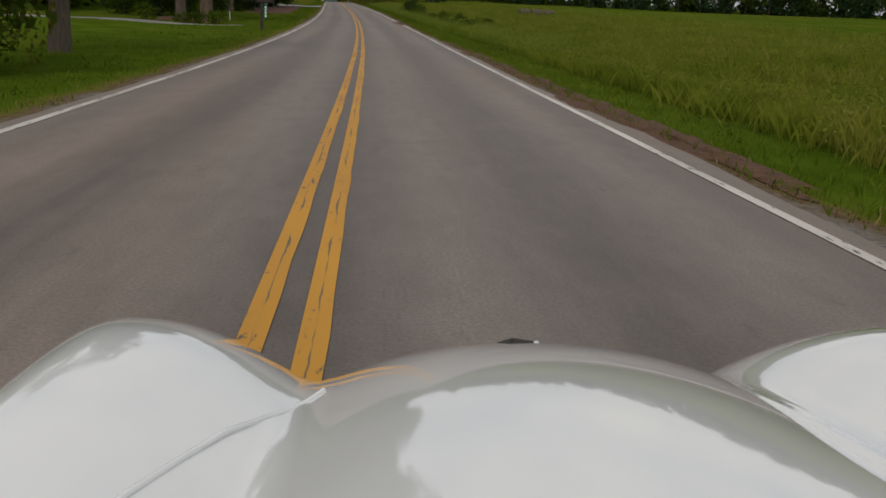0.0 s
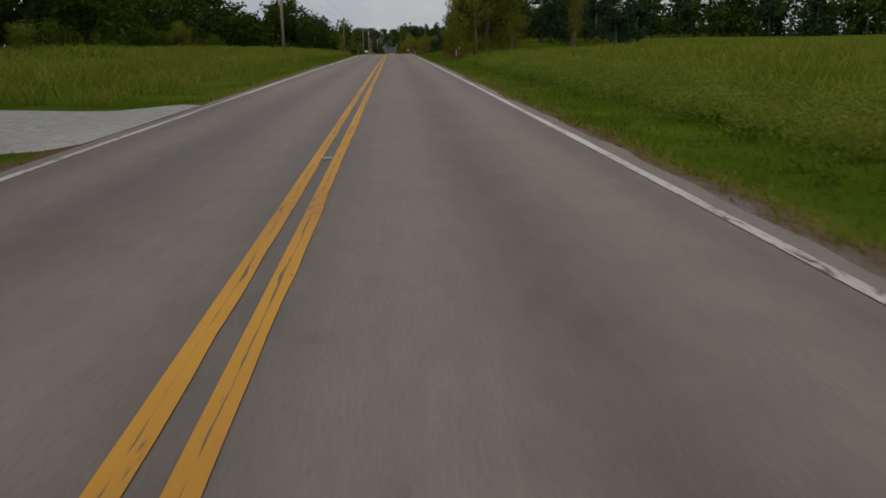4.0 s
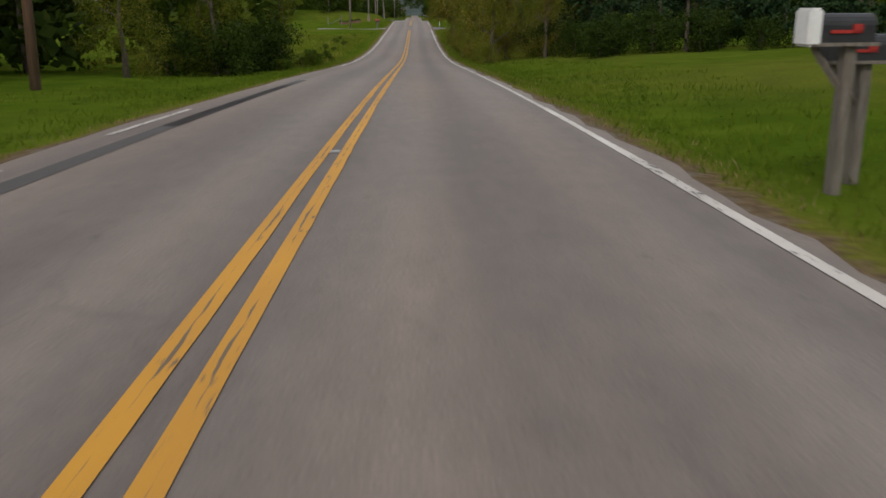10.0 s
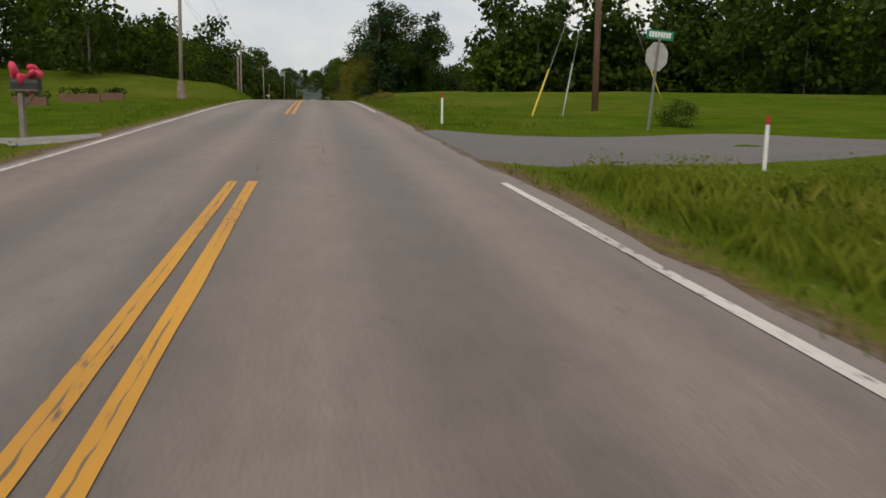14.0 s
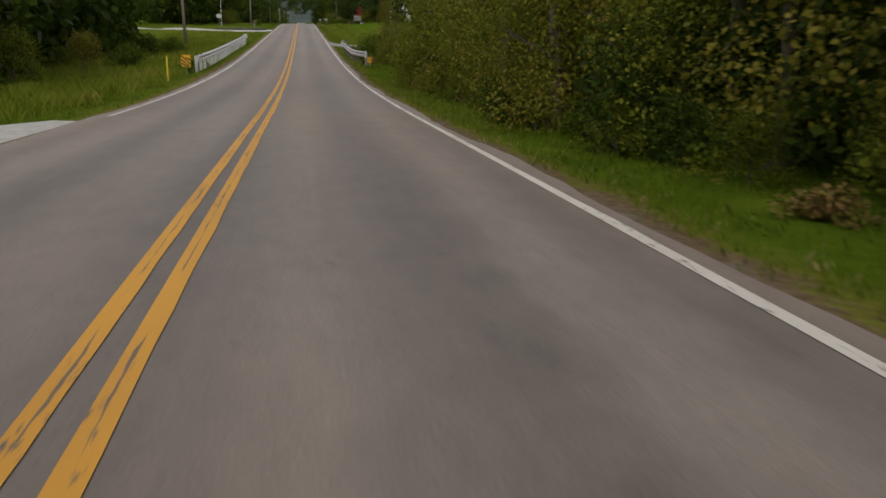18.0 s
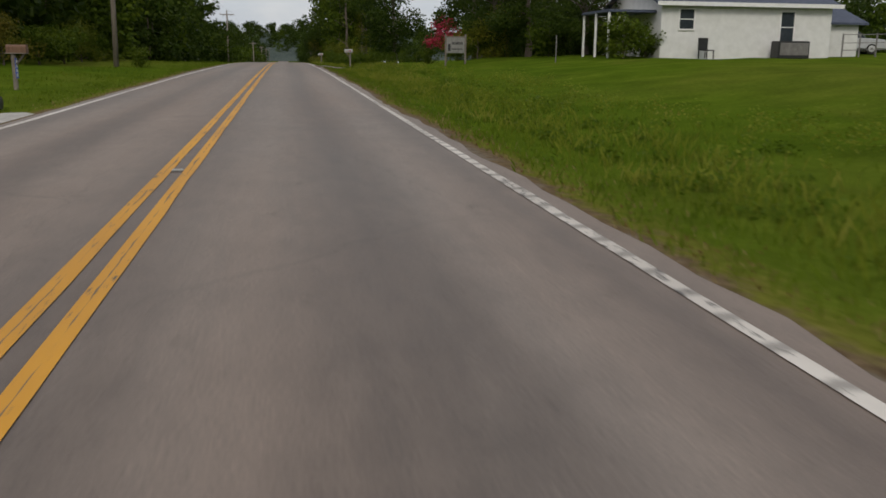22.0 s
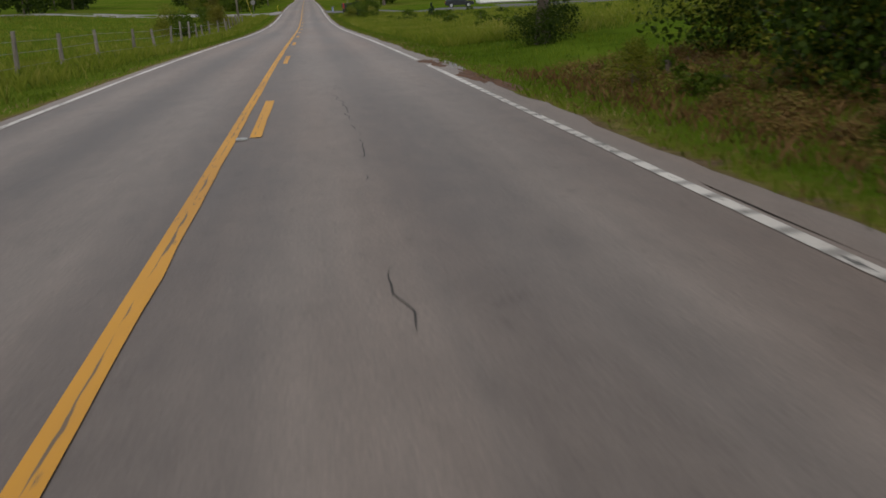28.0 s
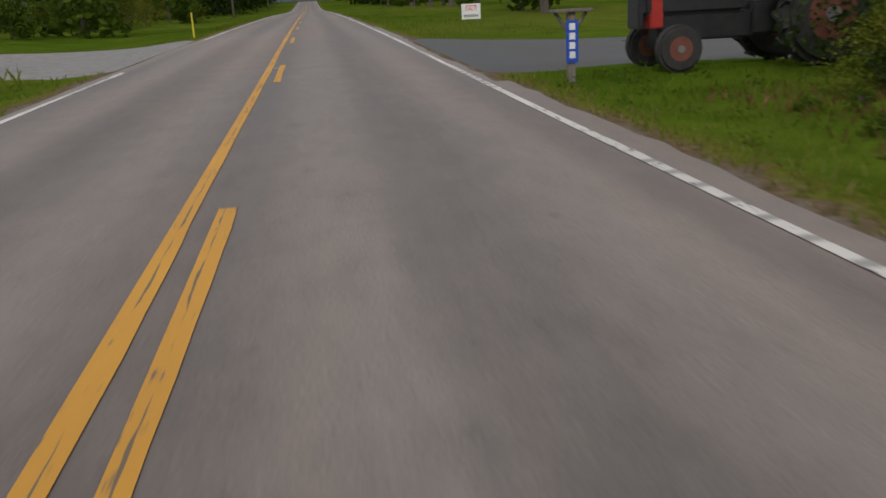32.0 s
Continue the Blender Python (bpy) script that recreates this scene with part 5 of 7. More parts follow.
for s0, s1 in ((285, 312), (297, 309)):
    S2, U2 = np.meshgrid(np.arange(s0, s1, 0.6), np.array([-2.66, -2.40]), indexing="ij")
    tm = new("tyre_mark", sheet(S2, U2, np.interp(S2, S_, Z_) + 0.004 - 0.006 * np.abs(U2), ASPHALT_SIDE, "tyre_mark"))
    tm.parent = road
    tm["label"] = "dark sealed joint along the asphalt"
stud_me = bpy.data.meshes.new("road_stud")
bm = box(fresh(), -0.055, 0.055, -0.05, 0.05, 0, 0.018, 0.008)
bm.to_mesh(stud_me)
bm.free()
stud_me.materials.append(GREYBOX)
for k in range(44):
    st = new("road_stud", stud_me)
    s = 1.2 + 24.4 * k
    st.matrix_basis = Matrix.Translation((*[float(c) for c in flat(s, 0.0)], float(np.interp(s, S_, Z_)) + 0.002))
    st.parent = road


# ---- roadside furniture ----
def utility_pole(s, u, h=9.5, material=POLE, arm=True, label="grey weathered wooden utility pole", lean=0.0, turn=0.0, tank=False):
    ob = holder("utility_pole", stand(s, u, turn) @ pose(0, 0, 0, 0, lean, 0), label + (" with crossarm and insulators" if arm else ""), "utility pole", "utility poles along the road")
    part("pole", tube(fresh(), (0, 0, -0.6), (0, 0, h), 0.155, 0.105, 12), material, ob, smooth=True)
    if arm:
        part("crossarm", box(fresh(), -1.2, 1.2, 0.10, 0.20, h - 0.75, h - 0.63, 0.01), material, ob)
        for x in (-1.1, -0.45, 0.45, 1.1):
            bm = tube(fresh(), (x, 0.15, h - 0.63), (x, 0.15, h - 0.52), 0.02, 0.02, 6)
            tube(bm, (x, 0.15, h - 0.53), (x, 0.15, h - 0.42), 0.05, 0.03, 8)
            part("insulator", bm, GREYBOX, ob)
        for sx in (-1, 1):
            part("brace", tube(fresh(), (0, 0.13, h - 1.35), (sx * 0.7, 0.15, h - 0.75), 0.018, 0.018, 5), RUSTY, ob)
    if tank:
        bm = tube(fresh(), (0, -0.38, h - 2.2), (0, -0.38, h - 1.3), 0.24, 0.24, 14)
        tube(bm, (0, -0.38, h - 1.3), (0, -0.38, h - 1.22), 0.26, 0.18, 14)
        part("transformer", bm, GREYBOX, ob, "grey transformer can", True)
    return ob


def guy(s, u, s1, u1, top, guard=YPAINT):
    """A stay wire from high on a pole to an anchor, with a plastic guard at the foot."""
    a, b = spot(s, u, top), spot(s1, u1, 0.0)
    ob = holder("guy_wire", Matrix.Translation(b), "steel stay wire with a bright plastic guard at its foot", "guy wire")
    d = (a - b)
    part("wire", tube(fresh(), (0, 0, -0.1), d, 0.012, 0.012, 5), RUSTY, ob)
    part("guard", tube(fresh(), d.normalized() * 0.1, d.normalized() * 2.5, 0.035, 0.03, 8), guard, ob, smooth=True)
    return ob


def span(p, q, sag=0.7, r=0.011, n=14):
    """One hanging cable between two points."""
    cu = bpy.data.curves.new("power_cable", "CURVE")
    cu.dimensions, cu.bevel_depth, cu.bevel_resolution = "3D", r, 0
    sp = cu.splines.new("POLY")
    sp.points.add(n)
    for i in range(n + 1):
        f = i / n
        sp.points[i].co = (*(p.lerp(q, f) - Vector((0, 0, sag * 4 * f * (1 - f)))), 1)
    tmp = bpy.data.objects.new("power_cable", cu)
    me = bpy.data.meshes.new_from_object(tmp)
    bpy.data.objects.remove(tmp)
    me.materials.append(BLACK)
    return tagged(new("power_cable", me), "black power cable hanging between poles", "cable", "overhead cables")


def bars(bm, x0, x1, z0, z1, y, n, rows=1):
    """Plain bars in place of characters."""
    for r in range(rows):
        zz0, zz1 = z0 + (z1 - z0) * r / rows, z0 + (z1 - z0) * (r + 0.7) / rows
        for i in range(n):
            a = x0 + (x1 - x0) * i / n
            box(bm, a, a + (x1 - x0) / n * 0.68, y, y + 0.004, zz0, zz1)
    return bm


def mailbox(s, u, turn=0.0, colour=GREYBOX, colour_name="grey metal", plate=None, h=1.05, post=FENCE_WOOD, arm=True, flag=True, wide=0.0, plate_h=0.55, size=1.0):
    """A rural mailbox: domed box along its local y, opening towards local -y."""
    ob = holder("mailbox", stand(s, u, turn, 0, size), colour_name + " mailbox on a wooden post" + (" with number plate" if plate else ""), "mailbox")
    part("post", box(fresh(), -0.05, 0.05, -0.05 + 0.1, 0.05 + 0.1, -0.3, h, 0.006), post, ob)
    if arm:
        part("shelf", box(fresh(), -0.11 - wide, 0.11 + wide, -0.28, 0.30, h, h + 0.03, 0.004), post, ob)
        bm = tube(fresh(), (0, 0.1, h - 0.38), (0, -0.2, h), 0.03, 0.03, 4)
        part("strut", bm, post, ob)
    bm = fresh()
    pts = [(-0.09, 0), (0.09, 0)] + [(0.09 * math.cos(a), 0.13 + 0.09 * math.sin(a)) for a in [math.pi * i / 8 for i in range(9)]]
    ring0 = [bm.verts.new((x, -0.26, h + 0.03 + z)) for x, z in pts]
    ring1 = [bm.verts.new((x, 0.26, h + 0.03 + z)) for x, z in pts]
    for i in range(len(pts)):
        j = (i + 1) % len(pts)
        bm.faces.new((ring0[i], ring0[j], ring1[j], ring1[i]))
    bm.faces.new(ring0)
    bm.faces.new(ring1)
    bmesh.ops.recalc_face_normals(bm, faces=bm.faces)
    part("box", bm, colour, ob)
    bm = fresh()
    d0 = [bm.verts.new((x * 1.06, -0.285, h + 0.03 + z * 1.02)) for x, z in pts]
    d1 = [bm.verts.new((x * 1.06, -0.255, h + 0.03 + z * 1.02)) for x, z in pts]
    for i in range(len(pts)):
        j = (i + 1) % len(pts)
        bm.faces.new((d0[i], d0[j], d1[j], d1[i]))
    bm.faces.new(d0)
    bm.faces.new(d1)
    bmesh.ops.recalc_face_normals(bm, faces=bm.faces)
    part("door", bm, colour, ob)
    if flag:
        bm = box(fresh(), 0.097, 0.105, -0.12, 0.14, h + 0.10, h + 0.125)
        box(bm, 0.097, 0.105, 0.06, 0.14, h + 0.10, h + 0.17)
        part("flag", bm, RED, ob, "red signal flag")
    if plate:
        pm, pw = plate
        z1 = h - 0.12
        pl = part("number_plate", box(fresh(), -pw / 2, pw / 2, 0.035, 0.045, z1 - plate_h, z1, 0.003), pm, ob, "upright coloured number plate")
        bm = fresh()
        for i in range(4):
            zz = z1 - 0.05 - (plate_h - 0.06) * i / 4
            box(bm, -pw * 0.26, pw * 0.26, 0.029, 0.034, zz - plate_h * 0.15, zz)
        tagged(part("bars", bm, WHITE, pl, "white bars standing for digits"), kind="stuff")
    return ob


def number_post(s, u, turn=0.0, material=BLUE, h=1.0):
    ob = holder("number_post", stand(s, u, turn), "blue upright number plate on a thin steel post", "number plate")
    part("post", box(fresh(), -0.02, 0.02, -0.02, 0.02, -0.3, h - 0.05, 0.003), RUSTY, ob)
    pl = part("plate", box(fresh(), -0.085, 0.085, -0.036, -0.026, h - 0.62, h, 0.003), material, ob)
    bm = fresh()
    for i in range(4):
        zz = h - 0.06 - 0.14 * i
        box(bm, -0.045, 0.045, -0.042, -0.037, zz - 0.09, zz)
    tagged(part("bars", bm, WHITE, pl, "white bars standing for digits"), kind="stuff")
    return ob


def marker_post(s, u, h=1.0, material=YPAINT, label="slim yellow plastic marker post", cap=None):
    ob = holder("marker_post", stand(s, u), label, "marker post")
    part("post", box(fresh(), -0.032, 0.032, -0.012, 0.012, -0.3, h, 0.006), material, ob)
    if cap:
        part("cap", box(fresh(), -0.036, 0.036, -0.016, 0.016, h - 0.14, h + 0.005, 0.006), cap, ob, "red reflective cap")
    return ob


def plain_post(s, u, h=1.2, r=0.06, material=FENCE_WOOD, label="weathered wooden post in the grass", lean=0.0):
    ob = holder("wooden_post", stand(s, u) @ pose(0, 0, 0, 0, lean, 0), label, "post")
    bm = tube(fresh(), (0, 0, -0.4), (0, 0, h), r, r * 0.9, 9)
    part("post", bm, material, ob)
    return ob


# left poles, in order along the road, and their cables
poles = [(94, -9.8), (200, -9.6), (310, -9.8), (424, -9.2), (463, -8.4), (527, -9.4), (601, -10.2), (680, -8.4), (784, -8.5), (928, -9.0), (1030, -9.0), (1130, -9.0), (1230, -9.0)]
for i, (s, u) in enumerate(poles):
    utility_pole(s, u, 9.6 if i != 2 else 9.0, POLE_BROWN if i == 2 else POLE, i not in (1,), "brown wooden utility pole" if i == 2 else "grey weathered wooden utility pole", lean=(0.4, -0.6, 1.2, 0.3, 0.9, 0.6, -1.4, 0.8, 0.4, -1.0, 0, 0, 0)[i], tank=i in (4, 7))
for (s, u), (s1, u1) in zip(poles[:-1], poles[1:]):
    for x, dz, sag in ((-1.1, 9.15, 0.9), (1.1, 9.15, 0.9), (0.0, 7.4, 1.2)):
        span(spot(s, u + x, dz), spot(s1, u1 + x, dz), sag)
utility_pole(528.6, -9.9, 8.0, POLE, False, "second grey pole standing beside the first")
utility_pole(436, 12.9, 10.5, POLE_BROWN, True, "reddish-brown wooden utility pole at the junction", lean=-0.5)
span(spot(424, -9.2, 9.1), spot(436, 12.9, 9.8), 0.4)
span(spot(463, -8.4, 9.1), spot(436, 12.9, 9.4), 0.5)
span(spot(424, -9.2, 7.4), spot(398, -46, 9.0), 0.8)
guy(436, 12.9, 428.5, 8.2, 8.0)
guy(436, 12.9, 437, 16.5, 7.5)
guy(436, 12.9, 431, 10.0, 8.6, GREYBOX)
guy(928, -9.0, 930.5, -7.2, 8.0)
guy(121, -9.8, 119.8, -9.0, 3.4)
plain_post(121, -9.8, 3.6, 0.07, POLE, "short grey stub pole held by a stay")
guy(310, -9.8, 308, -10.8, 6.0, POLE_BROWN)

DARKBROWN = simple("dark brown stain", (0.018, 0.012, 0.009), (0.042, 0.028, 0.02), 0.7, scale=6, bump=0.3, stretch=(6, 6, 1))
mb = mailbox(44.6, -4.62, 82, DARKBROWN, "dark brown", None, 1.02, DARKBROWN, size=1.3)
pl = part("number_plate", box(fresh(), -0.075, -0.062, -0.12, -0.01, 0.45, 0.92, 0.003), GREEN, mb, "upright green number plate")
bm = fresh()
for i in range(4):
    box(bm, -0.081, -0.076, -0.095, -0.035, 0.49 + i * 0.105, 0.565 + i * 0.105)
tagged(part("bars", bm, WHITE, pl, "white bars standing for digits"), kind="stuff")
mailbox(123.6, -7.0, 80, BLACK, "black", None, 1.25)
mailbox(288.8, -4.35, 80, WHITE, "white", (BLUE, 0.17), 1.02, FENCE_WOOD, wide=0.1)
mb = mailbox(291.9, 4.15, -84, BLACK, "black and white", None, 1.18, FENCE_WOOD)
part("hood", box(fresh(), -0.12, 0.12, -0.31, -0.20, 1.18, 1.47, 0.02), WHITE, mb, "white metal end cap")
mailbox(292.5, 4.6, -84, BLACK, "black", None, 1.05, FENCE_WOOD)
number_post(292.2, 5.3, 4)
mb = mailbox(417.2, -4.75, 80, BLACK, "dark", None, 0.95)
bm = fresh()
for k in range(7):
    a = k * 0.9
    p = Vector((math.cos(a) * 0.22, math.sin(a) * 0.10, 0.10 + 0.12 * math.sin(k * 2.1)))
    g = bmesh.ops.create_uvsphere(bm, u_segments=8, v_segments=5, radius=1.0)
    bmesh.ops.transform(bm, matrix=Matrix.Translation(p) @ pose(0, 0, 0, k * 40, k * 25, k * 51) @ Matrix.Diagonal((0.14, 0.05, 0.085, 1)), verts=g["verts"])
for x in (-0.1, 0.1):
    box(bm, x - 0.04, x + 0.04, -0.02, 0.0, -0.42, 0.06)
bow = part("ribbon_bow", bm, BOW, smooth=True)
tagged(bow, "large pink ribbon bow tied on the mailbox", "bow")
bow.matrix_basis = stand(417.2, -4.75, 0, 1.18)
mailbox(524.6, -6.1, 85, BLACK, "black", None, 1.2)
marker_post(525.2, -6.6, 1.1, WHITE, "white marker post with a red top", RED)
mailbox(653.5, -6.3, 85, POLE_BROWN, "small brown wooden", (BLUE, 0.17), 1.0)
mailbox(690.2, 5.5, -85, GREYBOX, "grey", None, 1.06, FENCE_WOOD)
mailbox(729.0, 5.05, -80, GREYBOX, "weathered grey", None, 1.02, FENCE_WOOD)
ob = holder("mailbox_stand", stand(923.8, 4.2, 0), "empty wooden mailbox stand with a blue number plate", "mailbox post")
part("post", box(fresh(), -0.05, 0.05, -0.05, 0.05, -0.3, 0.95, 0.006), FENCE_WOOD, ob)
part("shelf", box(fresh(), -0.28, 0.28, -0.11, 0.11, 0.95, 0.99, 0.006), FENCE_WOOD, ob)
for sx in (-1, 1):
    part("strut", tube(fresh(), (0, 0, 0.62), (sx * 0.22, 0, 0.95), 0.025, 0.025, 4), FENCE_WOOD, ob)
pl = part("number_plate", box(fresh(), -0.085, 0.085, -0.068, -0.056, 0.28, 0.84, 0.003), BLUE, ob, "blue number plate")
bm = fresh()
for i in range(4):
    box(bm, -0.04, 0.04, -0.073, -0.069, 0.34 + i * 0.125, 0.43 + i * 0.125)
tagged(part("bars", bm, WHITE, pl, "white bars standing for digits"), kind="stuff")

marker_post(255, -4.7, 0.9)
marker_post(551.3, -4.8, 1.05)
marker_post(950, -4.1, 1.0)
marker_post(424.8, 4.55, 0.9, WHITE, "thin white marker post with a red cap", RED)
marker_post(412.0, 7.9, 0.88, WHITE, "thin white marker post with a red cap", RED)
marker_post(189.3, 6.4, 0.75, WHITE, "short white marker post at the wood's edge")
plain_post(188.5, 6.1, 0.62, 0.07, GREYBOX, "short grey concrete post at the wood's edge")
marker_post(60, -8.3, 0.55, WHITE, "short white stake on the lawn")
plain_post(432, -11.2, 1.6, 0.09)
plain_post(430, -13.2, 1.3, 0.09)
ob = holder("leaning_rail", stand(431, -12.1, 0), "grey split rail leaning between two posts", "rail")
part("rail", tube(fresh(), (-0.9, 0, 0.1), (0.85, 0, 1.0), 0.05, 0.04, 7), FENCE_WOOD, ob)
plain_post(729, -9.8, 1.5, 0.09)
plain_post(93, -15, 1.2, 0.05, RUSTY, "thin dark fence post on the lawn")
plain_post(95, -14, 1.2, 0.05, RUSTY, "thin dark fence post on the lawn")
ob = holder("flag_pole", stand(664, -12.2), "slim white pole on the lawn", "pole")
part("pole", tube(fresh(), (0, 0, -0.3), (0, 0, 5.2), 0.035, 0.025, 8), WHITE, ob)
ob = holder("satellite_dish", stand(662, -12.4), "grey satellite dish on a short mast", "satellite dish")
part("mast", tube(fresh(), (0, 0, -0.2), (0, 0, 1.3), 0.03, 0.03, 8), RUSTY, ob)
bm = fresh()
bmesh.ops.create_cone(bm, cap_ends=True, segments=20, radius1=0.42, radius2=0.30, depth=0.10)
bmesh.ops.transform(bm, matrix=Matrix.Translation((0, -0.05, 1.55)) @ pose(0, 0, 0, 70, 0, 20), verts=bm.verts)
part("dish", bm, GREYBOX, ob, smooth=False)

# fence of wooden posts and wire along the left field
ob = holder("wire_fence", Matrix.Identity(4), "old fence of leaning wooden posts and sagging wire", "fence")
rng = random.Random(5)
prev = None
for k in range(22):
    s, u = 812 + 4.6 * k + rng.uniform(-0.5, 0.5), -6.4 - 0.25 * math.sin(k * 0.7) - (0.5 if k > 14 else 0)
    p = spot(s, u)
    h = rng.uniform(1.05, 1.35)
    lean = Vector((rng.uniform(-0.12, 0.12), rng.uniform(-0.12, 0.12), h))
    part("post", tube(fresh(), p - Vector((0, 0, 0.3)), p + lean, 0.07, 0.055, 8), FENCE_WOOD, ob)
    if prev is not None:
        for z in (0.35, 0.7, 0.98):
            part("wire", tube(fresh(), prev + Vector((0, 0, z)), p + Vector((0, 0, z)), 0.006, 0.006, 4), RUSTY, ob)
    prev = p


def guard_rail(s0, s1, u, step=1.9, strips=True, turned=0.0, low=0.42, flare=0.0):
    """A W-beam on steel posts; the beam's face looks at the road."""
    side = 1 if u > 0 else -1
    ob = holder("guard_rail", Matrix.Identity(4), "galvanised W-beam guard rail on posts" + (" with amber strips" if strips else ""), "guard rail", "guard rails at the creek")
    prof = [(0.00, 0.00), (0.045, 0.03), (0.055, 0.075), (0.01, 0.13), (-0.02, 0.155), (0.01, 0.18), (0.055, 0.235), (0.045, 0.28), (0.0, 0.31)]
    s = np.arange(s0, s1 + 0.3, 0.6)
    off = np.where(s > s1 - 3, turned * ((s - s1 + 3) / 3) ** 2, 0)
    off = off + np.where(s < s0 + 5, flare * ((s0 + 5 - s) / 5) ** 2, 0)
    P, U = [], []
    for k, (dx, dz) in enumerate(prof):
        x, y = flat(s, u - side * dx + side * off)
        P.append(np.stack([x, y, np.interp(s, S_, Z_) + low + dz], 1))
    v = np.stack(P, 1).reshape(-1, 3)
    v2 = v.copy()
    v2[:, 0] += side * 0.006
    f = grid_faces(len(s), len(prof))
    rail = new("rail", mesh_np("rail", np.concatenate([v, v2]), np.concatenate([f, f[:, ::-1] + len(v)]), GALV, smooth=True))
    rail.parent = ob
    n = int((s1 - s0) / step)
    for i in range(n + 1):
        ss = s0 + 0.25 + (s1 - s0 - 0.5) * i / n
        bow_ = flare * max(0.0, (s0 + 5 - ss) / 5) ** 2 + turned * max(0.0, (ss - s1 + 3) / 3) ** 2
        x, y = flat(ss, u + side * (0.16 + bow_))
        g = float(land(ss, u + side * 0.16))
        z = float(np.interp(ss, S_, Z_))
        bm = box(fresh(), x - 0.075, x + 0.075, y - 0.09, y + 0.09, min(g, z) - 0.4, z + low + 0.28, 0.004)
        part("post", bm, FENCE_WOOD if side > 0 else GALV, ob)
        bx, _ = flat(ss, u + side * (0.05 + bow_))
        part("block", box(fresh(), bx - 0.05, bx + 0.05, y - 0.07, y + 0.07, z + low + 0.01, z + low + 0.30, 0.004), FENCE_WOOD if side > 0 else GALV, ob)
    if strips:
        for i in range(int((s1 - s0) / 1.9)):
            a = s0 + 0.5 + 1.9 * i
            x, y = flat(a, u + side * (-0.012 + flare * max(0.0, (s0 + 5 - a - 0.5) / 5) ** 2))
            zz = float(np.interp(a, S_, Z_)) + low + 0.155
            part("strip", box(fresh(), x - 0.004, x + 0.004, y, y + 0.95, zz - 0.026, zz + 0.026), ORANGE, ob, "amber reflective strip")
    return ob


def hazard_sign(s, u, toward, size=1.0):
    ob = holder("hazard_sign", stand(s, u, 0, 0, size), "yellow and black striped hazard board on a post", "road sign")
    part("post", box(fresh(), -0.03, 0.03, 0.0, 0.04, -0.3, 0.75, 0.003), GALV, ob)
    bd = part("board", box(fresh(), -0.22, 0.22, -0.012, -0.002, 0.32, 0.92, 0.003), HAZARD, ob)
    bm = fresh()
    for k in range(-3, 5):
        z0 = 0.28 + k * 0.19
        vs = []
        for x, z in ((-0.21, z0), (0.21, z0 + 0.42 * toward), (0.21, z0 + 0.42 * toward + 0.095), (-0.21, z0 + 0.095)):
            vs.append((x, z))
        poly = [Vector((x, 0, z)) for x, z in vs]
        q = [bm.verts.new((p.x, -0.0165, min(0.91, max(0.33, p.z)))) for p in poly]
        if len({round(v.co.z, 3) for v in q}) > 1 and abs(q[0].co.z - q[3].co.z) + abs(q[1].co.z - q[2].co.z) > 0.01:
            bm.faces.new(q)
        else:
            for v in q:
                bm.verts.remove(v)
    part("stripes", bm, BLACK, bd, "black diagonal stripes")
    return ob


guard_rail(565.0, 585.8, 3.82, 1.6, turned=0.35, low=0.31, flare=0.55)
hazard_sign(564.6, 4.62, 1, 0.62)
ob = holder("rail_end", Matrix.Identity(4), "flared grey steel end shoe of the guard rail", "guard rail end")
x, y = flat(564.8, 4.36)
zz = float(np.interp(566, S_, Z_))
part("shoe", box(fresh(), x - 0.02, x + 0.10, y - 0.12, y + 0.32, zz + 0.27, zz + 0.66, 0.03), GALV, ob)
part("foot", box(fresh(), x + 0.0, x + 0.12, y + 0.0, y + 0.18, zz - 0.6, zz + 0.28, 0.01), RUSTY, ob)
guard_rail(558.0, 600.0, -4.25, turned=0.3, low=0.34)
hazard_sign(557.4, -4.8, -1)

# junction: sign seen from behind with a street name blade
ob = holder("stop_sign", stand(421.6, 9.7, 0) @ pose(0, 0, 0, 0, 4.5, 0), "octagonal road sign with bare grey back and green street-name blade", "road sign")
part("post", box(fresh(), -0.03, 0.03, -0.02, 0.02, -0.4, 2.45, 0.003), RUSTY, ob)
bm = fresh()
bmesh.ops.create_cone(bm, cap_ends=True, segments=8, radius1=0.40, radius2=0.40, depth=0.008)
bmesh.ops.transform(bm, matrix=Matrix.Translation((0, 0.04, 1.92)) @ pose(0, 0, 0, 90, 0, 0) @ pose(0, 0, 0, 0, 0, 22.5), verts=bm.verts)
bmesh.ops.scale(bm, vec=(0.82, 1, 1), verts=bm.verts)
part("plate", bm, GREYBOX, ob, "bare grey back of the octagonal plate")
bl = part("name_blade", box(fresh(), -0.38, 0.38, -0.012, 0.012, 2.36, 2.60, 0.006), GREEN, ob, "green street-name blade")
part("bars", bars(fresh(), -0.30, 0.32, 2.42, 2.62, -0.018, 8), WHITE, bl, "white bars standing for letters")
ob = holder("warning_sign", stand(931.5, -7.0, 0), "road sign seen from its dark back on a steel post", "road sign")
part("post", box(fresh(), -0.025, 0.025, -0.02, 0.02, -0.3, 2.3, 0.003), RUSTY, ob)
bm = fresh()
bmesh.ops.create_cone(bm, cap_ends=True, segments=8, radius1=0.36, radius2=0.36, depth=0.008)
bmesh.ops.transform(bm, matrix=Matrix.Translation((0, 0.04, 1.95)) @ pose(0, 0, 0, 90, 0, 0) @ pose(0, 0, 0, 0, 0, 22.5), verts=bm.verts)
part("plate", bm, RUSTY, ob)
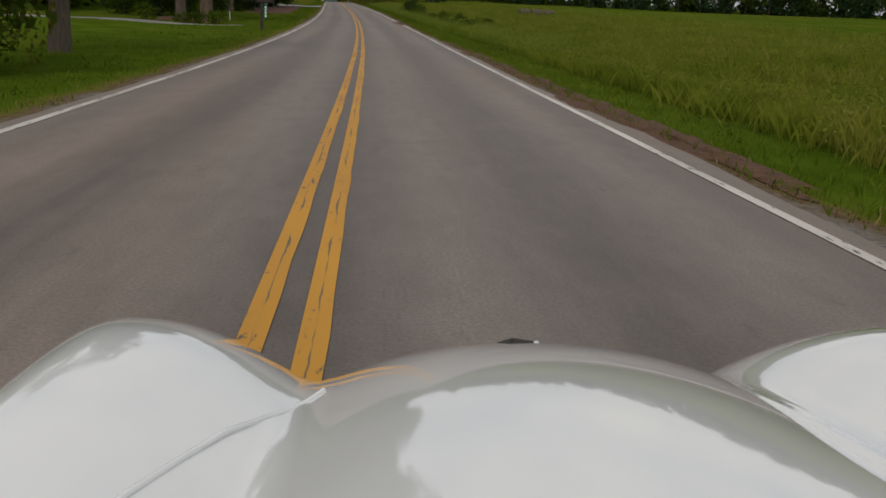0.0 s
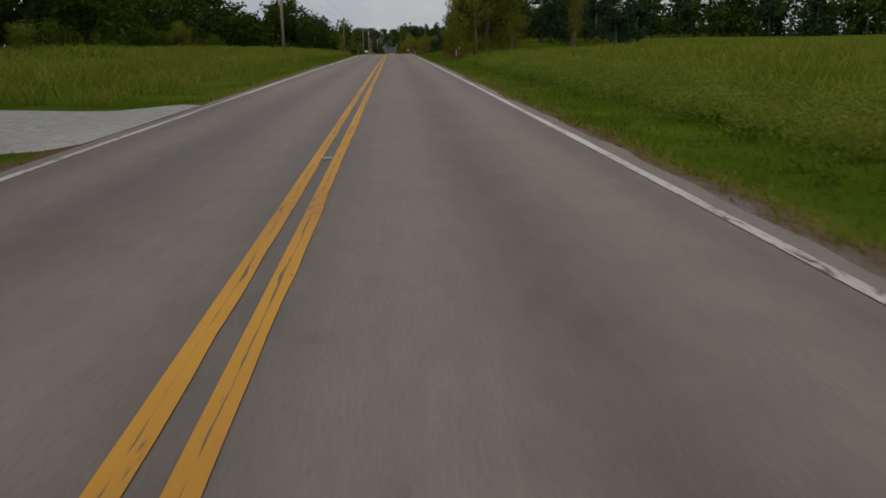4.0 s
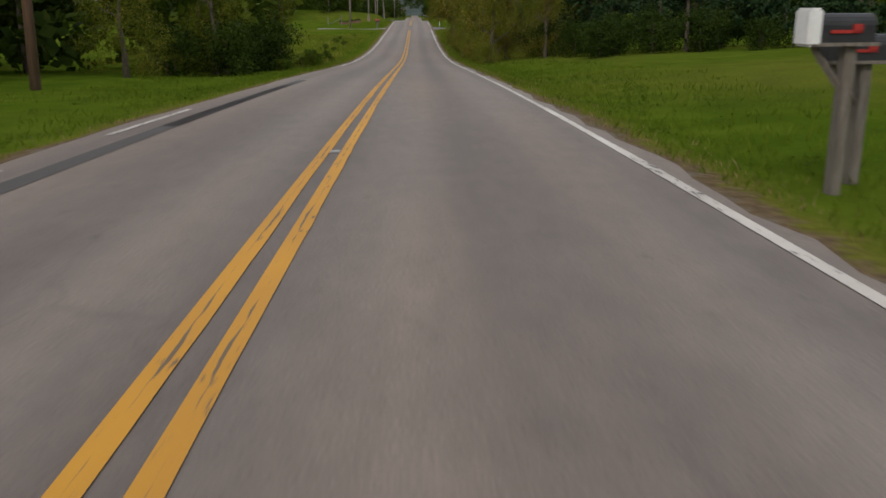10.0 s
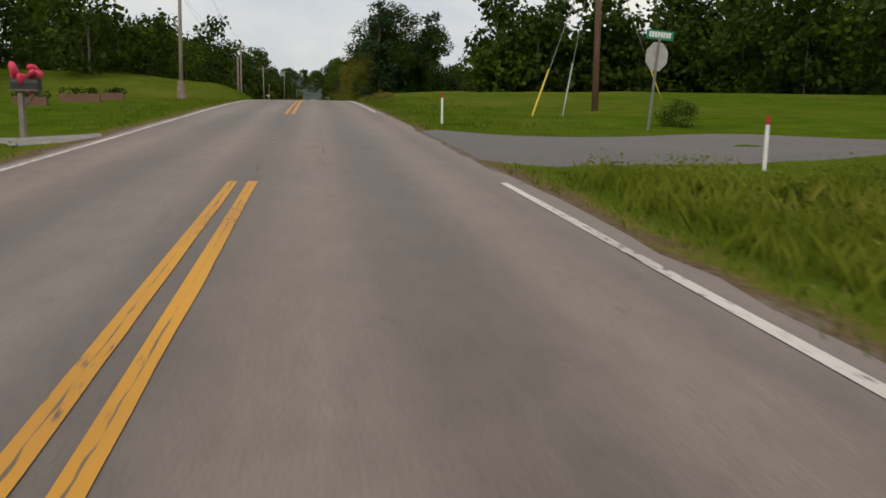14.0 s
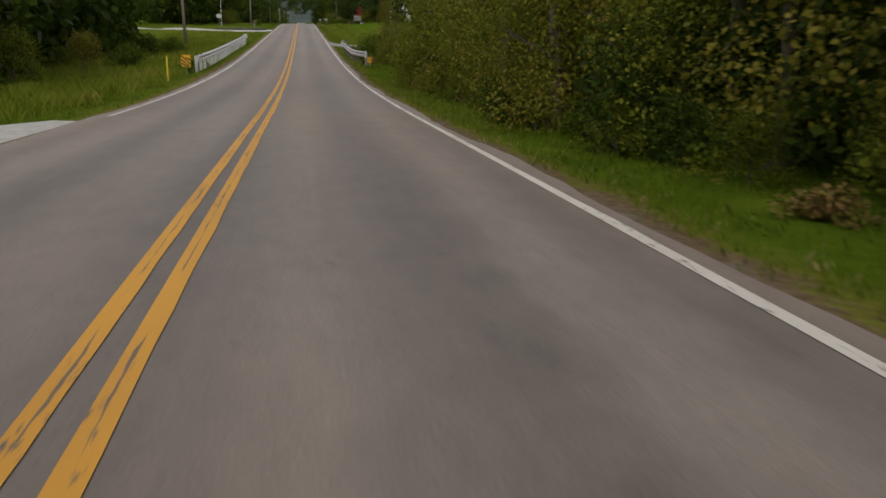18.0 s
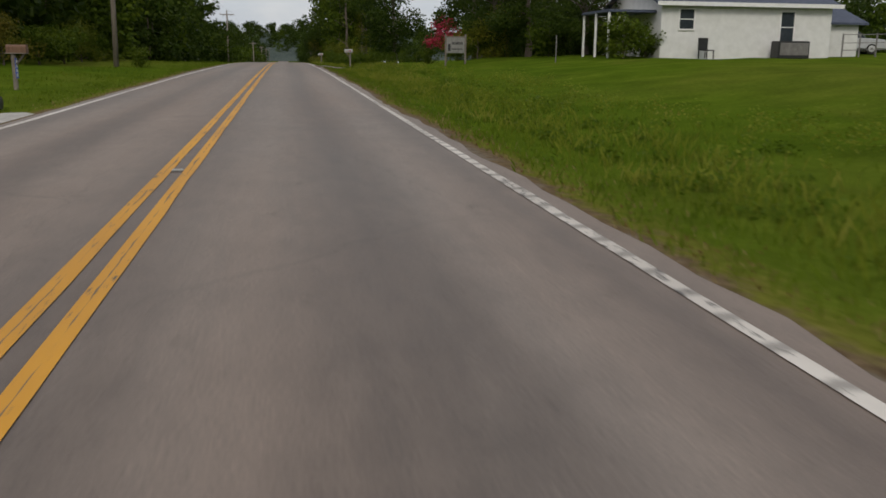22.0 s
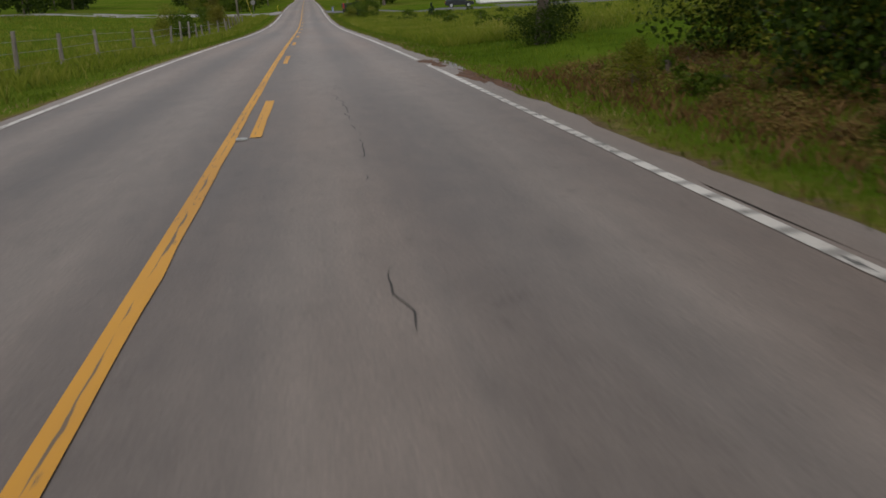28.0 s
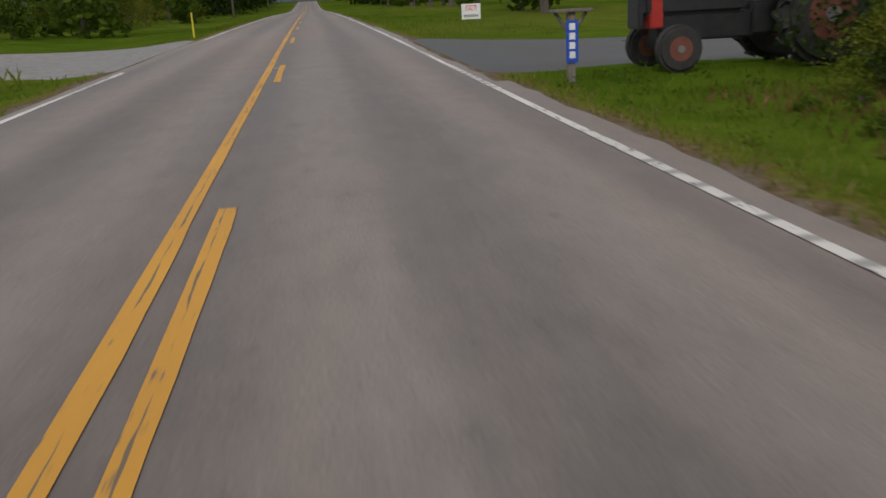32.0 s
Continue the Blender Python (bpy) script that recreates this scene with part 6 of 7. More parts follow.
ob = holder("utility_box", stand(923.5, -6.6, 10), "small pale utility box in the weeds", "utility box")
part("cabinet", box(fresh(), -0.2, 0.2, -0.14, 0.14, -0.1, 0.42, 0.02), GREYBOX, ob)
part("lid", box(fresh(), -0.22, 0.22, -0.16, 0.16, 0.42, 0.47, 0.015), GREYBOX, ob)


def text_mesh(word, size, material, parent, m, label):
    cu = bpy.data.curves.new("lettering", "FONT")
    cu.body, cu.size, cu.align_x, cu.align_y, cu.extrude = word, size, "CENTER", "CENTER", 0.003
    tmp = bpy.data.objects.new("lettering", cu)
    me = bpy.data.meshes.new_from_object(tmp)
    bpy.data.objects.remove(tmp)
    me.materials.append(material)
    ob = new("lettering", me)
    ob.parent = parent
    ob.matrix_basis = m
    ob["label"] = label
    return ob


ob = holder("sale_sign", stand(946.5, 6.9, -4), "small white sale sign with pink lettering on wire legs", "sign")
bd = part("board", box(fresh(), -0.37, 0.37, -0.006, 0.006, 0.28, 0.86, 0.003), WHITE, ob)
text_mesh("SALE", 0.22, BOW, bd, pose(0, -0.008, 0.67, 90, 0, 0), "pink word on the board")
part("bars", bars(fresh(), -0.28, 0.30, 0.36, 0.50, -0.010, 7), RUSTY, bd, "small grey bars of writing")
part("bars", bars(fresh(), -0.20, 0.22, 0.76, 0.82, -0.010, 6), BOW, bd, "small pink bars of writing")
for x in (-0.25, 0.25):
    part("leg", tube(fresh(), (x, 0, -0.1), (x, 0, 0.3), 0.008, 0.008, 5), RUSTY, ob)

ob = holder("wooden_sign", stand(677.8, 10.8, -3) @ Matrix.Diagonal((0.74, 1, 1, 1)), "weathered grey wooden business sign with dark lettering between two posts", "sign")
for x in (-0.78, 0.78):
    part("post", box(fresh(), x - 0.06, x + 0.06, -0.06, 0.06, -0.4, 1.75, 0.008), FENCE_WOOD, ob)
bd = part("board", box(fresh(), -0.70, 0.70, -0.025, 0.025, 0.68, 1.55, 0.008), GREYBOARD, ob)
part("bars", bars(fresh(), -0.28, 0.58, 1.16, 1.38, -0.032, 9), BLACK, bd, "dark bars of unreadable lettering")
part("bars", bars(fresh(), -0.28, 0.58, 0.86, 0.98, -0.032, 7), BLACK, bd, "dark bars of unreadable lettering")
part("emblem", box(fresh(), -0.60, -0.40, -0.031, -0.026, 0.80, 1.20, 0.002), BLACK, bd, "plain dark emblem shape")
part("cap_rail", box(fresh(), -0.74, 0.74, -0.035, 0.035, 1.55, 1.62, 0.006), FENCE_WOOD, ob)


# ---- culverts, stones, hay ----
ob = holder("culvert_headwall", stand(279.3, 6.95, -6), "old concrete headwall with a dark drain pipe", "culvert")
bm = box(fresh(), -1.9, -0.45, -0.14, 0.16, -1.1, 0.34, 0.03)
part("wall", bm, CONCRETE, ob)
part("coping", box(fresh(), -1.95, -0.40, -0.2, 0.2, 0.34, 0.44, 0.03), CONCRETE, ob)
bm = fresh()
bmesh.ops.create_cone(bm, cap_ends=False, segments=20, radius1=0.30, radius2=0.30, depth=0.5)
bmesh.ops.transform(bm, matrix=Matrix.Translation((-1.2, -0.15, -0.02)) @ pose(0, 0, 0, 90, 0, 0), verts=bm.verts)
part("pipe", bm, CONCRETE, ob, smooth=True)
# black disc across the pipe's end stands for the shade inside
bm = fresh()
bmesh.ops.create_cone(bm, cap_ends=True, segments=20, radius1=0.29, radius2=0.29, depth=0.02)
bmesh.ops.transform(bm, matrix=Matrix.Translation((-1.2, -0.41, -0.02)) @ pose(0, 0, 0, 90, 0, 0), verts=bm.verts)
part("pipe_mouth", bm, BLACK, ob, "black disc standing for the shade inside the pipe")
for name, s, u, r in (("culvert_pipe", 724.5, 5.1, 0.17), ("culvert_pipe", 636.5, -4.9, 0.22), ("culvert_pipe", 428.5, -5.0, 0.22)):
    ob = holder(name, stand(s, u, 12, -0.04), "black corrugated drain pipe end in the grass", "drain pipe")
    bm = fresh()
    for k in range(6):
        g = bmesh.ops.create_cone(bm, cap_ends=False, segments=16, radius1=r * (1.0 + 0.05 * (k % 2)), radius2=r * (1.0 + 0.05 * ((k + 1) % 2)), depth=0.08)
        bmesh.ops.transform(bm, matrix=Matrix.Translation((0, 0.08 * k, r * 0.4)) @ pose(0, 0, 0, 90, 0, 0), verts=g["verts"])
    bmesh.ops.remove_doubles(bm, verts=bm.verts, dist=0.012)
    part("pipe", bm, BLACK, ob, smooth=True)
ob = holder("timber_kerb", stand(645.5, -8.6, 90), "dark timber log laid along the drive", "log")
part("log", tube(fresh(), (-0.2, -4.2, 0.12), (0.0, 3.0, 0.12), 0.14, 0.13, 9), BLACK, ob)


def stone_mesh(seed):
    rng = np.random.default_rng(seed)
    bm = fresh()
    bmesh.ops.create_icosphere(bm, subdivisions=2, radius=0.5)
    for v in bm.verts:
        v.co *= 1 + 0.25 * math.sin(v.co.x * 7 + seed) * math.cos(v.co.y * 6 + seed * 2)
        v.co.z *= 0.65
    me = bpy.data.meshes.new("stone")
    bm.to_mesh(me)
    bm.free()
    me.materials.append(ROCK)
    return me


stones = [stone_mesh(k) for k in range(3)]
rng = random.Random(11)
for k in range(26):
    st = tagged(new("stone", stones[k % 3]), "rough brown field stone in the ditch", "stone", "stones by the culvert")
    f = rng.random()
    st.matrix_basis = stand(279.9 - 1.3 * rng.random(), 6.4 + 0.9 * f * f + 0.2 * rng.random(), rng.uniform(0, 360), 0.02 + 0.05 * rng.random(), rng.uniform(0.10, 0.24))
for s, u, z in ((643.9, -5.0, 0.3), (644.2, -6.2, 0.25), (644.0, -7.2, 0.3)):
    st = tagged(new("stone", stones[0]), "pale flat stone lying on the earth", "stone")
    st.matrix_basis = stand(s, u, 40, 0.06, z)


def hay_bale(s, u, turn):
    ob = holder("hay_bale", stand(s, u, turn), "weathered round hay bale in the field", "hay bale", "hay bales in the field")
    bm = fresh()
    bmesh.ops.create_cone(bm, cap_ends=True, segments=24, radius1=0.44, radius2=0.44, depth=1.2)
    bmesh.ops.transform(bm, matrix=Matrix.Translation((0, 0, 0.36)) @ pose(0, 0, 0, 0, 90, 0), verts=bm.verts)
    bmesh.ops.bevel(bm, geom=[e for e in bm.edges if len(e.link_faces) == 2 and any(len(f.verts) > 4 for f in e.link_faces)], offset=0.08, segments=2, affect="EDGES")
    part("bale", bm, HAY, ob)


for k in range(3):
    hay_bale(99.4 + 0.3 * k, 19.4 + 1.5 * k, 4 - 5 * k)


def planter(s, u, w):
    ob = holder("garden_planter", stand(s, u, 5), "low timber planter with small flowers", "planter")
    part("trough", box(fresh(), -w / 2, w / 2, -0.25, 0.25, -0.1, 0.38, 0.02), POLE_BROWN, ob)
    rng = np.random.default_rng(int(s))
    c = np.stack([rng.uniform(-w / 2, w / 2, 9), rng.normal(0, 0.1, 9), np.full(9, 0.5)], 1)
    v, f = leaves_np(rng, c, np.full(9, 0.2), 320, 0.10)
    fl = new("plants", mesh_np("plants", v, f, LEAF_OAK))
    fl.parent = ob


planter(443.0, -10.2, 1.8)
planter(447.0, -9.6, 1.2)
planter(440.2, -11.6, 1.4)
ob = holder("pole_base", stand(463, -8.4), "stone collar round the foot of a utility pole", "stonework")
part("collar", tube(fresh(), (0, 0, -0.2), (0, 0, 1.25), 0.34, 0.24, 10), ROCK, ob)


# ---- buildings ----
def gable_roof(bm, x0, x1, y0, y1, z, rise, over=0.35, thick=0.12, along="x"):
    """A pitched roof slab; along: the direction of the ridge."""
    if along == "x":
        ym = (y0 + y1) / 2
        prof = [(y0 - over, z - over * rise / ((y1 - y0) / 2)), (ym, z + rise), (y1 + over, z - over * rise / ((y1 - y0) / 2))]
        pts = lambda x: [bm.verts.new((x, p, q)) for p, q in prof] + [bm.verts.new((x, p, q - thick)) for p, q in reversed(prof)]
        a, b = pts(x0 - over), pts(x1 + over)
    else:
        xm = (x0 + x1) / 2
        prof = [(x0 - over, z - over * rise / ((x1 - x0) / 2)), (xm, z + rise), (x1 + over, z - over * rise / ((x1 - x0) / 2))]
        pts = lambda y: [bm.verts.new((p, y, q)) for p, q in prof] + [bm.verts.new((p, y, q - thick)) for p, q in reversed(prof)]
        a, b = pts(y0 - over), pts(y1 + over)
    for i in range(6):
        j = (i + 1) % 6
        bm.faces.new((a[i], a[j], b[j], b[i]))
    bm.faces.new(a)
    bm.faces.new(b)
    bmesh.ops.recalc_face_normals(bm, faces=bm.faces)
    return bm


def window(parent, x, z, w, h, y):
    wd = part("window", box(fresh(), x - w / 2, x + w / 2, y - 0.02, y + 0.02, z, z + h), GLASS, parent, "dark double-hung window")
    bm = box(fresh(), x - w / 2 - 0.07, x + w / 2 + 0.07, y - 0.045, y + 0.01, z + h, z + h + 0.08)
    box(bm, x - w / 2 - 0.07, x + w / 2 + 0.07, y - 0.06, y + 0.01, z - 0.08, z)
    for sx in (-1, 1):
        box(bm, x + sx * (w / 2 + 0.035) - 0.035, x + sx * (w / 2 + 0.035) + 0.035, y - 0.045, y + 0.01, z, z + h)
    box(bm, x - w / 2, x + w / 2, y - 0.04, y - 0.015, z + h / 2 - 0.025, z + h / 2 + 0.025)
    part("frame", bm, WHITE, wd)


hz = 0.1
house = holder("house", stand(666.5, 18.4, 0, hz, 0.93), "white one-storey house with a blue-grey shingle roof", "house")
part("wall", box(fresh(), 0, 9.4, 0, 7.4, -1.0, 2.75), WALLWHITE, house)
bm = gable_roof(fresh(), 0, 9.4, 0, 7.4, 2.75, 1.35)
rf = part("roof", bm, ROOF, house)
for x in (-0.01, 9.33):
    bm = fresh()
    a = [bm.verts.new((x, y, z)) for y, z in ((0, 2.75), (7.4, 2.75), (3.7, 3.98))]
    b = [bm.verts.new((x + 0.08, y, z)) for y, z in ((0, 2.75), (7.4, 2.75), (3.7, 3.98))]
    bm.faces.new(a)
    bm.faces.new(b)
    for i in range(3):
        bm.faces.new((a[i], a[(i + 1) % 3], b[(i + 1) % 3], b[i]))
    bmesh.ops.recalc_face_normals(bm, faces=bm.faces)
    part("gable", bm, WALLWHITE, house)
part("fascia", box(fresh(), -0.4, 9.8, -0.42, -0.38, 2.46, 2.66), WHITE, house)
window(house, 1.35, 1.35, 0.75, 0.95, -0.01)
window(house, 6.9, 0.75, 0.72, 1.5, -0.01)
part("dormer", box(fresh(), 4.1, 5.9, 1.6, 3.4, 3.2, 3.75), WHITE, house)
part("dormer_roof", gable_roof(fresh(), 4.1, 5.9, 1.4, 3.4, 3.75, 0.45, 0.15, 0.08, "y"), ROOF, house)
part("chimney", tube(fresh(), (2.0, 3.4, 3.6), (2.0, 3.4, 4.9), 0.06, 0.06, 8), GREYBOX, house)
part("annex", box(fresh(), 9.4, 12.4, 2.0, 7.0, -1.0, 2.0), WALLWHITE, house)
part("annex_roof", gable_roof(fresh(), 9.4, 12.4, 2.0, 7.0, 2.0, 0.9), ROOF, house)
part("porch_roof", box(fresh(), -2.6, -0.02, 0.6, 4.6, 2.15, 2.28), ROOF, house)
for y in (0.7, 2.6, 4.5):
    part("porch_post", box(fresh(), -2.55, -2.45, y - 0.05, y + 0.05, -0.6, 2.15), WHITE, house)
ac = holder("outdoor_unit", stand(665.7, 24.6, 0, 0.12), "dark outdoor air unit beside the house wall", "air conditioner")
part("casing", box(fresh(), -0.8, 0.8, -0.35, 0.35, -0.1, 0.7, 0.03), BLACK, ac)
part("grille", box(fresh(), -0.72, 0.72, -0.37, -0.34, 0.05, 0.62), RUSTY, ac)
ch = holder("lawn_chair", stand(665.6, 20.3, 15, 0.03), "dark plastic chair leaning at the house wall", "chair")
part("seat", box(fresh(), -0.28, 0.28, -0.25, 0.25, 0.36, 0.41, 0.01), BLACK, ch)
part("backrest", box(fresh(), -0.28, 0.28, 0.22, 0.27, 0.41, 0.95, 0.01), BLACK, ch)
for x in (-0.25, 0.25):
    for y in (-0.22, 0.22):
        part("leg", box(fresh(), x - 0.02, x + 0.02, y - 0.02, y + 0.02, 0.0, 0.36), BLACK, ch)
ob = holder("yard_fence", Matrix.Identity(4), "low grey wire and rail fence beside the house", "fence")
for k in range(9):
    p = spot(667 + 0.1 * k, 28.2 + 1.0 * k)
    part("post", tube(fresh(), p, p + Vector((0, 0, 1.15)), 0.04, 0.04, 6), RUSTY, ob)
    if k < 8:
        q = spot(667 + 0.1 * (k + 1), 28.2 + 1.0 * (k + 1))
        for z in (0.35, 0.7, 1.1):
            part("rail", tube(fresh(), p + Vector((0, 0, z)), q + Vector((0, 0, z)), 0.02, 0.02, 5), RUSTY, ob)
for s, u in ((667, 13.5), (668, 25.2)):
    plain_post(s, u, 1.25, 0.03, RUSTY, "thin dark stake in the lawn")

shed = holder("red_shed", stand(668, 37.4, 12, 0.15), "small red barn-style shed with white-trimmed doors", "shed")
part("wall", box(fresh(), 0, 4.6, 0, 3.0, -0.6, 1.75), BARNRED, shed)
bm = fresh()
prof = [(-0.15, 1.68), (0.35, 2.25), (1.5, 2.62), (2.65, 2.25), (3.15, 1.68)]
a = [bm.verts.new((-0.15, p, q)) for p, q in prof]
b = [bm.verts.new((4.75, p, q)) for p, q in prof]
for i in range(4):
    bm.faces.new((a[i], a[i + 1], b[i + 1], b[i]))
a2 = [bm.verts.new((-0.15, p, q - 0.07)) for p, q in prof]
b2 = [bm.verts.new((4.75, p, q - 0.07)) for p, q in prof]
for i in range(4):
    bm.faces.new((a2[i], b2[i], b2[i + 1], a2[i + 1]))
    bm.faces.new((a[i], a2[i], a2[i + 1], a[i + 1]))
    bm.faces.new((b[i], b[i + 1], b2[i + 1], b2[i]))
part("roof", bm, ROOF, shed)
for x in (0.02, 4.58):
    bm = fresh()
    bm.faces.new([bm.verts.new((x, p, q)) for p, q in ((0.0, 1.7), (0.4, 2.2), (1.5, 2.56), (2.6, 2.2), (3.0, 1.7))])
    part("gable", bm, BARNRED, shed)
for y in (0.75, 1.55):
    dr = part("door", box(fresh(), -0.05, -0.01, y, y + 0.74, -0.1, 1.5), BARNRED, shed)
    bm = fresh()
    for a0, a1, z0, z1 in ((0, 0.06, -0.1, 1.5), (0.68, 0.74, -0.1, 1.5), (0, 0.74, -0.1, -0.02), (0, 0.74, 1.42, 1.5), (0, 0.74, 0.68, 0.76)):
        box(bm, -0.075, -0.052, y + a0, y + a1, z0, z1)
    part("trim", bm, WHITE, dr)

barn = holder("metal_roof_barn", stand(1000, 106, 0, -0.6), "long grey barn with a pale metal roof", "barn")
part("wall", box(fresh(), 0, 21, 0, 10, -1, 3.4), GREYBOARD, barn)
part("roof", gable_roof(fresh(), 0, 21, 0, 10, 3.4, 2.6, 0.4, 0.12), TINROOF, barn)
# bays are black panels on the solid wall, shade given as colour
for k in range(6):
    part("bay", box(fresh(), 1.2 + 3.3 * k, 3.4 + 3.3 * k, -0.03, 0.02, -0.5, 2.4), BLACK, barn, "black panel standing for the shade in an open bay")
home = holder("mobile_home", stand(944.5, 29, 0, 0.15), "long white mobile home beyond the field", "mobile home")
part("wall", box(fresh(), 0, 12.4, 0, 4, -0.2, 3.0, 0.03), WHITE, home)
part("roof", gable_roof(fresh(), 0, 12.4, 0, 4, 3.0, 0.5, 0.15, 0.08), TINROOF, home)
part("skirting", box(fresh(), -0.02, 12.42, -0.03, 4.03, -1.0, 0.0), RUSTY, home)
for x in (1.8, 4.6, 9.2, 11.2):
    window(home, x, 1.2, 1.0, 1.1, -0.01)
part("door", box(fresh(), 7.0, 7.85, -0.03, 0.02, 0.1, 2.1), GREYBOX, home)


# ---- vehicles ----
def wheel(name, parent, x, y, r, w, m_tyre=RUBBER, m_rim=GALV, lugs=0):
    """A wheel whose axle lies along local x."""
    ty = fresh()
    g = bmesh.ops.create_cone(ty, cap_ends=True, segments=28, radius1=r, radius2=r, depth=w)
    bmesh.ops.bevel(ty, geom=[e for e in ty.edges if any(len(f.verts) > 4 for f in e.link_faces)], offset=w * 0.22, segments=2, affect="EDGES")
    for k in range(lugs):
        a = 2 * math.pi * k / lugs
        g = bmesh.ops.create_cube(ty, size=1.0)
        bmesh.ops.transform(ty, matrix=pose(0, 0, 0, 0, 0, math.degrees(a)) @ Matrix.Translation((r, 0, w * 0.22 * (1 if k % 2 else -1))) @ pose(0, 0, 0, 30 if k % 2 else -30, 0, 0) @ Matrix.Diagonal((0.07, 0.05, w * 0.5, 1)), verts=g["verts"])
    bmesh.ops.transform(ty, matrix=Matrix.Translation((x, y, r)) @ pose(0, 0, 0, 0, 90, 0), verts=ty.verts)
    t = part("wheel", ty, m_tyre, parent, "black rubber tyre", False)
    rm = fresh()
    bmesh.ops.create_cone(rm, cap_ends=True, segments=20, radius1=r * 0.58, radius2=r * 0.52, depth=w * 1.04)
    bmesh.ops.transform(rm, matrix=Matrix.Translation((x, y, r)) @ pose(0, 0, 0, 0, 90, 0), verts=rm.verts)
    part("rim", rm, m_rim, t)
    hb = fresh()
    bmesh.ops.create_cone(hb, cap_ends=True, segments=12, radius1=r * 0.2, radius2=r * 0.16, depth=w * 1.2)
    bmesh.ops.transform(hb, matrix=Matrix.Translation((x, y, r)) @ pose(0, 0, 0, 0, 90, 0), verts=hb.verts)
    part("hub", hb, RUSTY, t)
    return t


RIMRED = simple("rusty red rim", (0.10, 0.03, 0.02), (0.20, 0.07, 0.045), 0.7, scale=6, bump=0.3)
tr = holder("tractor", stand(925.2, 5.9, -90, 0.0), "old red and black farm tractor parked on grass", "tractor")
# local +y runs from the nose to the rear once turned
tr.matrix_basis = stand(924.9, 5.4, 0) @ pose(0, 0, 0, 0, 0, -90)
for x in (-0.62, 0.62):
    wheel("wheel", tr, x, 0.55, 0.34, 0.20, RUBBER, RIMRED)
for x in (-0.72, 0.72):
    wheel("wheel", tr, x, 2.75, 0.72, 0.38, RUBBER, RIMRED, 24)
part("bonnet", box(fresh(), -0.27, 0.27, 0.15, 1.75, 0.80, 1.28, 0.06), BLACK, tr, "black bonnet panel")
part("grille", box(fresh(), -0.24, 0.24, 0.08, 0.16, 0.62, 1.24, 0.02), BLACK, tr)
part("side_panel", box(fresh(), -0.285, 0.285, 0.25, 0.45, 0.62, 1.30, 0.02), RED, tr, "red upright panel behind the grille")
part("engine", box(fresh(), -0.2, 0.2, 0.4, 1.9, 0.42, 0.82, 0.03), BLACK, tr)
part("axle", box(fresh(), -0.62, 0.62, 0.48, 0.62, 0.30, 0.44, 0.02), BLACK, tr)
part("transmission", box(fresh(), -0.24, 0.24, 1.85, 2.9, 0.45, 0.95, 0.04), BLACK, tr)
part("rear_axle", tube(fresh(), (-0.6, 2.75, 0.72), (0.6, 2.75, 0.72), 0.12, 0.12, 12), BLACK, tr)
part("seat", box(fresh(), -0.24, 0.24, 2.55, 3.0, 1.05, 1.15, 0.04), BLACK, tr)
part("seat_back", box(fresh(), -0.24, 0.24, 2.96, 3.04, 1.12, 1.45, 0.03), BLACK, tr)
bm = fresh()
for k in range(16):
    a0, a1 = 2 * math.pi * k / 16, 2 * math.pi * (k + 1) / 16
    tube(bm, (0.2 * math.cos(a0), 2.1 + 0.07 * math.sin(a0), 1.42 + 0.19 * math.sin(a0)), (0.2 * math.cos(a1), 2.1 + 0.07 * math.sin(a1), 1.42 + 0.19 * math.sin(a1)), 0.015, 0.015, 5)
part("steering_wheel", bm, BLACK, tr)
part("steering_column", tube(fresh(), (0, 1.75, 1.1), (0, 2.1, 1.42), 0.025, 0.025, 6), BLACK, tr)
part("exhaust", tube(fresh(), (0.15, 0.95, 1.25), (0.15, 0.95, 2.0), 0.03, 0.03, 8), RUSTY, tr)
for x in (-0.72, 0.72):
    bm = fresh()
    for k in range(7):
        a0, a1 = math.radians(20 + 20 * k), math.radians(40 + 20 * k)
        q = [bm.verts.new((x + sx * 0.22, 2.75 + 0.80 * math.cos(a), 0.72 + 0.80 * math.sin(a))) for a, sx in ((a0, -1), (a0, 1), (a1, 1), (a1, -1))]
        bm.faces.new(q)
    bmesh.ops.remove_doubles(bm, verts=bm.verts, dist=0.001)
    bmesh.ops.solidify(bm, geom=bm.faces, thickness=0.02)
    part("mudguard", bm, RED, tr)


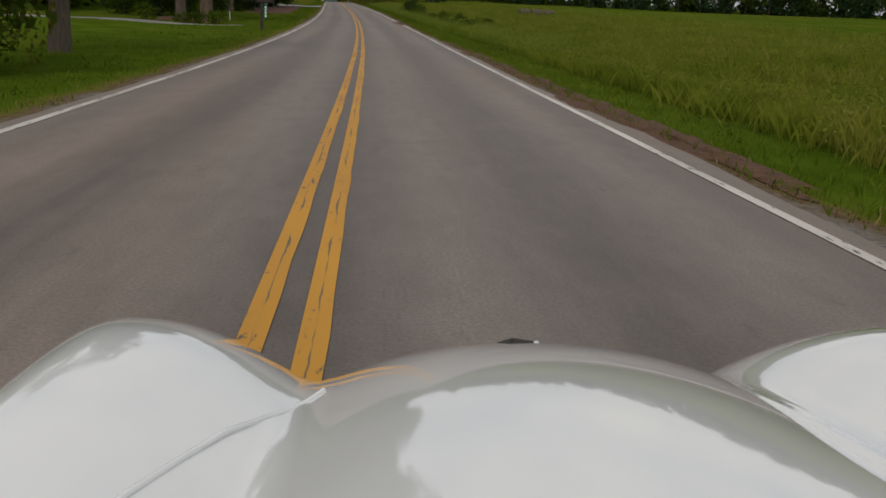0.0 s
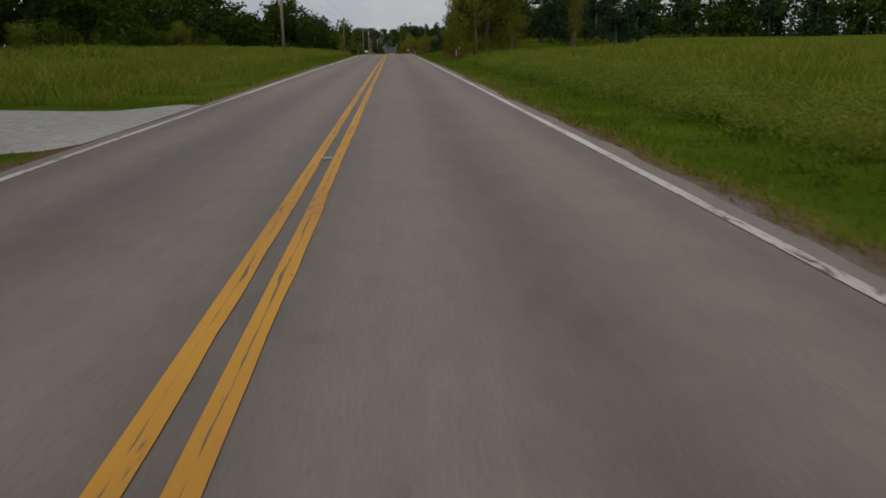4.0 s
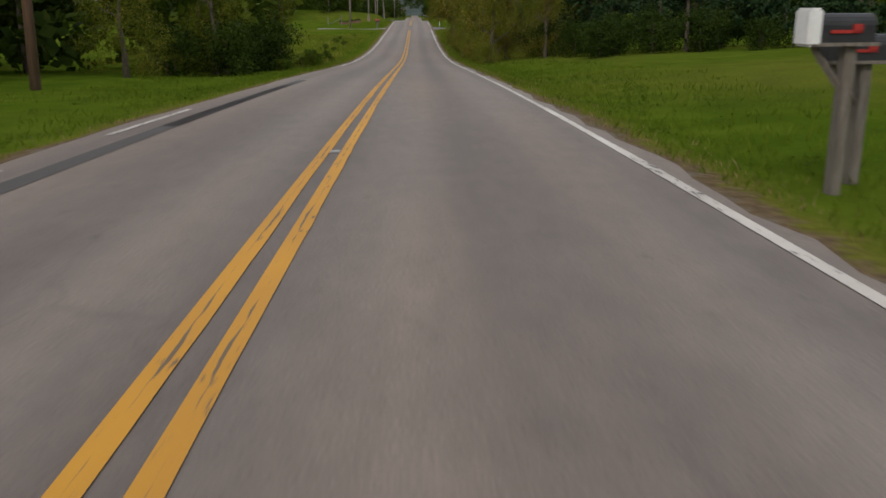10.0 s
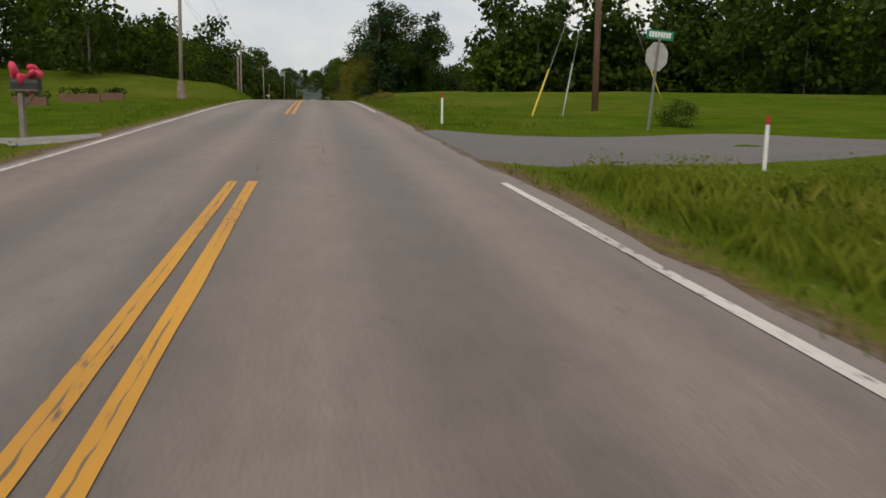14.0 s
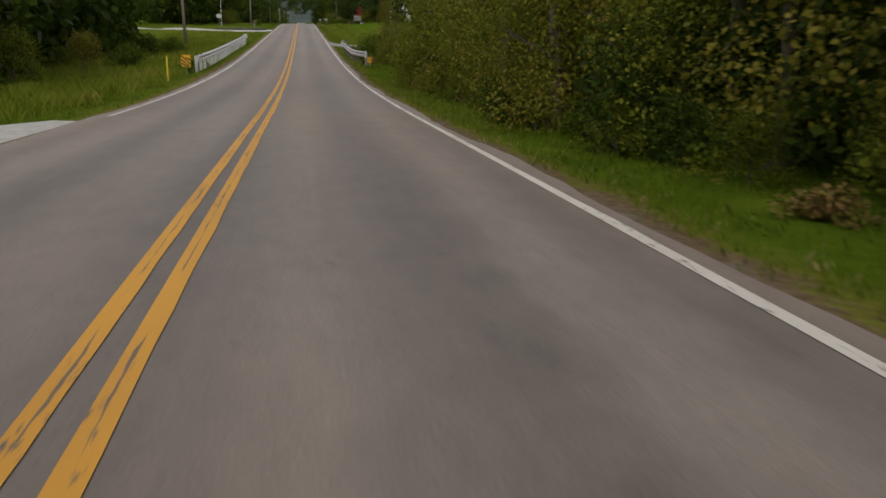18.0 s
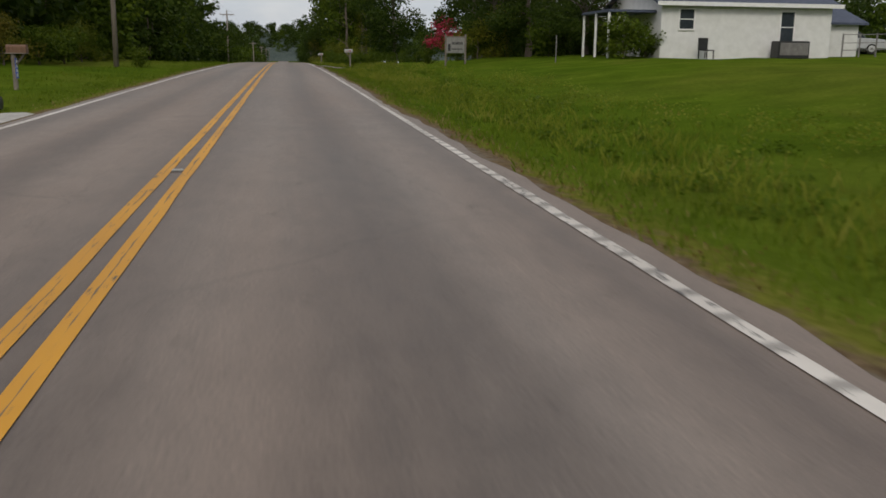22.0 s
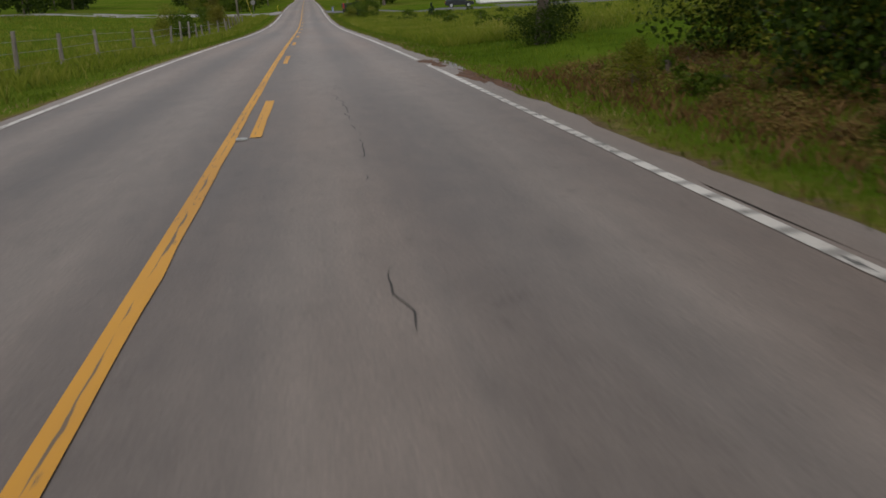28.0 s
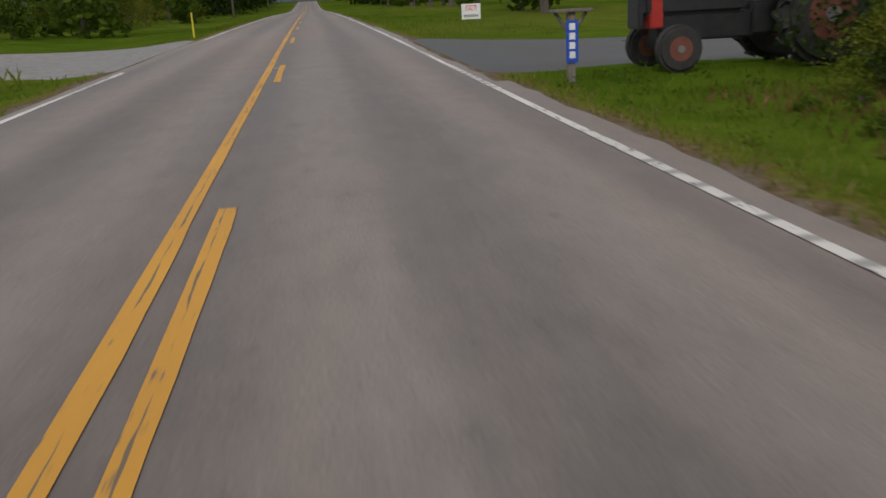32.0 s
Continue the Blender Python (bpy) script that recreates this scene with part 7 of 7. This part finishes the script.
def parked_car(s, u, turn, paint, label, tall=1.0):
    """A plain estate car: lower body, glasshouse, wheels, lamps."""
    ob = holder("parked_car", stand(s, u, turn), label, "car")
    H = 1.5 * tall
    def loft(prof, half, inset):
        bm = fresh()
        rows = []
        for x in (-half, -half + inset, half - inset, half):
            k = 0.94 if abs(x) == half else 1.0
            rows.append([bm.verts.new((x, y * (0.985 if abs(x) == half else 1), 0.0 + z * k + (1 - k) * 0.55)) for y, z in prof])
        n = len(prof)
        for r0, r1 in zip(rows[:-1], rows[1:]):
            for i in range(n):
                j = (i + 1) % n
                bm.faces.new((r0[i], r0[j], r1[j], r1[i]))
        bm.faces.new(rows[0])
        bm.faces.new(rows[-1])
        bmesh.ops.recalc_face_normals(bm, faces=bm.faces)
        return bm
    body = [(-2.2, 0.35), (-2.25, 0.62), (-2.1, 0.85), (-1.0, 0.95), (1.9, 0.98), (2.2, 0.9), (2.25, 0.5), (2.15, 0.32)]
    part("body", loft(body, 0.88, 0.14), paint, ob)
    cab = [(-1.05, 0.94), (-0.45, H - 0.04), (0.2, H), (1.55, H - 0.03), (2.1, 0.96)]
    part("windows", loft(cab, 0.76, 0.10), GLASS, ob, "dark tinted windows")
    part("roof", box(fresh(), -0.68, 0.68, -0.45, 1.6, H - 0.035, H + 0.035, 0.03), paint, ob)
    for x in (-0.80, 0.80):
        for y in (-1.35, 1.35):
            wheel("wheel", ob, x, y, 0.33, 0.20)
    for x in (-0.62, 0.62):
        part("headlamp", box(fresh(), x - 0.16, x + 0.16, -2.24, -2.16, 0.62, 0.76, 0.02), CHROME, ob)
        part("tail_lamp", box(fresh(), x - 0.1, x + 0.1, 2.18, 2.25, 0.66, 0.86, 0.02), RED, ob)
    return ob


DARKCAR = simple("dark car paint", (0.015, 0.016, 0.02), (0.03, 0.032, 0.038), 0.25, scale=4, bump=0.0)
SILVER = simple("silver car paint", (0.45, 0.46, 0.48), (0.55, 0.56, 0.58), 0.3, 0.4, scale=4, bump=0.0)
WHITECAR = simple("white car paint", (0.80, 0.805, 0.80), (0.84, 0.845, 0.84), 0.06, scale=0.8, bump=0.0)
for nd in WHITECAR.node_tree.nodes:
    if nd.type == "BSDF_PRINCIPLED":
        nd.inputs["Coat Weight"].default_value, nd.inputs["Coat Roughness"].default_value = 1.0, 0.02
parked_car(284, 34, 80, DARKCAR, "dark parked car on the yard")
parked_car(282, 43, 95, SILVER, "silver parked car on the yard")
parked_car(693, 23.5, 75, WHITECAR, "white parked sport utility car under the trees", 1.2)
parked_car(938, 24.4, 86, DARKCAR, "black parked pickup with a tall cab beside the mobile home", 1.25)
parked_car(676, 34.4, 70, SILVER, "silver parked car beside the fence")

# ---- the white sports car at the start of the drive ----
car = holder("sports_car", Matrix.Identity(4), "glossy white vintage sports car with round front wings", "car")
cth = float(np.interp(9, S_, TH_))
cx, cy = flat(0.0, 0.60)
car.matrix_basis = Matrix.Translation((float(cx), float(cy), float(np.interp(5, S_, Z_)) + 0.03)) @ pose(0, 0, 0, 0, 0, -math.degrees(cth))
CAR_Y = [-2.1, -2.0, -1.7, -1.3, -0.9, -0.3, 0.3, 0.65, 1.0, 1.3, 1.5, 1.7, 1.85, 1.95, 2.0]
HOOD_Z = [0.25, 0.42, 0.62, 0.74, 0.80, 0.84, 0.85, 0.80, 0.735, 0.662, 0.585, 0.47, 0.36, 0.25, 0.17]
WING_Z = [0.25, 0.45, 0.66, 0.74, 0.72, 0.70, 0.70, 0.735, 0.735, 0.700, 0.625, 0.50, 0.37, 0.25, 0.17]


def car_height(X, y):
    hood = np.interp(y, CAR_Y, HOOD_Z) - 0.065 * (X / 0.36) ** 2 - 0.02 * (X / 0.36) ** 4
    d = np.abs(X) - 0.67
    wing = np.interp(y, CAR_Y, WING_Z) - np.where(d < 0, 0.150 * (d / 0.30) ** 2, 0.34 * (1 - np.sqrt(np.clip(1 - (d / 0.172) ** 2, 0, 1))))
    k = 0.030
    return k * np.log(np.exp(np.clip(hood / k, -60, 60)) + np.exp(np.clip(wing / k, -60, 60)))


cy_ = np.linspace(-2.1, 2.0, 130)
cX = np.sin(np.linspace(-1, 1, 71) * math.pi / 2 * 0.999) * 0.842
YY, XX = np.meshgrid(cy_, cX, indexing="ij")
nose = np.clip((np.abs(YY + 0.05) - 1.45) / 0.62, 0, 1)
XW = XX * (1 - 0.20 * nose ** 2)
ZZ = np.maximum(car_height(XX, YY), 0.17)
for it in range(14):
    ZZ[1:-1] = (ZZ[:-2] + 2 * ZZ[1:-1] + ZZ[2:]) / 4
edge = np.abs(XX) > 0.838
ZZ = np.where(edge, 0.20, ZZ)
me = mesh_np("body", np.stack([XW, YY, ZZ], -1).reshape(-1, 3), grid_faces(*XX.shape), WHITECAR, smooth=True)
body = new("body", me)
body.parent = car
body["label"] = "smooth white bodywork with rounded wings"
part("underside", box(fresh(), -0.78, 0.78, -1.95, 1.85, 0.16, 0.20), BLACK, car)
for x in (-0.70, 0.70):
    for y in (-1.05, 1.15):
        wheel("wheel", car, x, y, 0.31, 0.17, RUBBER, CHROME)


def bead(points, r, material, name, label=""):
    """A thin rounded seam through the points."""
    cu = bpy.data.curves.new(name, "CURVE")
    cu.dimensions, cu.bevel_depth, cu.bevel_resolution = "3D", r, 2
    sp = cu.splines.new("POLY")
    sp.points.add(len(points) - 1)
    for q, p in zip(sp.points, points):
        q.co = (*p, 1)
    tmp = bpy.data.objects.new(name, cu)
    me = bpy.data.meshes.new_from_object(tmp)
    bpy.data.objects.remove(tmp)
    me.materials.append(material)
    me.polygons.foreach_set("use_smooth", [True] * len(me.polygons))
    ob = new(name, me)
    ob.parent = car
    ob["label"] = label


for sx in (-1, 1):
    pts = []
    for y in np.linspace(0.35, 1.25 if sx < 0 else 0.86, 60):
        X = sx * float(np.interp(y, [0.35, 0.78, 1.0, 1.1, 1.25, 1.36], [0.60, 0.525, 0.455, 0.42, 0.35, 0.26]))
        pts.append((X, float(y), float(car_height(np.array(X), np.array(y))) + 0.000))
    bead(pts, 0.0045, WHITECAR, "bonnet_seam", "raised white seam between bonnet and wing")
part("bonnet_handle", tube(tube(fresh(), (-0.055, 1.42, 0.609), (-0.03, 1.41, 0.619), 0.004, 0.007, 8), (-0.03, 1.41, 0.619), (0.008, 1.40, 0.618), 0.007, 0.006, 8), RUBBER, car, "dark bonnet handle", True)
bm = fresh()
bmesh.ops.create_uvsphere(bm, u_segments=12, v_segments=8, radius=0.007)
bmesh.ops.translate(bm, vec=(0.010, 1.398, 0.619), verts=bm.verts)
part("bonnet_handle_tip", bm, CHROME, car, "small chrome tip", True)
for sx in (-1, 1):
    bm = fresh()
    bmesh.ops.create_uvsphere(bm, u_segments=16, v_segments=10, radius=0.07)
    bmesh.ops.translate(bm, vec=(sx * 0.56, 1.80, 0.24), verts=bm.verts)
    part("headlamp", bm, CHROME, car, "round chrome headlamp", True)
part("cockpit", box(fresh(), -0.55, 0.55, -0.75, 0.20, 0.80, 0.862, 0.03), BLACK, car, "dark cockpit cover")

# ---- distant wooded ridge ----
# the blue of distance haze is mixed into this base colour
RIDGE = simple("haze-tinted wooded ridge", (0.020, 0.036, 0.032), (0.055, 0.078, 0.062), 1.0, scale=0.05, bump=1.0, dist=6.0)
rng = np.random.default_rng(3)
rx = np.linspace(-3200, 3200, 1100)
prof = 40 + 16 * np.sin(rx / 420 + 1.0) + 10 * np.sin(rx / 150) + running(rng.normal(0, 4.5, len(rx)), 3)
V = []
for f, dy in ((0.0, -260), (0.45, -160), (0.8, -80), (1.0, 0), (0.6, 120)):
    V.append(np.stack([rx, 2500 + dy + 0.00004 * -rx ** 2 * 0.6, -14 + prof * f + rng.normal(0, 1.5, len(rx)) * (f > 0)], 1))
v = np.stack(V, 1).reshape(-1, 3)
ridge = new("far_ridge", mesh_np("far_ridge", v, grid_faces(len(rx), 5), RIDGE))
tagged(ridge, "far wooded ridge tinted blue-green with haze on the horizon", "hills", kind="stuff")

# ---- wooded hill that closes the view along the road ----
hs, hu = np.meshgrid(np.linspace(1320, 1900, 30), np.linspace(-520, 520, 60), indexing="ij")
hill_z = lambda s, u: -8 + 30 * np.exp(-((s - 1600) / 190) ** 2) * (0.75 + 0.25 * np.exp(-(u / 260) ** 2) + 0.12 * np.sin(u / 70 + 1))
hx, hy = flat(hs, hu)
# the hill takes the ridge's haze-tinted colour
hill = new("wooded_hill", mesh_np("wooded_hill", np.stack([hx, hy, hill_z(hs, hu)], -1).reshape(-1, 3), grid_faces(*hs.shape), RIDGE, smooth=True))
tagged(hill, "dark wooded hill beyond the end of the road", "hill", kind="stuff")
rng = random.Random(77)
for k in range(230):
    s, u = rng.uniform(1400, 1600), rng.uniform(-170, 170)
    x, y = flat(s, u)
    JOINED.append((rng.choice(FAR), rng.randrange(3), Matrix.Translation((float(x), float(y), float(hill_z(np.array(s), np.array(u))) - 1.0)) @ pose(0, 0, 0, 0, 0, rng.uniform(0, 360)) @ Matrix.Scale(rng.uniform(0.9, 1.3), 4)))
plant_joined(JOINED, "woodland", "dense green woodland of broad-leaved trees and cedars", "woodland", "trunks")
plant_joined(WEEDS, "field_weeds", "tall green weeds scattered over banks and field edges", "weeds", "stems")
